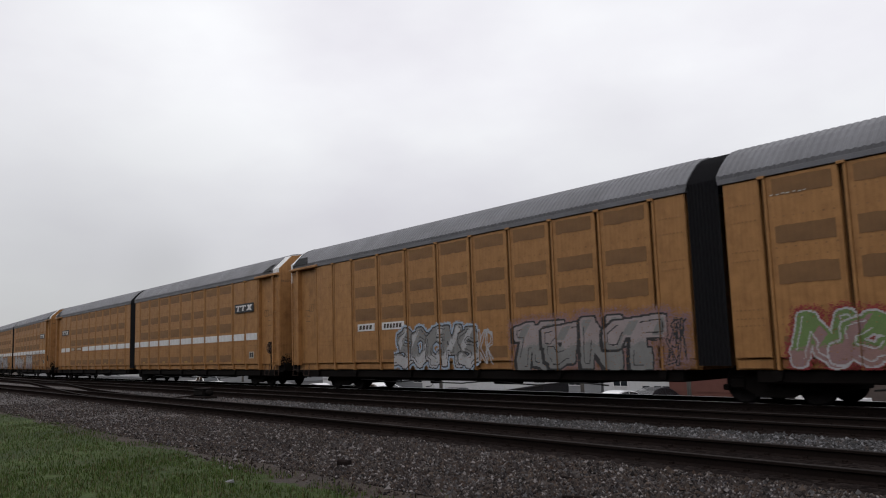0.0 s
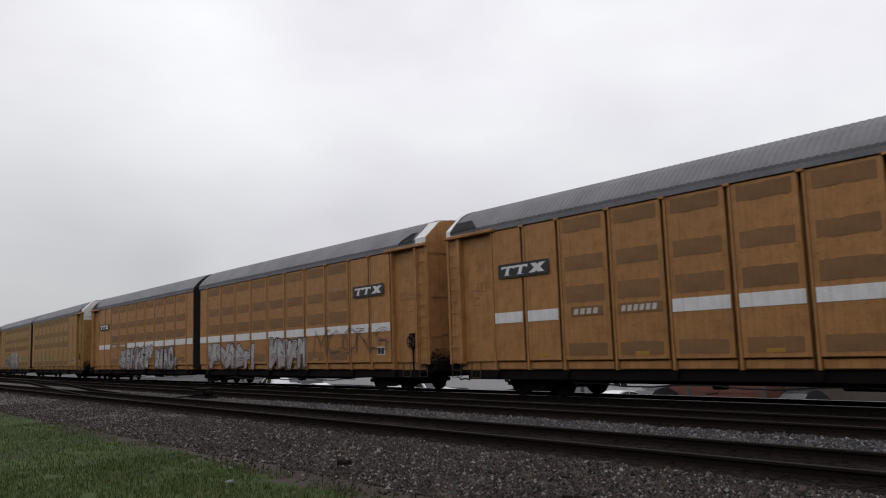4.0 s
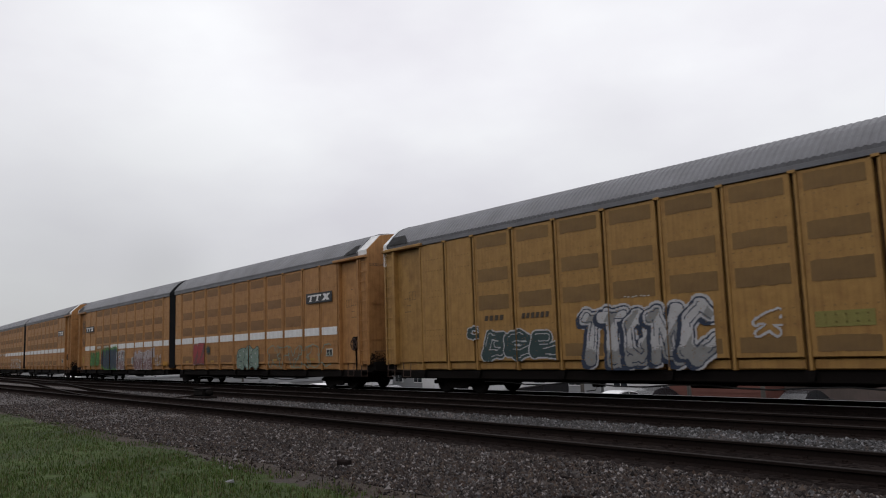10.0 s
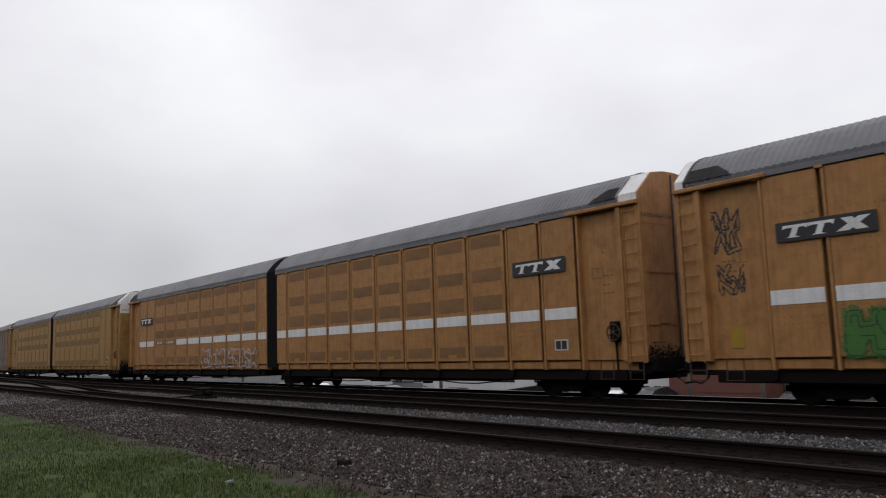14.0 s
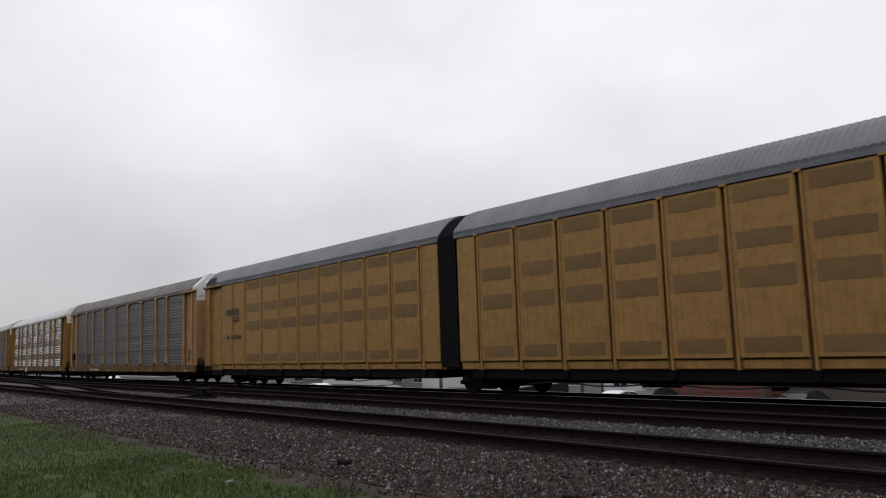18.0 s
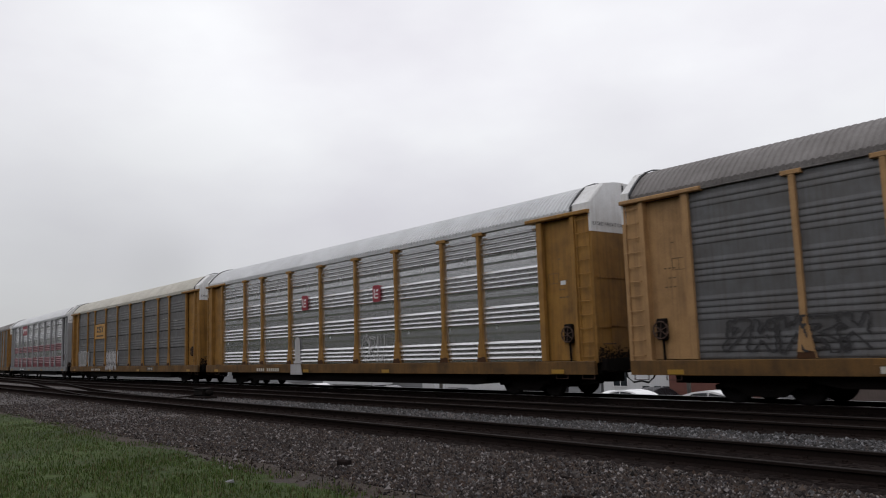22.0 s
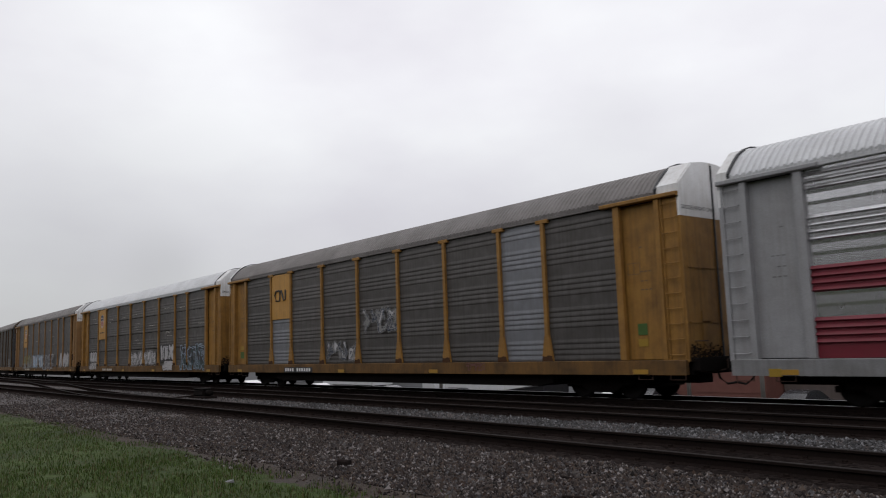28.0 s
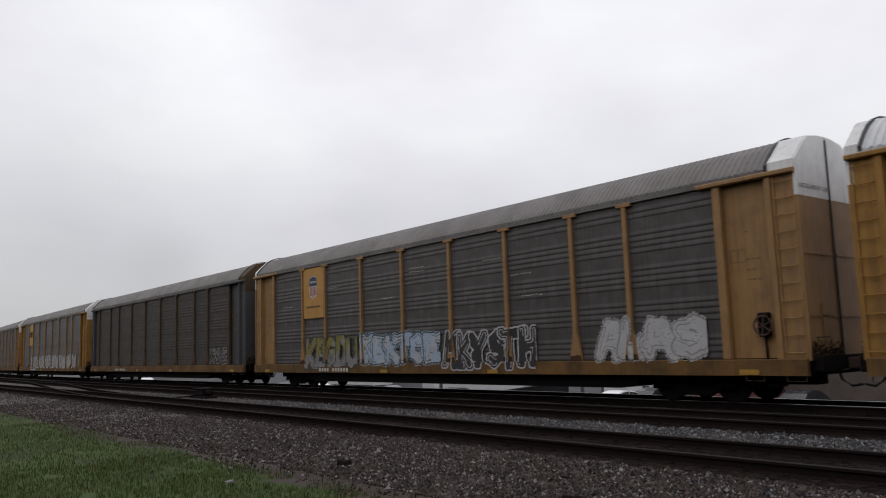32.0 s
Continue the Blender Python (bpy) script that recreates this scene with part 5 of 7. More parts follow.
def single(frame_mat, sheet, roof, label, tags=(), red=(), split=False, patches=(), logo=None, ends=None, white_top="white", plate=True, brake=0, latch=False, belly=0.26):
    car = thing("autorack", label, "autorack wagon", "train of autoracks")
    ends = ends or frame_mat
    put("body_shell", cached(("sshell", frame_mat), lambda: Build().box(-11.8, 11.8, -1.40, 1.50, 0.97, 5.25).box(-13.3, 13.3, -1.30, 1.50, 0.97, 5.25).done("body_shell", M["under"])), car)
    put("far_wall", cached(("sfar", sheet), lambda: Build().box(-12.9, 12.9, 1.505, 1.53, 1.0, 5.2).done("far_wall", M[sheet])), car)
    put("roof", cached(("sroof", roof), lambda: roof_mesh("roof", -13.41, 13.07, 0.17, 0.03 if roof == "roof_white" else 0.02, M[roof], 0.05)), car, None, "ribbed transverse roof sheets")
    sill_mat = "grey_sill" if frame_mat == "grey_frame" else "ochre_sill"
    for nm, y in (("near", -1.50), ("far", 1.50)):
        put("side_sill", cached(("ssill", sill_mat), lambda: Build().prism_x(-13.68, 13.68, [(-0.06, 0.62), (0.06, 0.62), (0.06, 0.975), (0.045, 0.99), (-0.045, 0.99), (-0.06, 0.975)][::-1]).done("side_sill", M[sill_mat])), car, pose(0, y, 0))
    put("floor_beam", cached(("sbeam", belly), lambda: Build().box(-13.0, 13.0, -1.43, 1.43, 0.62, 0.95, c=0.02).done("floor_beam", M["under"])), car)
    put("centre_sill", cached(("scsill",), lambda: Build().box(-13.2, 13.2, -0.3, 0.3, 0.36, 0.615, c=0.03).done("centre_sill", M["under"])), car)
    # near-black block that fills the space from the floor beam down to belly
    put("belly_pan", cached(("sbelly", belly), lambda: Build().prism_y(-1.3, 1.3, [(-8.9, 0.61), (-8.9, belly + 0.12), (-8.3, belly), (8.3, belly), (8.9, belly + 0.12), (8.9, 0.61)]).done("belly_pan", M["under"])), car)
    put("eave_rail", cached(("seave", roof), lambda: Build().box(-11.9, 11.9, -1.52, -1.40, 5.16, 5.25, 0, 0.01).done("eave_rail", M[roof])), car)
    for i, (a, b) in enumerate(zip(BAYS, BAYS[1:])):
        w, xc = b - a - 0.10, (a + b) / 2
        mname = dict(patches).get(i, sheet)
        levels = [(1.0, 5.16)] if not split else [(1.0, 2.04), (2.07, 3.08), (3.11, 4.12), (4.15, 5.16)]
        for z0, z1 in levels:
            me = cached(("sheet", mname, round(w, 2), z0, z1, bool(red)), lambda: corrugated_me(w, z0, z1, [M[mname], M["silver_red"]], red, 1.6 if mname == "silver" else 0.34))
            put("side_sheet", me, car, pose(xc, -1.44, 0))
    pm = cached(("spost", frame_mat), lambda: Build().box(-0.065, 0.065, -0.075, 0.05, 1.0, 5.16, 0, 0.012)
                .prism_y(-0.072, 0.0, [(-0.22, 1.0), (0.22, 1.0), (0.09, 1.75), (-0.09, 1.75)])
                .prism_y(-0.078, -0.0735, [(-0.215, 1.0), (0.215, 1.0), (0.19, 1.15), (0.05, 1.17), (-0.06, 1.13), (-0.19, 1.15)], 1)
                .box(-0.24, 0.24, -0.085, 0.03, 5.08, 5.19, 0, 0.01).done("post", [M[frame_mat], M["grey_sill" if frame_mat == "grey_frame" else "channel"]]))
    for x in BAYS[1:-1]:
        put("post", pm, car, pose(x, -1.46, 0))
    cm = cached(("scpost", frame_mat), lambda: Build().box(-0.10, 0.10, -0.075, 0.05, 1.0, 5.16, 0, 0.012).done("post", M[frame_mat]))
    for x in (BAYS[0], BAYS[-1]):
        put("post", cm, car, pose(x, -1.46, 0))
    for d in (1, -1):
        end_gear(car, d * 13.75, d, ends, cached(("lad", ends), lambda: ladder_mesh(M[ends])), ends, white_top, seal=True, brake=brake, latch=latch)
        coupler(car, d * 14.3, d)
        tp = put("reflector_tape", cached(("stape",), lambda: Build().plate(-0.24, 0.24, 0, 0.64, 0.76, 0.01, 0.002).done("reflector_tape", M["amber"])), car, pose(d * 12.3, -1.575, 0))
    for k in range(2):
        put("reflector_tape", CACHE[("stape",)], car, pose(-2.6 + k * 6.1, -1.575, 0))
    if plate:
        npl = put("number_plate", Build().plate(-7.55, -4.95, -1.572, 0.63, 0.86, 0.01, 0.003).done("number_plate", M["black" if logo in (round_logo, red_plate_logo) else sill_mat]), car, None, "number plate with pale bars")
        bars(npl, "lettering", -7.42, -5.05, -1.578, 0.68, 0.82, 11, "white" if logo in (round_logo, red_plate_logo) else "lettering", 0.35, 0.0, 4)
    if logo:
        logo(car)
    for x in (-10.25, 10.5):
        truck(car, x)
    for t in tags:
        spray(car, face_y=single_face, **t)
    return car


def single_face(x):
    if abs(x) > 11.85:
        return -1.345
    return -1.54 if any(abs(x - p) < 0.08 for p in BAYS) else -1.478


def logo_plate(car, x0, x1, z0, z1, material, label):
    return put("logo_plate", Build().plate(x0, x1, -1.497, z0, z1, 0.02, 0.004).done("logo_plate", M[material]), car, None, label)


def shield_logo(car):
    p = logo_plate(car, -8.85, -7.1, 2.95, 5.12, "sign_yellow", "ochre plate with a striped shield logo")
    x = -7.98
    ring = [(x - 0.31, 3.89), (x, 3.78), (x + 0.31, 3.89), (x + 0.36, 4.38), (x + 0.31, 4.7), (x, 4.78), (x - 0.31, 4.7), (x - 0.36, 4.38)]
    put("logo_shield", Build().prism_y(-1.502, -1.497, ring).done("logo_shield", M["lettering"]), p)
    put("logo_band", Build().prism_y(-1.506, -1.502, [(x - 0.34, 4.34), (x + 0.34, 4.34), (x + 0.29, 4.68), (x, 4.75), (x - 0.29, 4.68)]).done("logo_band", M["blue_sign"]), p)
    st = Build()
    for k in range(5):
        a = x - 0.275 + k * 0.125
        st.prism_y(-1.506, -1.502, [(a, 3.94 - (0.1 if k == 2 else 0)), (a + 0.06, 3.92 - (0.1 if k == 2 else 0)), (a + 0.06, 4.31), (a, 4.31)])
    put("logo_stripe", st.done("logo_stripe", M["red_sign"]), p)
    bars(p, "lettering", x - 0.26, x + 0.26, -1.508, 4.47, 4.55, 5, "lettering")
    bars(p, "lettering", x - 0.6, x + 0.6, -1.502, 3.40, 3.48, 9, "dark_lettering")


def round_logo(car):
    p = logo_plate(car, -8.85, -7.1, 3.05, 5.12, "sign_yellow", "ochre plate with a looped black logo")
    b = Build()
    x, z = -7.98, 4.15
    b.tube([(x - 0.12, -1.50, z + 0.22), (x - 0.42, -1.50, z + 0.22), (x - 0.55, -1.50, z), (x - 0.42, -1.50, z - 0.24), (x - 0.05, -1.50, z - 0.24), (x - 0.02, -1.50, z + 0.22), (x + 0.1, -1.50, z + 0.22), (x + 0.34, -1.50, z - 0.24), (x + 0.5, -1.50, z - 0.2), (x + 0.5, -1.50, z + 0.24)], 0.05, 6)
    put("logo_loop", b.done("logo_loop", M["black"]), p)


def block_logo(car):
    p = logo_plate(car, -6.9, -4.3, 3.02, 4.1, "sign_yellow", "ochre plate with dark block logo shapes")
    b = Build()
    y0, y1 = -1.504, -1.498
    b.box(-6.45, -6.29, y0, y1, 3.5, 3.94).box(-6.29, -5.97, y0, y1, 3.8, 3.94).box(-6.29, -5.97, y0, y1, 3.5, 3.64)
    b.box(-5.87, -5.39, y0, y1, 3.82, 3.94).box(-5.87, -5.72, y0, y1, 3.74, 3.82).box(-5.87, -5.39, y0, y1, 3.66, 3.74).box(-5.54, -5.39, y0, y1, 3.58, 3.66).box(-5.87, -5.39, y0, y1, 3.48, 3.58)
    b.prism_y(y0, y1, [(-5.3, 3.48), (-5.12, 3.48), (-4.72, 3.94), (-4.9, 3.94)]).prism_y(y0 - 0.002, y0 - 0.001, [(-5.3, 3.94), (-5.12, 3.94), (-4.72, 3.48), (-4.9, 3.48)])
    b.box(-6.5, -4.75, -1.503, -1.497, 3.18, 3.29)
    put("logo_shape", b.done("logo_shape", M["dark_lettering"]), p)
    q = put("logo_plate", Build().plate(5.3, 6.42, -1.570, 0.69, 0.91, 0.008, 0.002).done("logo_plate", M["black"]), car, None, "small black plate with pale block shapes")
    sh = Build()
    for o in (5.42, 5.72):
        sh.prism_y(-1.576, -1.571, [(o, 0.86), (o + 0.3, 0.86), (o + 0.29, 0.81), (o + 0.19, 0.81), (o + 0.16, 0.73), (o + 0.06, 0.73), (o + 0.1, 0.81), (o, 0.81)])
    sh.prism_y(-1.576, -1.571, [(6.04, 0.73), (6.14, 0.73), (6.34, 0.86), (6.24, 0.86)]).prism_y(-1.579, -1.5765, [(6.08, 0.86), (6.18, 0.86), (6.32, 0.73), (6.22, 0.73)])
    put("logo_shape", sh.done("logo_shape", M["lettering"]), q)


def red_plate_logo(car):
    p = logo_plate(car, -7.0, -4.4, 4.22, 5.14, "red_sign", "crimson plate with white bars and round mark")
    bars(p, "lettering", -6.2, -4.7, -1.503, 4.62, 4.84, 8, "white")
    bars(p, "lettering", -6.0, -5.0, -1.503, 4.42, 4.48, 10, "lettering")
    put("logo_ring", Build().tube([(-6.6, -1.498, 4.66), (-6.6, -1.506, 4.66)], 0.24, 16).done("logo_ring", M["white"]), p)
    put("logo_slit", Build().box(-6.8, -6.4, -1.512, -1.507, 4.70, 4.74).box(-6.75, -6.4, -1.512, -1.507, 4.58, 4.62).done("logo_slit", M["red_sign"]), p)


def square_logos(car):
    for x in (-2.76, 2.92):
        ring = [(x + sx * 0.17 + 0.08 * math.cos(q), 3.65 + sz * 0.24 + 0.08 * math.sin(q)) for sx, sz, q0 in ((1, 1, 0), (-1, 1, 90), (-1, -1, 180), (1, -1, 270)) for q in (radians(q0), radians(q0 + 45), radians(q0 + 90))]
        p = put("logo_badge", Build().prism_y(-1.505, -1.478, ring).done("logo_badge", M["red_sign"]), car, None, "small rounded red badge with white shapes")
        sh = Build().box(x - 0.17, x - 0.11, -1.51, -1.505, 3.5, 3.84).box(x - 0.11, x + 0.13, -1.511, -1.506, 3.46, 3.52)
        sh.prism_y(-1.512, -1.507, [(x - 0.06, 3.60), (x + 0.14, 3.60), (x + 0.10, 3.66), (x - 0.06, 3.66)]).prism_y(-1.512, -1.507, [(x - 0.04, 3.72), (x + 0.12, 3.74), (x + 0.15, 3.82), (x + 0.02, 3.80)])
        put("logo_shape", sh.done("logo_shape", M["white"]), p)
    fig = Build()
    cx = -3.48
    fig.prism_y(-1.62, -1.612, [(cx - 0.42, 0.54), (cx + 0.66, 0.54), (cx + 0.5, 0.99), (cx - 0.42, 0.99)])
    put("paint_patch", fig.done("paint_patch", M["tag_white"]), car, None, "white rounded paint patch")
    ring = [(cx - 0.36, 1.02), (cx + 0.36, 1.02), (cx + 0.34, 1.12), (cx + 0.23, 1.16), (cx + 0.23, 1.92)] + [(cx + 0.23 * math.cos(t), 1.95 + 0.22 * math.sin(t)) for t in np.linspace(0, math.pi, 9)] + [(cx - 0.23, 1.92), (cx - 0.23, 1.16), (cx - 0.36, 1.12)]
    put("paint_patch", Build().prism_y(-1.49, -1.482, ring).done("paint_patch", M["tag_white"]), car)


W = ("tag_white", "tag_rose", "tag_black", "tag_maroon")
cars = []
LIST = [
    ("tan", None, False, "tan articulated autorack with grey and pink spray-painted pieces", dict(tape=False), [
        dict(x0=-13.2, x1=-8.7, z0=0.76, z1=2.25, count=5, mats=("tag_grey", "tag_white", "tag_black", "tag_blue"), seed=3, halo=0.05, word="SOCMS", fat=0.15, edge=0.03, square=0.6, split=0.3, mist=0.06),
        dict(x0=-8.6, x1=-7.9, z0=0.95, z1=2.1, count=2, mats=("tag_white",) * 4, seed=18, thin=True, fat=0.06, edge=0.03, word="KR"),
        dict(x0=-7.0, x1=-1.5, z0=0.76, z1=2.25, count=4, mats=("tag_rose", "tag_grey", "tag_black", "tag_lilac"), seed=7, halo=0.03, fat=0.17, edge=0.035, word="hJNT", square=0.8, split=0.45, drop=0.1, mist=0.22, wide=1.06),
        dict(x0=-1.35, x1=-0.75, z0=0.85, z1=2.1, count=2, mats=("tag_lilac", "tag_lilac", "tag_black", "tag_lilac"), seed=2, thin=True, fat=0.04, edge=0.02, mist=0.25),
        dict(x0=1.9, x1=8.5, z0=0.8, z1=2.0, count=6, mats=("tag_moss", "tag_lilac", "tag_white", "tag_red"), seed=11, halo=0.0, edge=0.035, square=0.4, split=0.35, fat=0.17, mist=0.18, word="NCAEKR")]),
    ("tan", "black", True, "tan articulated autorack with white stripe and black logo plates", {}, []),
    ("tan", "black", True, "striped tan articulated autorack with white outlined graffiti", {}, [
        dict(x0=1.8, x1=7.4, z0=0.8, z1=2.1, count=5, mats=W, seed=21, edge=0.04, square=0.5, split=0.4),
        dict(x0=9.0, x1=12.6, z0=0.8, z1=2.2, count=4, mats=W, seed=22, edge=0.05, square=0.5, split=0.4),
        dict(x0=13.2, x1=18.9, z0=1.35, z1=2.4, count=5, mats=("tag_black",) * 4, seed=23, thin=True, fat=0.03, edge=0.018, word="MCONS"),
        dict(x0=-13.7, x1=-8.5, z0=0.76, z1=2.2, count=5, mats=W, seed=24, edge=0.04, fat=0.125, word="qSHKS", square=0.7, split=0.3, drop=0.1, fleck=0.1, wide=1.2, mist=0.1, spurs=3),
        dict(x0=-8.35, x1=-7.2, z0=1.45, z1=2.3, count=2, mats=W, seed=28, edge=0.05, fat=0.2, word="EP", square=0.3),
        dict(x0=-8.5, x1=-8.0, z0=0.85, z1=1.4, count=1, mats=W, seed=29, edge=0.08, fat=0.2, word="O", square=0.8),
        dict(x0=-6.75, x1=-3.5, z0=0.76, z1=2.08, count=4, mats=W, seed=25, edge=0.045, fat=0.14, word="28NO", square=0.6, split=0.2, drop=0.09, fleck=0.15, mist=0.1),
        dict(x0=-3.45, x1=-3.0, z0=0.95, z1=1.5, count=1, mats=W, seed=26, edge=0.07, fat=0.16, word="T", square=0.9)]),
    ("yellow", None, False, "yellow articulated autorack with navy and white graffiti", dict(tape=False), [
        dict(x0=-16.6, x1=-16.0, z0=1.7, z1=2.2, count=1, mats=("tag_teal", "tag_teal", "tag_white", "tag_white"), seed=34, word="C", fat=0.14, edge=0.07),
        dict(x0=-15.9, x1=-12.65, z0=1.05, z1=1.98, count=3, mats=("tag_teal", "tag_teal", "tag_white", "tag_white"), seed=31, word="DCL", fat=0.2, edge=0.045, wide=1.12),
        dict(x0=-11.75, x1=-7.6, z0=0.76, z1=2.5, count=5, mats=("tag_white", "tag_grey", "tag_navy", "tag_white"), seed=32, halo=0.06, word="TTOMC", fat=0.165, edge=0.022, square=0.3, split=0.3, drop=0.14),
        dict(x0=-6.4, x1=-5.7, z0=1.5, z1=2.2, count=1, mats=("tag_white",) * 4, seed=33, thin=True, fat=0.1, edge=0.06)]),
    ("tan", "black", True, "striped tan articulated autorack with green and navy graffiti", {}, [
        dict(x0=-17.4, x1=-15.2, z0=1.05, z1=2.05, count=3, mats=("tag_green", "tag_green", "tag_black", "tag_green"), seed=41, edge=0.02, fat=0.2, word="HVC", square=0.4, mist=0.12),
        dict(x0=-20.45, x1=-19.75, z0=3.5, z1=4.6, count=2, mats=("tag_black",) * 4, seed=411, thin=True, fat=0.07, edge=0.035),
        dict(x0=-20.4, x1=-19.7, z0=2.5, z1=3.3, count=2, mats=("tag_black",) * 4, seed=412, thin=True, fat=0.07, edge=0.035),
        dict(x0=-14.2, x1=-10.8, z0=0.85, z1=2.15, count=3, mats=("tag_navy", "tag_navy", "tag_teal", "tag_green"), seed=42, fat=0.2, halo=0.1, mist=0.14, word="UHC", square=0.7),
        dict(x0=-10.8, x1=-9.15, z0=0.76, z1=2.05, count=2, mats=("tag_grey", "tag_plum", "tag_white", "tag_white"), seed=43, word="qE", edge=0.03, mist=0.1, split=0.4),
        dict(x0=-6.9, x1=-3.5, z0=0.76, z1=1.95, count=4, mats=("tag_rose", "tag_plum", "tag_white", "tag_lilac"), seed=44, edge=0.028, fat=0.17, word="WATE", square=0.6, split=0.55, mist=0.16),
        dict(x0=-7.5, x1=-6.95, z0=1.1, z1=1.6, count=1, mats=("tag_grey", "tag_grey", "tag_white", "tag_white"), seed=49, word="C", fat=0.2, edge=0.07, square=0.9),
        dict(x0=-3.6, x1=-2.95, z0=1.55, z1=2.1, count=1, mats=("tag_rose", "tag_rose", "tag_white", "tag_white"), seed=50, word="T", fat=0.22, edge=0.07, square=0.9),
        dict(x0=-2.85, x1=-1.75, z0=0.95, z1=1.7, count=3, mats=("tag_white",) * 4, seed=45, thin=True, fat=0.05, edge=0.03, word="HLI"),
        dict(x0=-1.42, x1=-0.7, z0=1.02, z1=1.2, count=2, mats=("tag_orange",) * 4, seed=451, fat=0.4, edge=0.05, square=0.9, mist=0.08),
        dict(x0=3.55, x1=5.0, z0=1.05, z1=2.15, count=2, mats=("tag_red", "tag_maroon", "tag_maroon", "tag_pink"), seed=46, fat=0.26, edge=0.03, word="BM", square=0.7, wide=1.1, mist=0.05),
        dict(x0=5.35, x1=5.75, z0=1.65, z1=2.0, count=1, mats=("tag_teal",) * 4, seed=461, fat=0.3, edge=0.05, word="I", mist=0.15),
        dict(x0=9.35, x1=11.8, z0=0.76, z1=1.92, count=3, mats=("tag_mint", "tag_mint", "tag_teal", "tag_white"), seed=47, fat=0.22, edge=0.03, word="qSO", halo=0.0, wide=1.2, fleck=0.1),
        dict(x0=12.7, x1=18.6, z0=0.85, z1=1.85, count=6, mats=("tag_lime", "tag_lime", "tag_mint", "tag_lime"), seed=48, thin=True, word="hTVKSC", fat=0.16, edge=0.03)]),
    ("tan", "black", True, "striped tan articulated autorack with faint pale graffiti", {}, [
        dict(x0=-8.5, x1=-1.5, z0=0.85, z1=1.85, count=7, mats=("tag_grey", "tag_white", "tag_white", "tag_white"), seed=51, thin=True, fat=0.14, edge=0.05)]),
    ("yellow", "steps", False, "clean yellow articulated autorack with small dark logo", dict(tape=False), []),
]
for i, (kind, logo, stripe, label, extra, tags) in enumerate(LIST):
    top = "tan" if i in (1, 2, 4, 5) else "white"
    car = articulated(kind, logo, stripe, label, tags, top=top, **extra)
    cars.append((car, PAIR_S0 + PAIR_STEP * i))
    if i == 3:
        for u in (2.46, 4.28, 6.1, 7.9, 9.7, -4.28, -2.46):
            b = Build().plate(u - 0.66, u + 0.60, -1.508, 1.66, 2.0, 0.004, 0.001)
            put("paint_patch", b.done("paint_patch", M["tag_lime"]), car, None, "faded lime paint patch")
    if logo == "steps":
        b = Build()
        for k in range(5):
            b.box(-18.5 + 0.04 * k, -17.7, -1.558, -1.552, 3.55 + 0.06 * k, 3.585 + 0.06 * k)
        b.box(-17.62, -17.51, -1.558, -1.552, 3.5, 3.86).prism_y(-1.559, -1.5585, [(-17.62, 3.86), (-17.5, 3.86), (-17.28, 3.5), (-17.4, 3.5)]).box(-17.33, -17.23, -1.558, -1.553, 3.5, 3.86).box(-17.16, -16.85, -1.558, -1.552, 3.5, 3.58).box(-17.16, -16.85, -1.558, -1.552, 3.78, 3.86).box(-17.16, -16.85, -1.557, -1.552, 3.64, 3.72).box(-17.16, -17.07, -1.556, -1.552, 3.64, 3.86).box(-16.94, -16.85, -1.556, -1.552, 3.5, 3.72)
        put("logo_shape", b.done("logo_shape", M["dark_lettering"]), car, None, "dark slanted stripes and block shapes")
        bars(car, "lettering", -18.3, -16.5, -1.552, 2.3, 2.5, 9, "dark_lettering", 0.4, 0, 2)
        bars(car, "lettering", -17.62, -16.85, -1.552, 3.32, 3.41, 7, "dark_lettering", 0.3)
        bars(car, "lettering", -17.62, -16.8, -1.552, 3.17, 3.26, 8, "dark_lettering", 0.3)

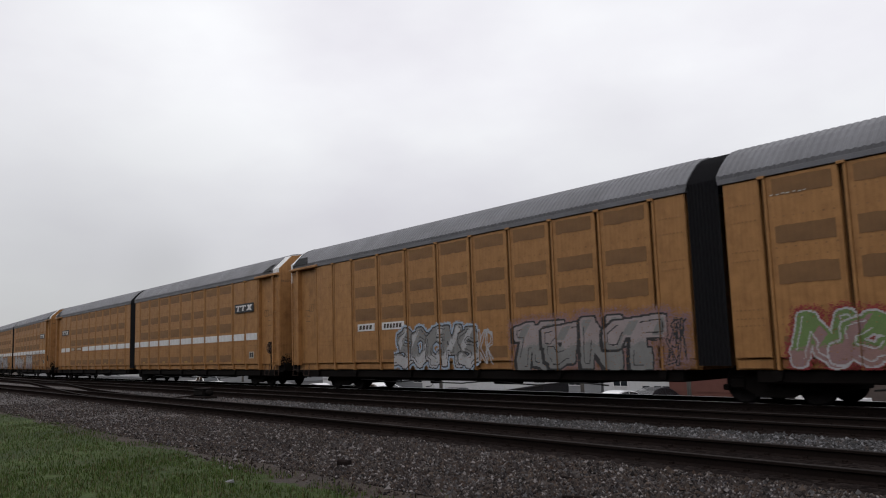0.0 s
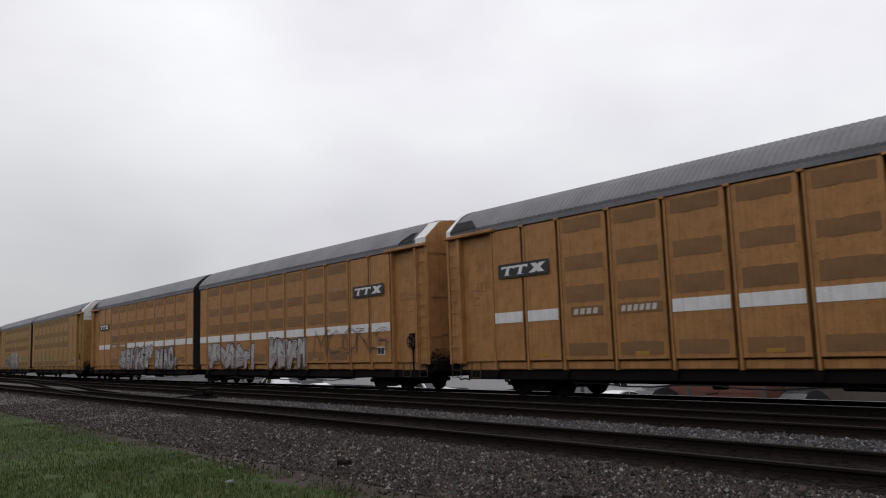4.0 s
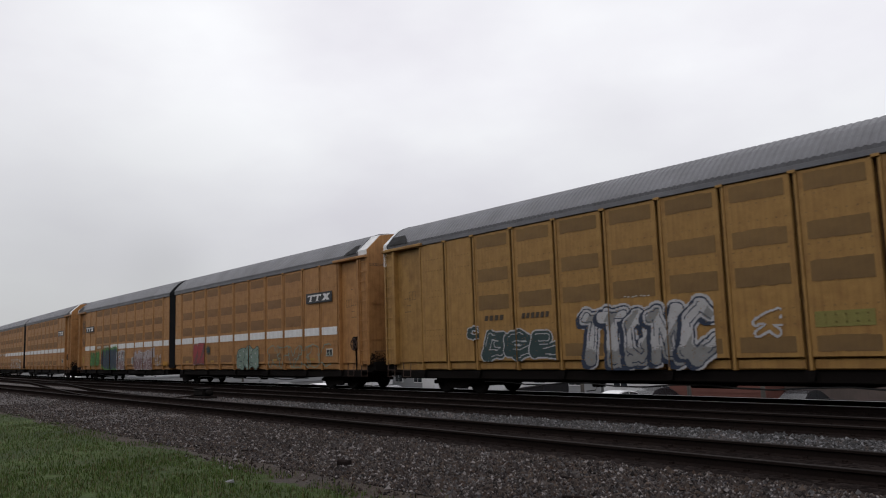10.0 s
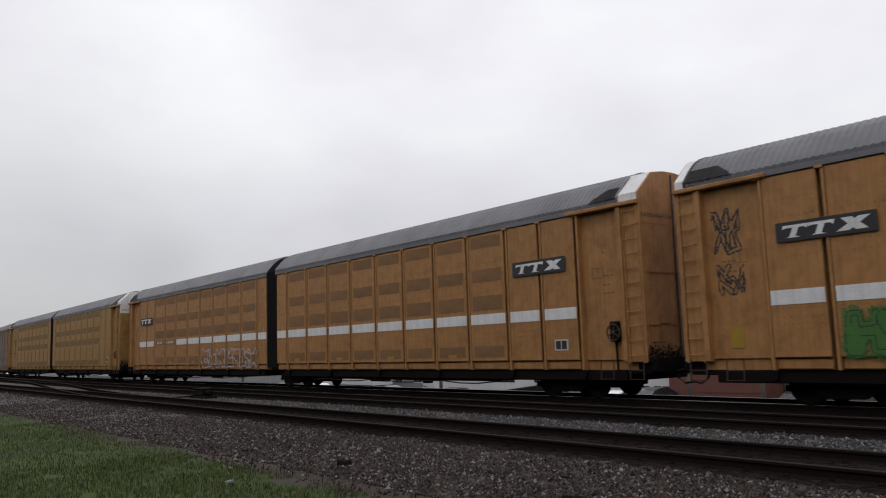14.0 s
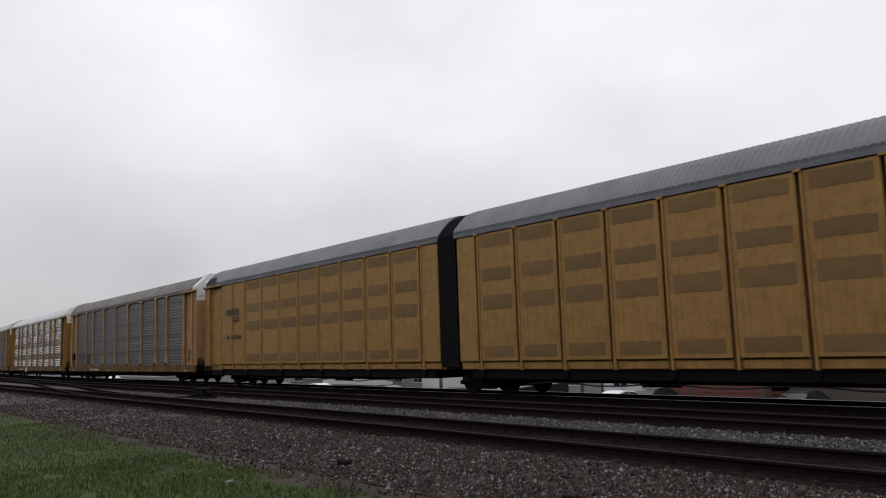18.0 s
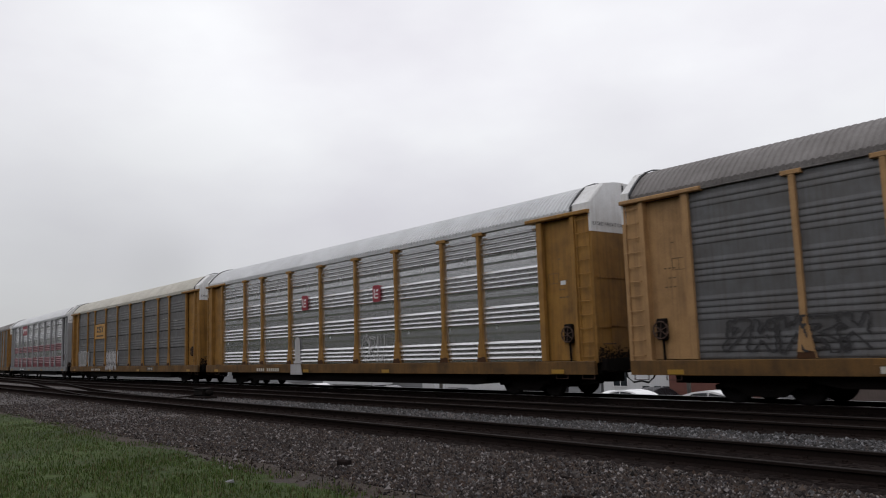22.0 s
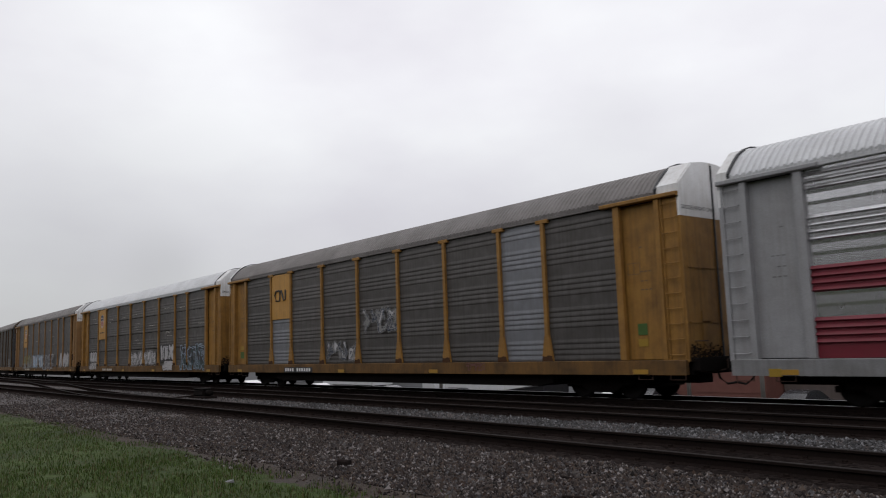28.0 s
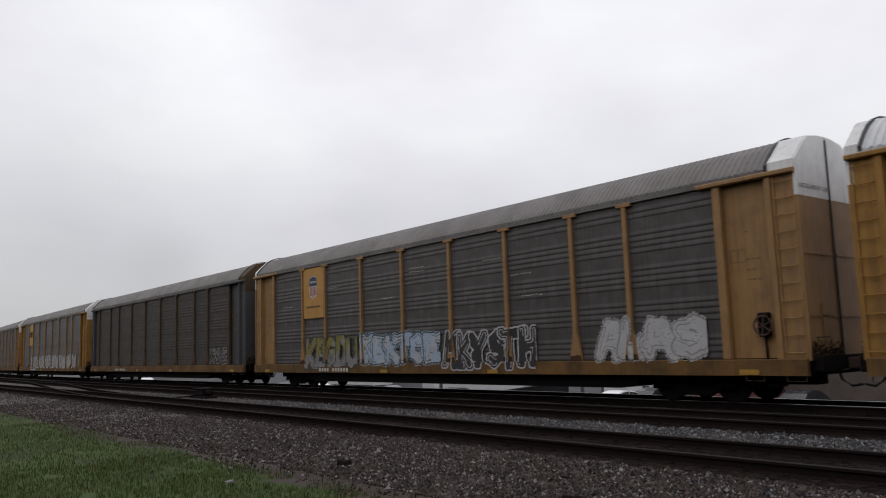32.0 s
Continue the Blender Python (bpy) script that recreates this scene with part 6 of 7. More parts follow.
SINGLES = [
    dict(frame_mat="beige_frame", sheet="grey_sheet", roof="roof_dirty", label="faded tan framed autorack with weathered grey side sheets", brake=-1, belly=0.34, tags=[
        dict(x0=-11.0, x1=-7.6, z0=1.15, z1=1.95, count=5, mats=("tag_black",) * 4, seed=61, thin=True, fat=0.09, edge=0.05),
        dict(x0=12.05, x1=12.95, z0=1.25, z1=1.85, count=3, mats=("tag_black",) * 4, seed=611, word="SXK", fat=0.05, edge=0.07, thin=True)]),
    dict(frame_mat="ochre", sheet="silver", roof="roof_white", label="ochre framed autorack with bright silver sheets and red badges", brake=1, logo=square_logos, tags=[
        dict(x0=1.72, x1=3.37, z0=1.05, z1=2.1, count=3, mats=("tag_white",) * 4, seed=62, thin=True, fat=0.04, edge=0.018, word="ORU")]),
    dict(frame_mat="ochre", sheet="grey_sheet", roof="roof_cream", label="ochre framed autorack with cream roof and split grey sheets", split=True, brake=1, logo=block_logo, tags=[
        dict(x0=-11.5, x1=-8.4, z0=1.05, z1=2.15, count=4, mats=("tag_grey", "tag_grey", "tag_white", "tag_white"), seed=63, edge=0.03, word="VSEA", fat=0.15, square=0.4, mist=0.05),
        dict(x0=-3.9, x1=-1.1, z0=1.2, z1=2.05, count=5, mats=("tag_white", "tag_white", "tag_black", "tag_white"), seed=64, fat=0.2, edge=0.045, word="SRVON", halo=0.03, wide=1.1),
        dict(x0=-3.8, x1=-1.1, z0=0.76, z1=1.2, count=4, mats=("tag_white", "tag_white", "tag_black", "tag_white"), seed=641, fat=0.3, edge=0.05, word="IIII", halo=0.02)]),
    dict(frame_mat="grey_frame", sheet="silver", roof="roof_white", label="pale grey autorack with silver sheets and crimson bands", brake=1, red=((1.28, 1.9), (2.4, 3.02)), logo=red_plate_logo, white_top="white"),
    dict(frame_mat="ochre", sheet="dirty_sheet", roof="roof_dirty", label="dirty ochre autorack with brown-grey sheets, one newer", patches=((7, "clean_sheet"), (1, "clean_sheet")), logo=round_logo, tags=[
        dict(x0=-3.8, x1=-1.6, z0=1.15, z1=1.9, count=4, mats=("tag_grey", "tag_white", "tag_navy", "tag_grey"), seed=65, fat=0.08, edge=0.02, mist=0.07),
        dict(x0=-1.0, x1=1.2, z0=2.15, z1=3.1, count=4, mats=("tag_grey", "tag_white", "tag_navy", "tag_grey"), seed=66, fat=0.07, edge=0.02, mist=0.07),
        dict(x0=5.3, x1=6.2, z0=0.74, z1=0.96, count=3, mats=("tag_maroon",) * 4, seed=661, thin=True, word="TTX", fat=0.12, edge=0.12)]),
    dict(frame_mat="ochre", sheet="dirty_sheet", roof="roof_white", label="ochre autorack with pale roof, split dirty sheets and shield plate", split=True, latch=True, logo=shield_logo, tags=[
        dict(x0=-11.0, x1=-9.3, z0=1.3, z1=2.05, count=3, mats=("tag_white", "tag_grey", "tag_grey", "tag_white"), seed=67, word="SSR", fat=0.24, edge=0.04),
        dict(x0=-11.0, x1=-9.1, z0=0.76, z1=1.25, count=3, mats=("tag_white", "tag_grey", "tag_grey", "tag_white"), seed=671, word="SGR", fat=0.3, edge=0.04),
        dict(x0=-12.5, x1=-11.95, z0=1.6, z1=1.8, count=3, mats=("tag_white",) * 4, seed=672, thin=True, fat=0.08, edge=0.06),
        dict(x0=-1.1, x1=1.25, z0=1.05, z1=1.85, count=3, mats=("tag_white", "tag_grey", "tag_black", "tag_white"), seed=68, edge=0.05, word="WVC", fat=0.18, square=0.4, mist=0.05, fleck=0.2),
        dict(x0=1.6, x1=3.65, z0=1.05, z1=1.9, count=3, mats=("tag_white", "tag_grey", "tag_black", "tag_white"), seed=681, edge=0.05, word="YOK", fat=0.18, square=0.4, mist=0.05, fleck=0.2),
        dict(x0=4.7, x1=6.7, z0=1.3, z1=2.25, count=3, mats=("tag_white", "tag_white", "tag_black", "tag_black"), seed=69, fat=0.17, word="KEX", edge=0.045, square=0.3, drop=0.12, halo=0.04),
        dict(x0=5.1, x1=6.8, z0=0.7, z1=1.3, count=1, mats=("tag_white", "tag_white", "tag_black", "tag_black"), seed=691, fat=0.34, word="S", edge=0.05),
        dict(x0=7.9, x1=11.7, z0=0.76, z1=2.15, count=5, mats=("tag_black", "tag_teal", "tag_blue", "tag_black"), seed=70, word="YKTNR", fat=0.15, edge=0.022, square=0.6, split=0.35, mist=0.06)]),
    dict(frame_mat="brown_frame", sheet="dirty_sheet", roof="roof_dirty", label="faded tan autorack with shield plate and large graffiti", brake=1, logo=shield_logo, tags=[
        dict(x0=-8.76, x1=-4.56, z0=0.76, z1=2.15, count=5, mats=("tag_lime", "tag_grey", "tag_black", "tag_grey"), seed=71, edge=0.04, word="KEGDU", square=0.5, split=0.4),
        dict(x0=-4.26, x1=0.69, z0=0.95, z1=2.1, count=6, mats=("tag_blue", "tag_white", "tag_teal", "tag_blue"), seed=72, halo=0.0, word="NEKTOE", fat=0.15, edge=0.04, square=0.5, mist=0.06),
        dict(x0=0.94, x1=5.39, z0=0.76, z1=2.1, count=6, mats=("tag_black", "tag_black", "tag_white", "tag_white"), seed=73, edge=0.035, fat=0.15, word="HKYSTH", square=0.5, wide=1.1),
        dict(x0=7.74, x1=9.24, z0=1.0, z1=2.15, count=2, mats=("tag_white", "tag_white", "tag_grey", "tag_white"), seed=74, fat=0.17, word="AL", edge=0.035, mist=0.06),
        dict(x0=9.34, x1=11.14, z0=1.0, z1=2.15, count=2, mats=("tag_white", "tag_white", "tag_grey", "tag_white"), seed=741, fat=0.17, word="AS", edge=0.035, mist=0.06)]),
    dict(frame_mat="soot_frame", sheet="soot_sheet", roof="roof_dirty", label="sooty autorack with dark end corners and grey sheets", ends="dark_frame", patches=(), white_top="soot_frame", tags=[
        dict(x0=9.2, x1=11.5, z0=1.05, z1=1.9, count=4, mats=("tag_grey",) * 4, seed=75, thin=True, fat=0.09, edge=0.05)]),
    dict(frame_mat="ochre", sheet="grey_sheet", roof="roof_dirty", label="ochre autorack with a long band of pale graffiti", logo=round_logo, tags=[
        dict(x0=-8.0, x1=10.5, z0=0.9, z1=2.0, count=14, mats=("tag_grey", "tag_white", "tag_white", "tag_pink"), seed=76)]),
    dict(frame_mat="brown_frame", sheet="dirty_sheet", roof="roof_dirty", label="faded brown autorack with sooty side sheets"),
    dict(frame_mat="ochre", sheet="grey_sheet", roof="roof_dirty", label="weathered ochre autorack at the tail of the view"),
]
for j, spec in enumerate(SINGLES):
    cars.append((single(**spec), SINGLE_S0 + SINGLE_STEP * j))


def sticker(car, name, x, y, z0, z1, w, material, label):
    put(name, Build().plate(x - w / 2, x + w / 2, y, z0, z1, 0.006, 0.001).done(name, M[material]), car, None, label)


for idx, x, z0, z1, w, m in ((7 + 4, -12.4, 1.72, 1.9, 0.46, "sticker_yellow"), (7 + 4, -12.4, 1.3, 1.62, 0.46, "sticker_green"),
                             (7 + 4, 12.3, 1.65, 1.95, 0.3, "sticker_green"), (7 + 4, 12.3, 1.35, 1.55, 0.3, "sticker_yellow"),
                             (7 + 3, -12.6, 0.6, 0.78, 0.3, "sticker_yellow"), (4, -20.0, 1.25, 1.75, 0.35, "sticker_yellow"),
                             (3, 20.1, 1.6, 1.8, 0.5, "sticker_yellow"), (2, -20.2, 1.55, 1.75, 0.5, "sticker_yellow"), (7 + 1, 12.5, 3.2, 3.32, 0.2, "white")):
    sticker(cars[idx][0], "sticker", x, -1.372 if z0 > 0.9 else -1.578, z0, z1, w, m, "small square sticker")

# bare white scrapes on side panels
rng_s = np.random.default_rng(77)
for idx in (0, 3, 3, 6, 7 + 2, 7 + 2, 7 + 5, 7 + 5, 7 + 6):
    sc = Build()
    for c in range(5 if idx < 7 else 16):
        x0 = rng_s.uniform(-17 if idx < 7 else -11, 17 if idx < 7 else 11)
        edges = [d * p for p in POSTS for d in (1, -1)] + [0.0] if idx < 7 else BAYS
        if min(abs(x0 + 0.45 - p) for p in edges) < 0.62:
            continue
        z0 = rng_s.choice([3.58, 2.66, 4.68]) if idx < 7 else rng_s.uniform(2.3, 4.8)
        for i in range(7):
            a = x0 + i * 0.13 + rng_s.uniform(-0.02, 0.02)
            zz = z0 + rng_s.uniform(-0.012, 0.012)
            sc.prism_y((-1.511 if idx < 7 else -1.478), (-1.509 if idx < 7 else -1.474), [(a, zz), (a + rng_s.uniform(0.04, 0.11), zz), (a + 0.08, zz + 0.028), (a + 0.01, zz + 0.022)])
    if sc.v:
        tagged(put("scrape", sc.done("scrape", M["lettering"]), cars[idx][0], None, "bare pale scrapes on the side"), kind="stuff")


# ---- what lies behind the tracks: a lower road, parked vehicles and low buildings ----
LOT = -2.05
YARD = -3.1


def window_unit(parent, x0, x1, y, z0, z1):
    w = put("window", Build().plate(x0, x1, y - 0.03, z0, z1, 0.05, 0.01).done("window", M["white"]), parent)
    mid = (x0 + x1) / 2
    for a, b in ((x0 + 0.07, mid - 0.03), (mid + 0.03, x1 - 0.07)):
        put("pane", Build().plate(a, b, y - 0.036, z0 + 0.07, z1 - 0.07, 0.01, 0.002).done("pane", M["glass"]), w)


def building(name, label, x0, x1, y0, y1, h, wall, roof="dark_roof", windows=0, door=False, gable=0.0, courses=False):
    b = thing(name, label, "building", m=pose(0, 0, YARD))
    put("wall", Build().box(x0, x1, y0, y1, 0, h).done("wall", M[wall]), b)
    if gable:
        mid = (y0 + y1) / 2
        put("roof", Build().prism_x(x0 - 0.4, x1 + 0.4, [(y0 - 0.5, h - 0.05), (y1 + 0.5, h - 0.05), (y1 + 0.5, h + 0.08), (mid, h + gable), (y0 - 0.5, h + 0.08)]).done("roof", M[roof]), b)
    else:
        put("roof", Build().box(x0 - 0.15, x1 + 0.15, y0 - 0.15, y1 + 0.15, h, h + 0.3, c=0.05).done("roof", M[roof]), b)
    if wall != "brick":
        put("plinth", Build().box(x0 - 0.06, x1 + 0.06, y0 - 0.06, y1 + 0.06, 0, 0.35, c=0.02).done("plinth", M["grey_wall"]), b)
    if windows:
        s = (x1 - x0) / windows
        for i in range(windows):
            window_unit(b, x0 + (i + 0.3) * s, x0 + (i + 0.3) * s + 1.5, y0 - 0.01, 1.1, 2.5)
    if door:
        put("door", Build().plate(x0 + 1.0, x0 + 2.0, y0 - 0.05, 0.02, 2.1, 0.06, 0.01).done("door", M["grey_wall"]), b)
    if courses:
        for z in (1.2, 2.4, 3.6):
            put("brick_course", Build().box(x0, x1, y0 - 0.03, y0 - 0.004, z, z + 0.08).done("brick_course", M["brick"]), b)
    return b


building("brick_building", "long low red brick building with pale plinth", -33.3, -26.3, 46, 60, 5.2, "brick", courses=True)
building("weathered_store", "weathered brown-grey store with shallow courses", -26.2, 34, 48, 62, 5.0, "old_wall", courses=False)
building("white_carport", "low white-framed carport with dark bays", -36.3, -33.4, 46.5, 50, 4.6, "pale_wall")
building("grey_shop", "pale grey single-storey shop with windows", -87, -66.3, 50.5, 60, 4.2, "grey_wall", windows=6)
building("white_kiosk", "small white kiosk with banded eaves", -65.9, -63.9, 49.5, 53, 3.2, "pale_wall")
building("low_store", "low pale store with flat dark roof", -58.5, -50.5, 53, 62, 2.05, "pale_wall", windows=2)
building("grey_shed", "grey metal shed with flat roof", -48.6, -43.6, 51, 60, 4.5, "grey_wall", windows=1)
building("pale_block", "plain pale concrete block of offices", -43.3, -36.5, 51, 60, 4.0, "pale_wall", windows=2)
for bay in (-35.6, -34.6, -33.9):
    put("carport_bay", Build().box(bay - 0.28, bay + 0.28, 46.42, 46.49, 0.05, 1.5).done("carport_bay", M["glass"]), bpy.data.objects["white_carport"])
ramp = thing("loading_ramp", "dark tarred loading ramp rising to a blunt end", "ramp", m=pose(0, 0, YARD))
put("ramp_body", Build().prism_y(41.0, 43.6, [(-45.8, 0), (-40.3, 0), (-40.3, 1.8), (-45.8, 1.15)]).done("ramp_body", M["dark_roof"]), ramp)
put("ramp_edge", Build().prism_y(40.94, 41.0, [(-45.8, 1.1), (-40.3, 1.75), (-40.3, 1.83), (-45.8, 1.18)]).done("ramp_edge", M["asphalt"]), ramp)
fence = thing("picket_fence", "low dark picket fence beside the lot", "fence", m=pose(0, 0, YARD))
put("fence_rail", Build().box(-38.3, -35.6, 39.97, 40.03, 0.35, 0.43).box(-38.3, -35.6, 39.97, 40.03, 1.05, 1.13).done("fence_rail", M["under"]), fence)
picket = Build().prism_y(-0.015, 0.015, [(-0.06, 0), (0.06, 0), (0.06, 1.35), (0, 1.45), (-0.06, 1.35)]).done("picket", M["under"])
for q in range(14):
    put("picket", picket, fence, pose(-38.2 + q * 0.2, 39.93, 0))
building("white_hall", "long white industrial hall far off", -238, -185, 62, 80, 6.0, "pale_wall", windows=9)
building("grey_hall", "pale grey warehouse far off", -150, -118, 58, 74, 5.0, "grey_wall", windows=5)
for i, px in enumerate((-83.5, -79.3, -75.2)):
    t = thing("storage_tank", "pale upright steel storage tank", "tank", "storage tanks", pose(px, 50, YARD))
    put("tank_shell", Build().tube([(0, 0, 0), (0, 0, 4.4)], 1.75, 28).done("tank_shell", M["grey_wall" if i == 1 else "pale_wall"], False), t)
    put("tank_band", Build().tube([(0, 0, 1.4), (0, 0, 1.5)], 1.79, 28).tube([(0, 0, 2.9), (0, 0, 3.0)], 1.79, 28).done("tank_band", M["grey_wall"]), t)
    put("tank_top", Build().tube([(0, 0, 4.4), (0, 0, 4.55), (0, 0, 4.75)], 1.2, 28).done("tank_top", M["grey_wall"]), t)

# road markings and kerb
kerb = put("kerb", Build().box(-260, 120, 36.2, 36.5, -2.75, -2.48, c=0.03).done("kerb", M["pale_wall"]))
tagged(kerb, "pale concrete kerb along the road", "kerb", kind="structure")


def trailer(x, y, length, label):
    t = thing("box_trailer", label, "trailer", "box trailers", pose(x, y, YARD))
    put("box_body", Build().box(-length / 2, length / 2, -1.25, 1.25, 1.1, 3.9, c=0.06).done("box_body", M["pale_wall"]), t)
    put("chassis", Build().box(-length / 2, length / 2, -0.5, 0.5, 0.85, 1.1).done("chassis", M["under"]), t)
    for xx in (-length / 2 + 1.2, -length / 2 + 2.4):
        for yy in (-1.0, 1.0):
            put("wheel", Build().tube([(xx, yy - 0.15, 0.5), (xx, yy + 0.15, 0.5)], 0.5, 18).done("wheel", M["tyre"]), t)
    for xx in (length / 2 - 1.6,):
        for yy in (-0.6, 0.6):
            put("landing_leg", Build().box(xx - 0.06, xx + 0.06, yy - 0.06, yy + 0.06, 0, 0.9).done("landing_leg", M["under"]), t)
    return t


trailer(-49.4, 42.3, 4.4, "white box trailer parked on the lot")
trailer(-72.5, 46, 9.0, "long white box trailer parked beyond the road")
for i, (x, y, h) in enumerate(((-49.5, 39.0, 9.0), (-36.3, 40.6, 8.5), (-29.0, 42.0, 8.5), (-24.2, 42.0, 8.5), (-86, 39, 8.5))):
    p = thing("utility_pole", "dark weathered timber utility pole", "utility pole", "utility poles", pose(x, y, YARD))
    put("shaft", Build().tube([(0, 0, 0), (0, 0, 4.2)], 0.13, 10).done("shaft", M["pole"], True), p)
    put("collar", Build().tube([(0, 0, 2.6), (0, 0, 2.72)], 0.15, 10).done("collar", M["under"]), p)

wheels_of_vehicles = []


def vehicle_wheels(t, pts, r, spin):
    for x, y in pts:
        w = put("wheel", cached(("vwheel", r), lambda: Build().tube([(0, -0.11, 0), (0, 0.11, 0)], r, 20).done("tyre", M["tyre"])), t, pose(x, y, r))
        put("rim", cached(("vrim", r), lambda: Build().tube([(0, -0.118, 0), (0, 0.118, 0)], r * 0.62, 12).box(-r * 0.5, r * 0.5, -0.124, 0.124, -0.03, 0.03).box(-0.03, 0.03, -0.124, 0.124, -r * 0.5, r * 0.5).done("rim", M["chrome"])), w)
        if spin:
            wheels_of_vehicles.append((w, r, spin))


def sedan(name, label, paint, m, spin=0.0, group=""):
    t = thing(name, label, "car", group, m)
    low = [(-2.3, 0.32), (2.3, 0.32), (2.33, 0.6), (2.15, 0.80), (1.2, 0.97), (-1.5, 1.05), (-2.2, 1.02), (-2.33, 0.7)]
    put("body", Build().prism_y(-0.88, 0.88, low).done("body", M[paint]), t)
    v0 = [(1.35, 0.93), (0.62, 1.38), (0.32, 1.49), (-0.05, 1.555), (-0.45, 1.565), (-0.9, 1.51), (-1.3, 1.40), (-2.0, 1.0)]
    b = Build()
    n = len(v0)
    rows = [[(x, s * (0.82 - 0.24 * (z - 0.9)), z) for x, z in v0] for s in (-1, 1)]
    b.add(rows[0] + rows[1], [(i, i + 1, i + 1 + n, i + n) for i in range(n - 1)] + [tuple(reversed(range(n))), tuple(range(n, 2 * n))])
    put("cabin", b.done("cabin", M[paint]), t)
    for s in (-1, 1):
        for ring in ([(1.12, 1.03), (0.5, 1.40), (-0.16, 1.50), (-0.18, 1.03)], [(-0.25, 1.03), (-0.23, 1.505), (-0.85, 1.46), (-1.6, 1.08)]):
            w = Build()
            v = [(x, s * (0.835 - 0.24 * (z - 0.9)), z) for x, z in ring]
            w.add(v + [(x, y - s * 0.02, z) for x, y, z in v], [(0, 1, 2, 3), (7, 6, 5, 4)])
            put("side_window", w.done("side_window", M["glass"]), t)
    put("windscreen", Build().add([(1.34, -0.72, 0.955), (1.34, 0.72, 0.955), (0.64, 0.66, 1.385), (0.64, -0.66, 1.385)], [(0, 1, 2, 3)]).done("windscreen", M["glass"]), t)
    for y in (-0.6, 0.6):
        put("headlight", Build().box(2.2, 2.335, y - 0.17, y + 0.17, 0.62, 0.75, c=0.02).done("headlight", M["chrome"]), t)
        put("tail_light", Build().box(-2.335, -2.2, y - 0.2, y + 0.2, 0.75, 0.88, c=0.02).done("tail_light", M["red_sign"]), t)
    vehicle_wheels(t, [(1.4, -0.8), (1.4, 0.8), (-1.35, -0.8), (-1.35, 0.8)], 0.35, spin)
    return t


def pickup(name, label, m, spin=0.0):
    t = thing(name, label, "pickup truck", "", m)
    put("body", Build().prism_y(-0.95, 0.95, [(-2.85, 0.5), (2.85, 0.5), (2.88, 0.98), (2.7, 1.2), (1.35, 1.3), (-2.85, 1.27)]).done("body", M["car_white"]), t)
    for y in (-0.95, 0.89):
        put("bed_rail", Build().box(-2.85, -0.9, y, y + 0.06, 1.27, 1.4, c=0.015).done("bed_rail", M["car_white"]), t)
    put("tailgate", Build().box(-2.88, -2.82, -0.9, 0.9, 0.7, 1.4, c=0.01).done("tailgate", M["car_white"]), t)
    v0 = [(1.5, 1.27), (0.8, 1.86), (0.2, 1.94), (-0.8, 1.91), (-0.98, 1.27)]
    n = len(v0)
    rows = [[(x, s * (0.90 - 0.22 * (z - 1.19)), z) for x, z in v0] for s in (-1, 1)]
    put("cab", Build().add(rows[0] + rows[1], [(i, i + 1, i + 1 + n, i + n) for i in range(n - 1)] + [tuple(reversed(range(n))), tuple(range(n, 2 * n))]).done("cab", M["car_white"]), t)
    for s in (-1, 1):
        for ring in ([(1.2, 1.36), (0.66, 1.78), (0.25, 1.84), (0.25, 1.36)], [(0.1, 1.36), (0.1, 1.84), (-0.52, 1.82), (-0.6, 1.36)]):
            v = [(x, s * (0.915 - 0.22 * (z - 1.19)), z) for x, z in ring]
            put("side_window", Build().add(v + [(x, y - s * 0.02, z) for x, y, z in v], [(0, 1, 2, 3), (7, 6, 5, 4)]).done("side_window", M["glass"]), t)
        put("mirror", Build().box(1.0, 1.15, s * 0.95, s * 1.15, 1.38, 1.58, c=0.03).done("mirror", M["car_dark"]), t)
        for xx in (0.55, -0.4):
            put("door_handle", Build().box(xx - 0.1, xx + 0.1, s * 0.95, s * 0.975, 1.2, 1.25).done("door_handle", M["car_dark"]), t)
    put("windscreen", Build().add([(1.48, -0.8, 1.32), (1.48, 0.8, 1.32), (0.86, 0.7, 1.84), (0.86, -0.7, 1.84)], [(0, 1, 2, 3)]).done("windscreen", M["glass"]), t)
    for y in (-0.72, 0.72):
        put("headlight", Build().box(2.8, 2.89, y - 0.18, y + 0.18, 0.9, 1.08, c=0.02).done("headlight", M["chrome"]), t)
    put("bumper", Build().box(2.8, 2.98, -0.95, 0.95, 0.5, 0.72, c=0.03).done("bumper", M["chrome"]), t)
    vehicle_wheels(t, [(1.85, -0.85), (1.85, 0.85), (-1.75, -0.85), (-1.75, 0.85)], 0.39, spin)
    return t


PARKED = [("car_white", -33.3, 41.0, 90), ("car_dark", -48.1, 39.6, 92), ("car_dark", -33.2, 44.6, 90), ("car_dark", -57.8, 39.6, 180), ("car_white", -70.0, 40.0, 0),
          ("car_grey", -78.5, 40.0, 180), ("car_dark", -23.4, 45.2, 92), ("car_grey", -9.0, 41.2, 88)]
for i, (paint, x, y, r) in enumerate(PARKED):
    tone = {"car_white": "white", "car_grey": "grey", "car_dark": "dark"}[paint]
    sedan("parked_car", tone + " sedan parked on the wet lot", paint, pose(x, y, YARD, 0, 0, r), 0.0, "parked cars")

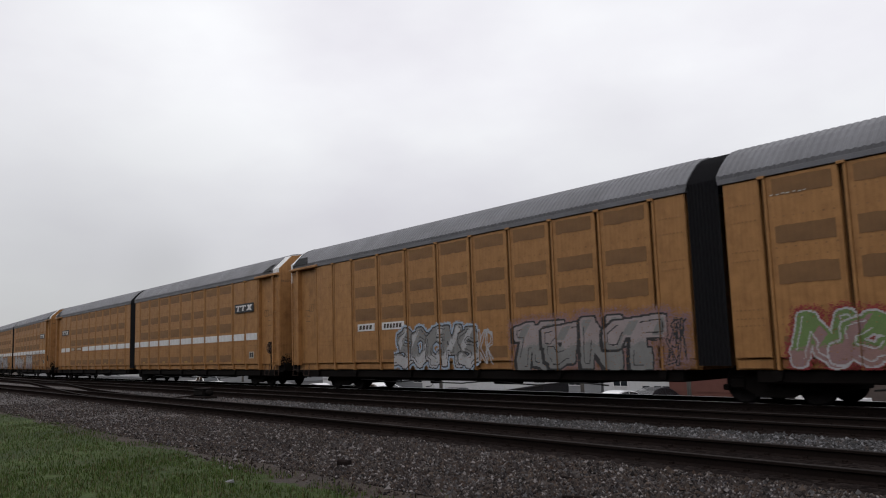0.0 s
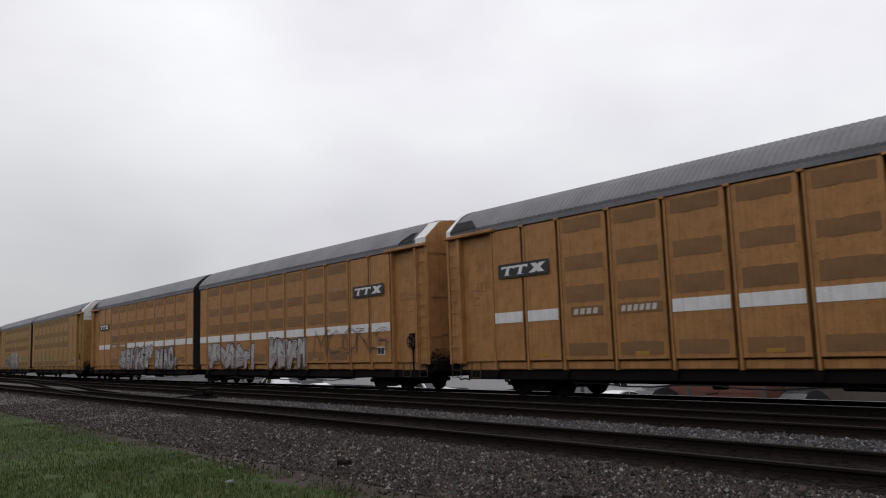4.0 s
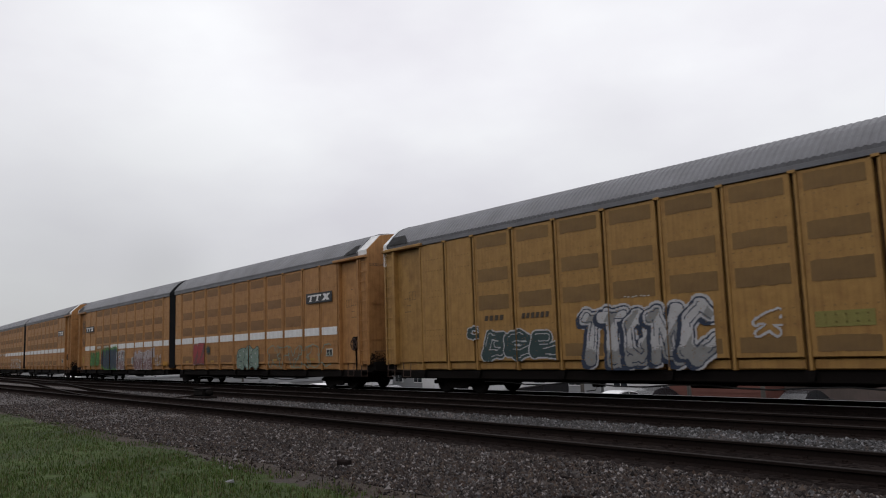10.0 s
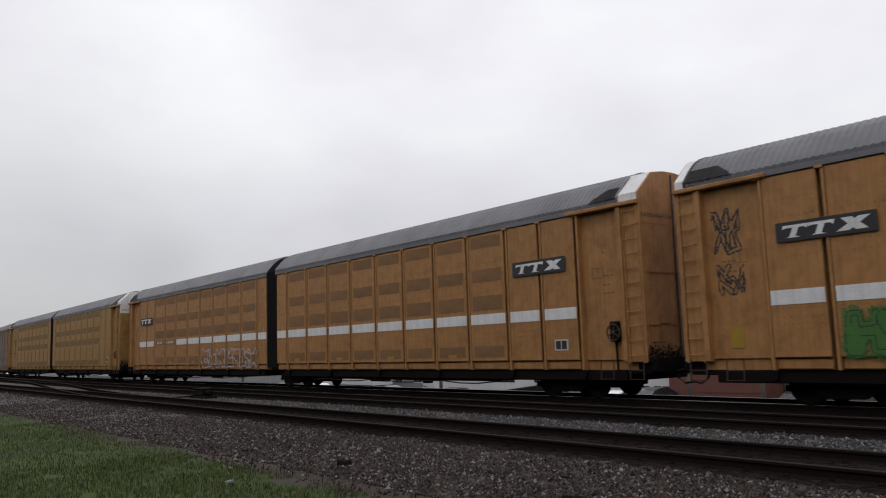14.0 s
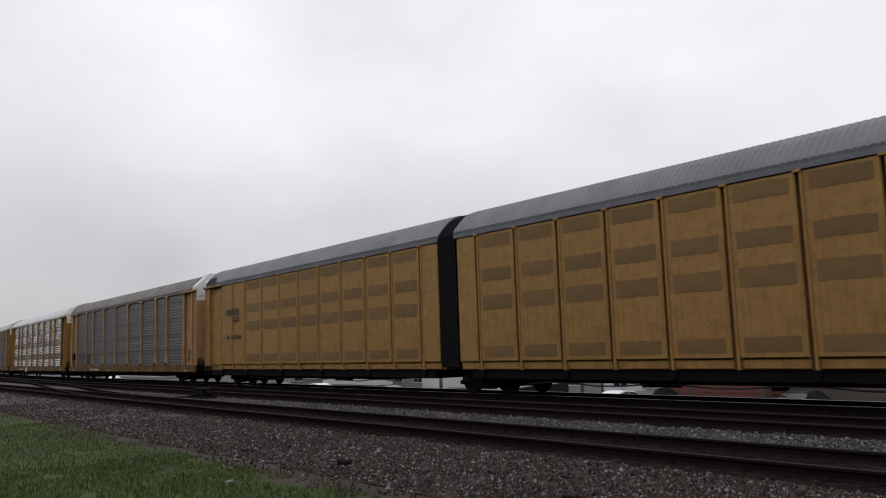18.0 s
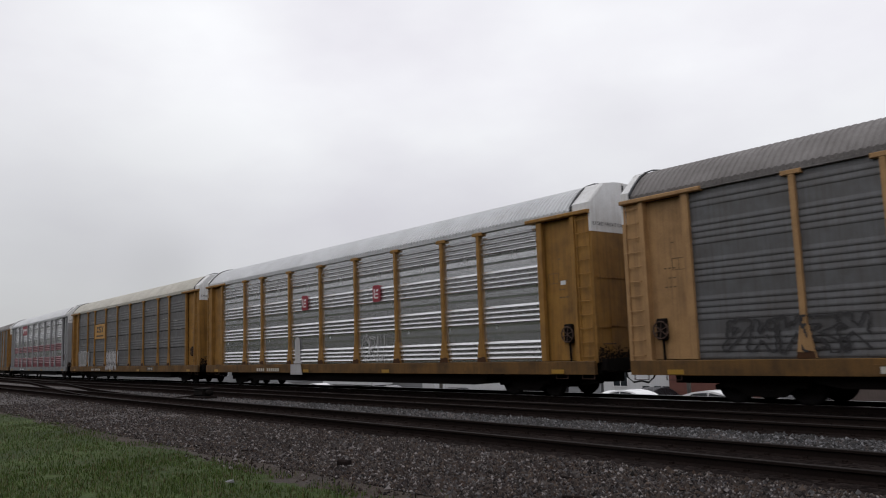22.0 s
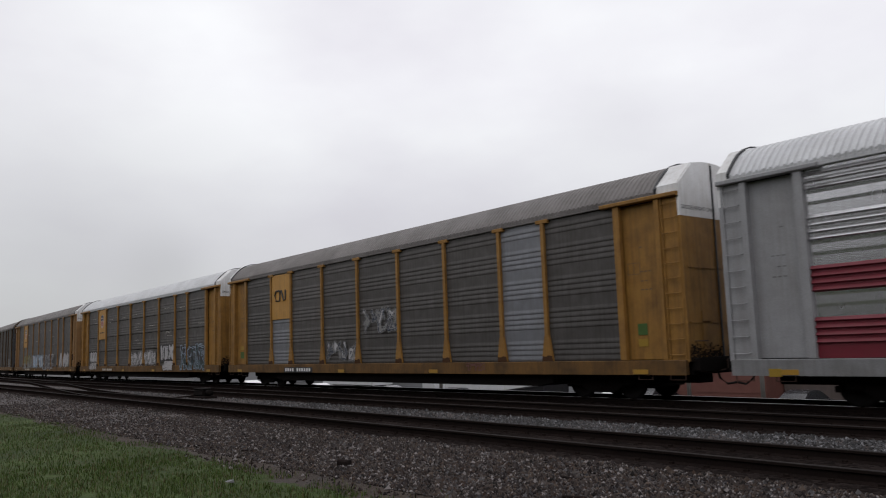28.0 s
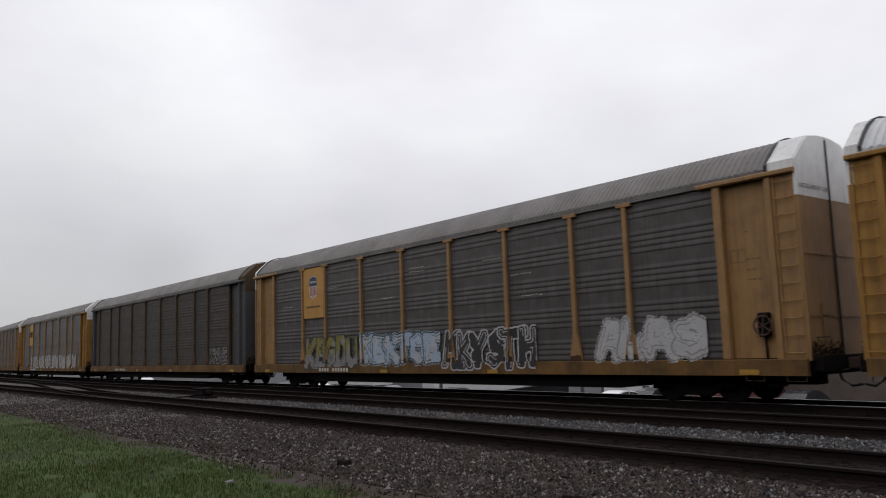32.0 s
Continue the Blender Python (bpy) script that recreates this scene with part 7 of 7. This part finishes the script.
moving = [
    (pickup("pickup_truck", "white crew-cab pickup driving along the road", pose(0, 33, LOT), 12.0), -17.7, 0.0, -12.0, 33.0, 180),
    (sedan("passing_sedan", "white sedan driving along the road", "car_white", pose(0, 27.6, LOT), 15.2), -16.6, 1.6, 15.2, 27.6, 0),
    (pickup("pickup_truck", "white crew-cab pickup with empty bed on the road", pose(0, 34.4, LOT), 9.9), -20.95, 6.5, 9.9, 34.4, 0),
    (sedan("passing_sedan", "white sedan passing late along the road", "car_white", pose(0, 27.6, LOT), 19.6), -17.55, 22.0, 19.6, 27.6, 0),
    (sedan("passing_sedan", "pale sedan driving in the far lane", "car_white", pose(0, 33, LOT), 7.5), -17.6, 20.8, -7.5, 33.0, 180),
]

# ---- movement ----
# how far the train has rolled, every second
ROLLED = [0.05, 13.82, 27.6, 41.42, 55.28, 69.17, 83.1, 97.11, 111.16, 125.2, 139.31, 153.56, 167.85, 182.1, 196.35, 210.63, 224.93,
          239.2, 253.55, 268.15, 282.75, 296.75, 311.14, 325.85, 340.45, 355.14, 369.95, 384.88, 399.87, 414.86, 429.87, 444.91, 460.13]


def rolled(t):
    """Smooth distance between the one-second marks."""
    n = len(ROLLED)
    i = min(int(t), n - 2)
    a = t - i
    p0, p1, p2, p3 = [ROLLED[k] if 0 <= k < n else (2 * ROLLED[0] - ROLLED[1] if k < 0 else 2 * ROLLED[-1] - ROLLED[-2]) for k in range(i - 1, i + 3)]
    return p1 + 0.5 * a * (p2 - p0 + a * (2 * p0 - 5 * p1 + 4 * p2 - p3 + a * (3 * (p1 - p2) + p3 - p0)))


def same_turn(w, other):
    """All wheels of the train turn alike: share the keys of one."""
    w.rotation_mode = "QUATERNION"
    keys = w.animation_data_create()
    keys.action = other.animation_data.action
    keys.action_slot = other.animation_data.action_slot


def motions():
    for car, s in cars:
        rows = []
        for k in range(65):
            t = k * 0.5
            x = s + rolled(t)
            x0 = max(x, -420.0) if x < -420 else x
            slope = -(BEND_X - x0) / BEND_R if x0 < BEND_X else 0.0
            y = bend(x0) if x >= -420 else bend(-420) + (x + 420) * (-420 - BEND_X) / BEND_R
            rows.append((t, pose(x, 18.52 + y, 0, 0, 0, math.degrees(math.atan(slope)))))
        walk(car, rows)
    turns = [rolled(k / 30) / WHEEL_R for k in range(961)]
    lead = {}
    for w, xx in spinning:
        if xx not in lead:
            walk(w, [(k / 30, pose(xx, 0, WHEEL_R, 0, math.degrees(a), 0)) for k, a in enumerate(turns)])
            lead[xx] = w
        else:
            same_turn(w, lead[xx])
    for ob, x, t0, v, y, r in moving:
        walk(ob, [(t, pose(x + v * (t - t0), y, ground_z(0, y), 0, 0, r)) for t in (0.0, 8.0, 16.0, 24.0, 32.0)])
    for w, r, v in wheels_of_vehicles:
        x, y = w.location.x, w.location.y
        walk(w, [(k / 30, pose(x, y, r, 0, math.degrees(v / r * k / 30), 0)) for k in range(961)])


motions()
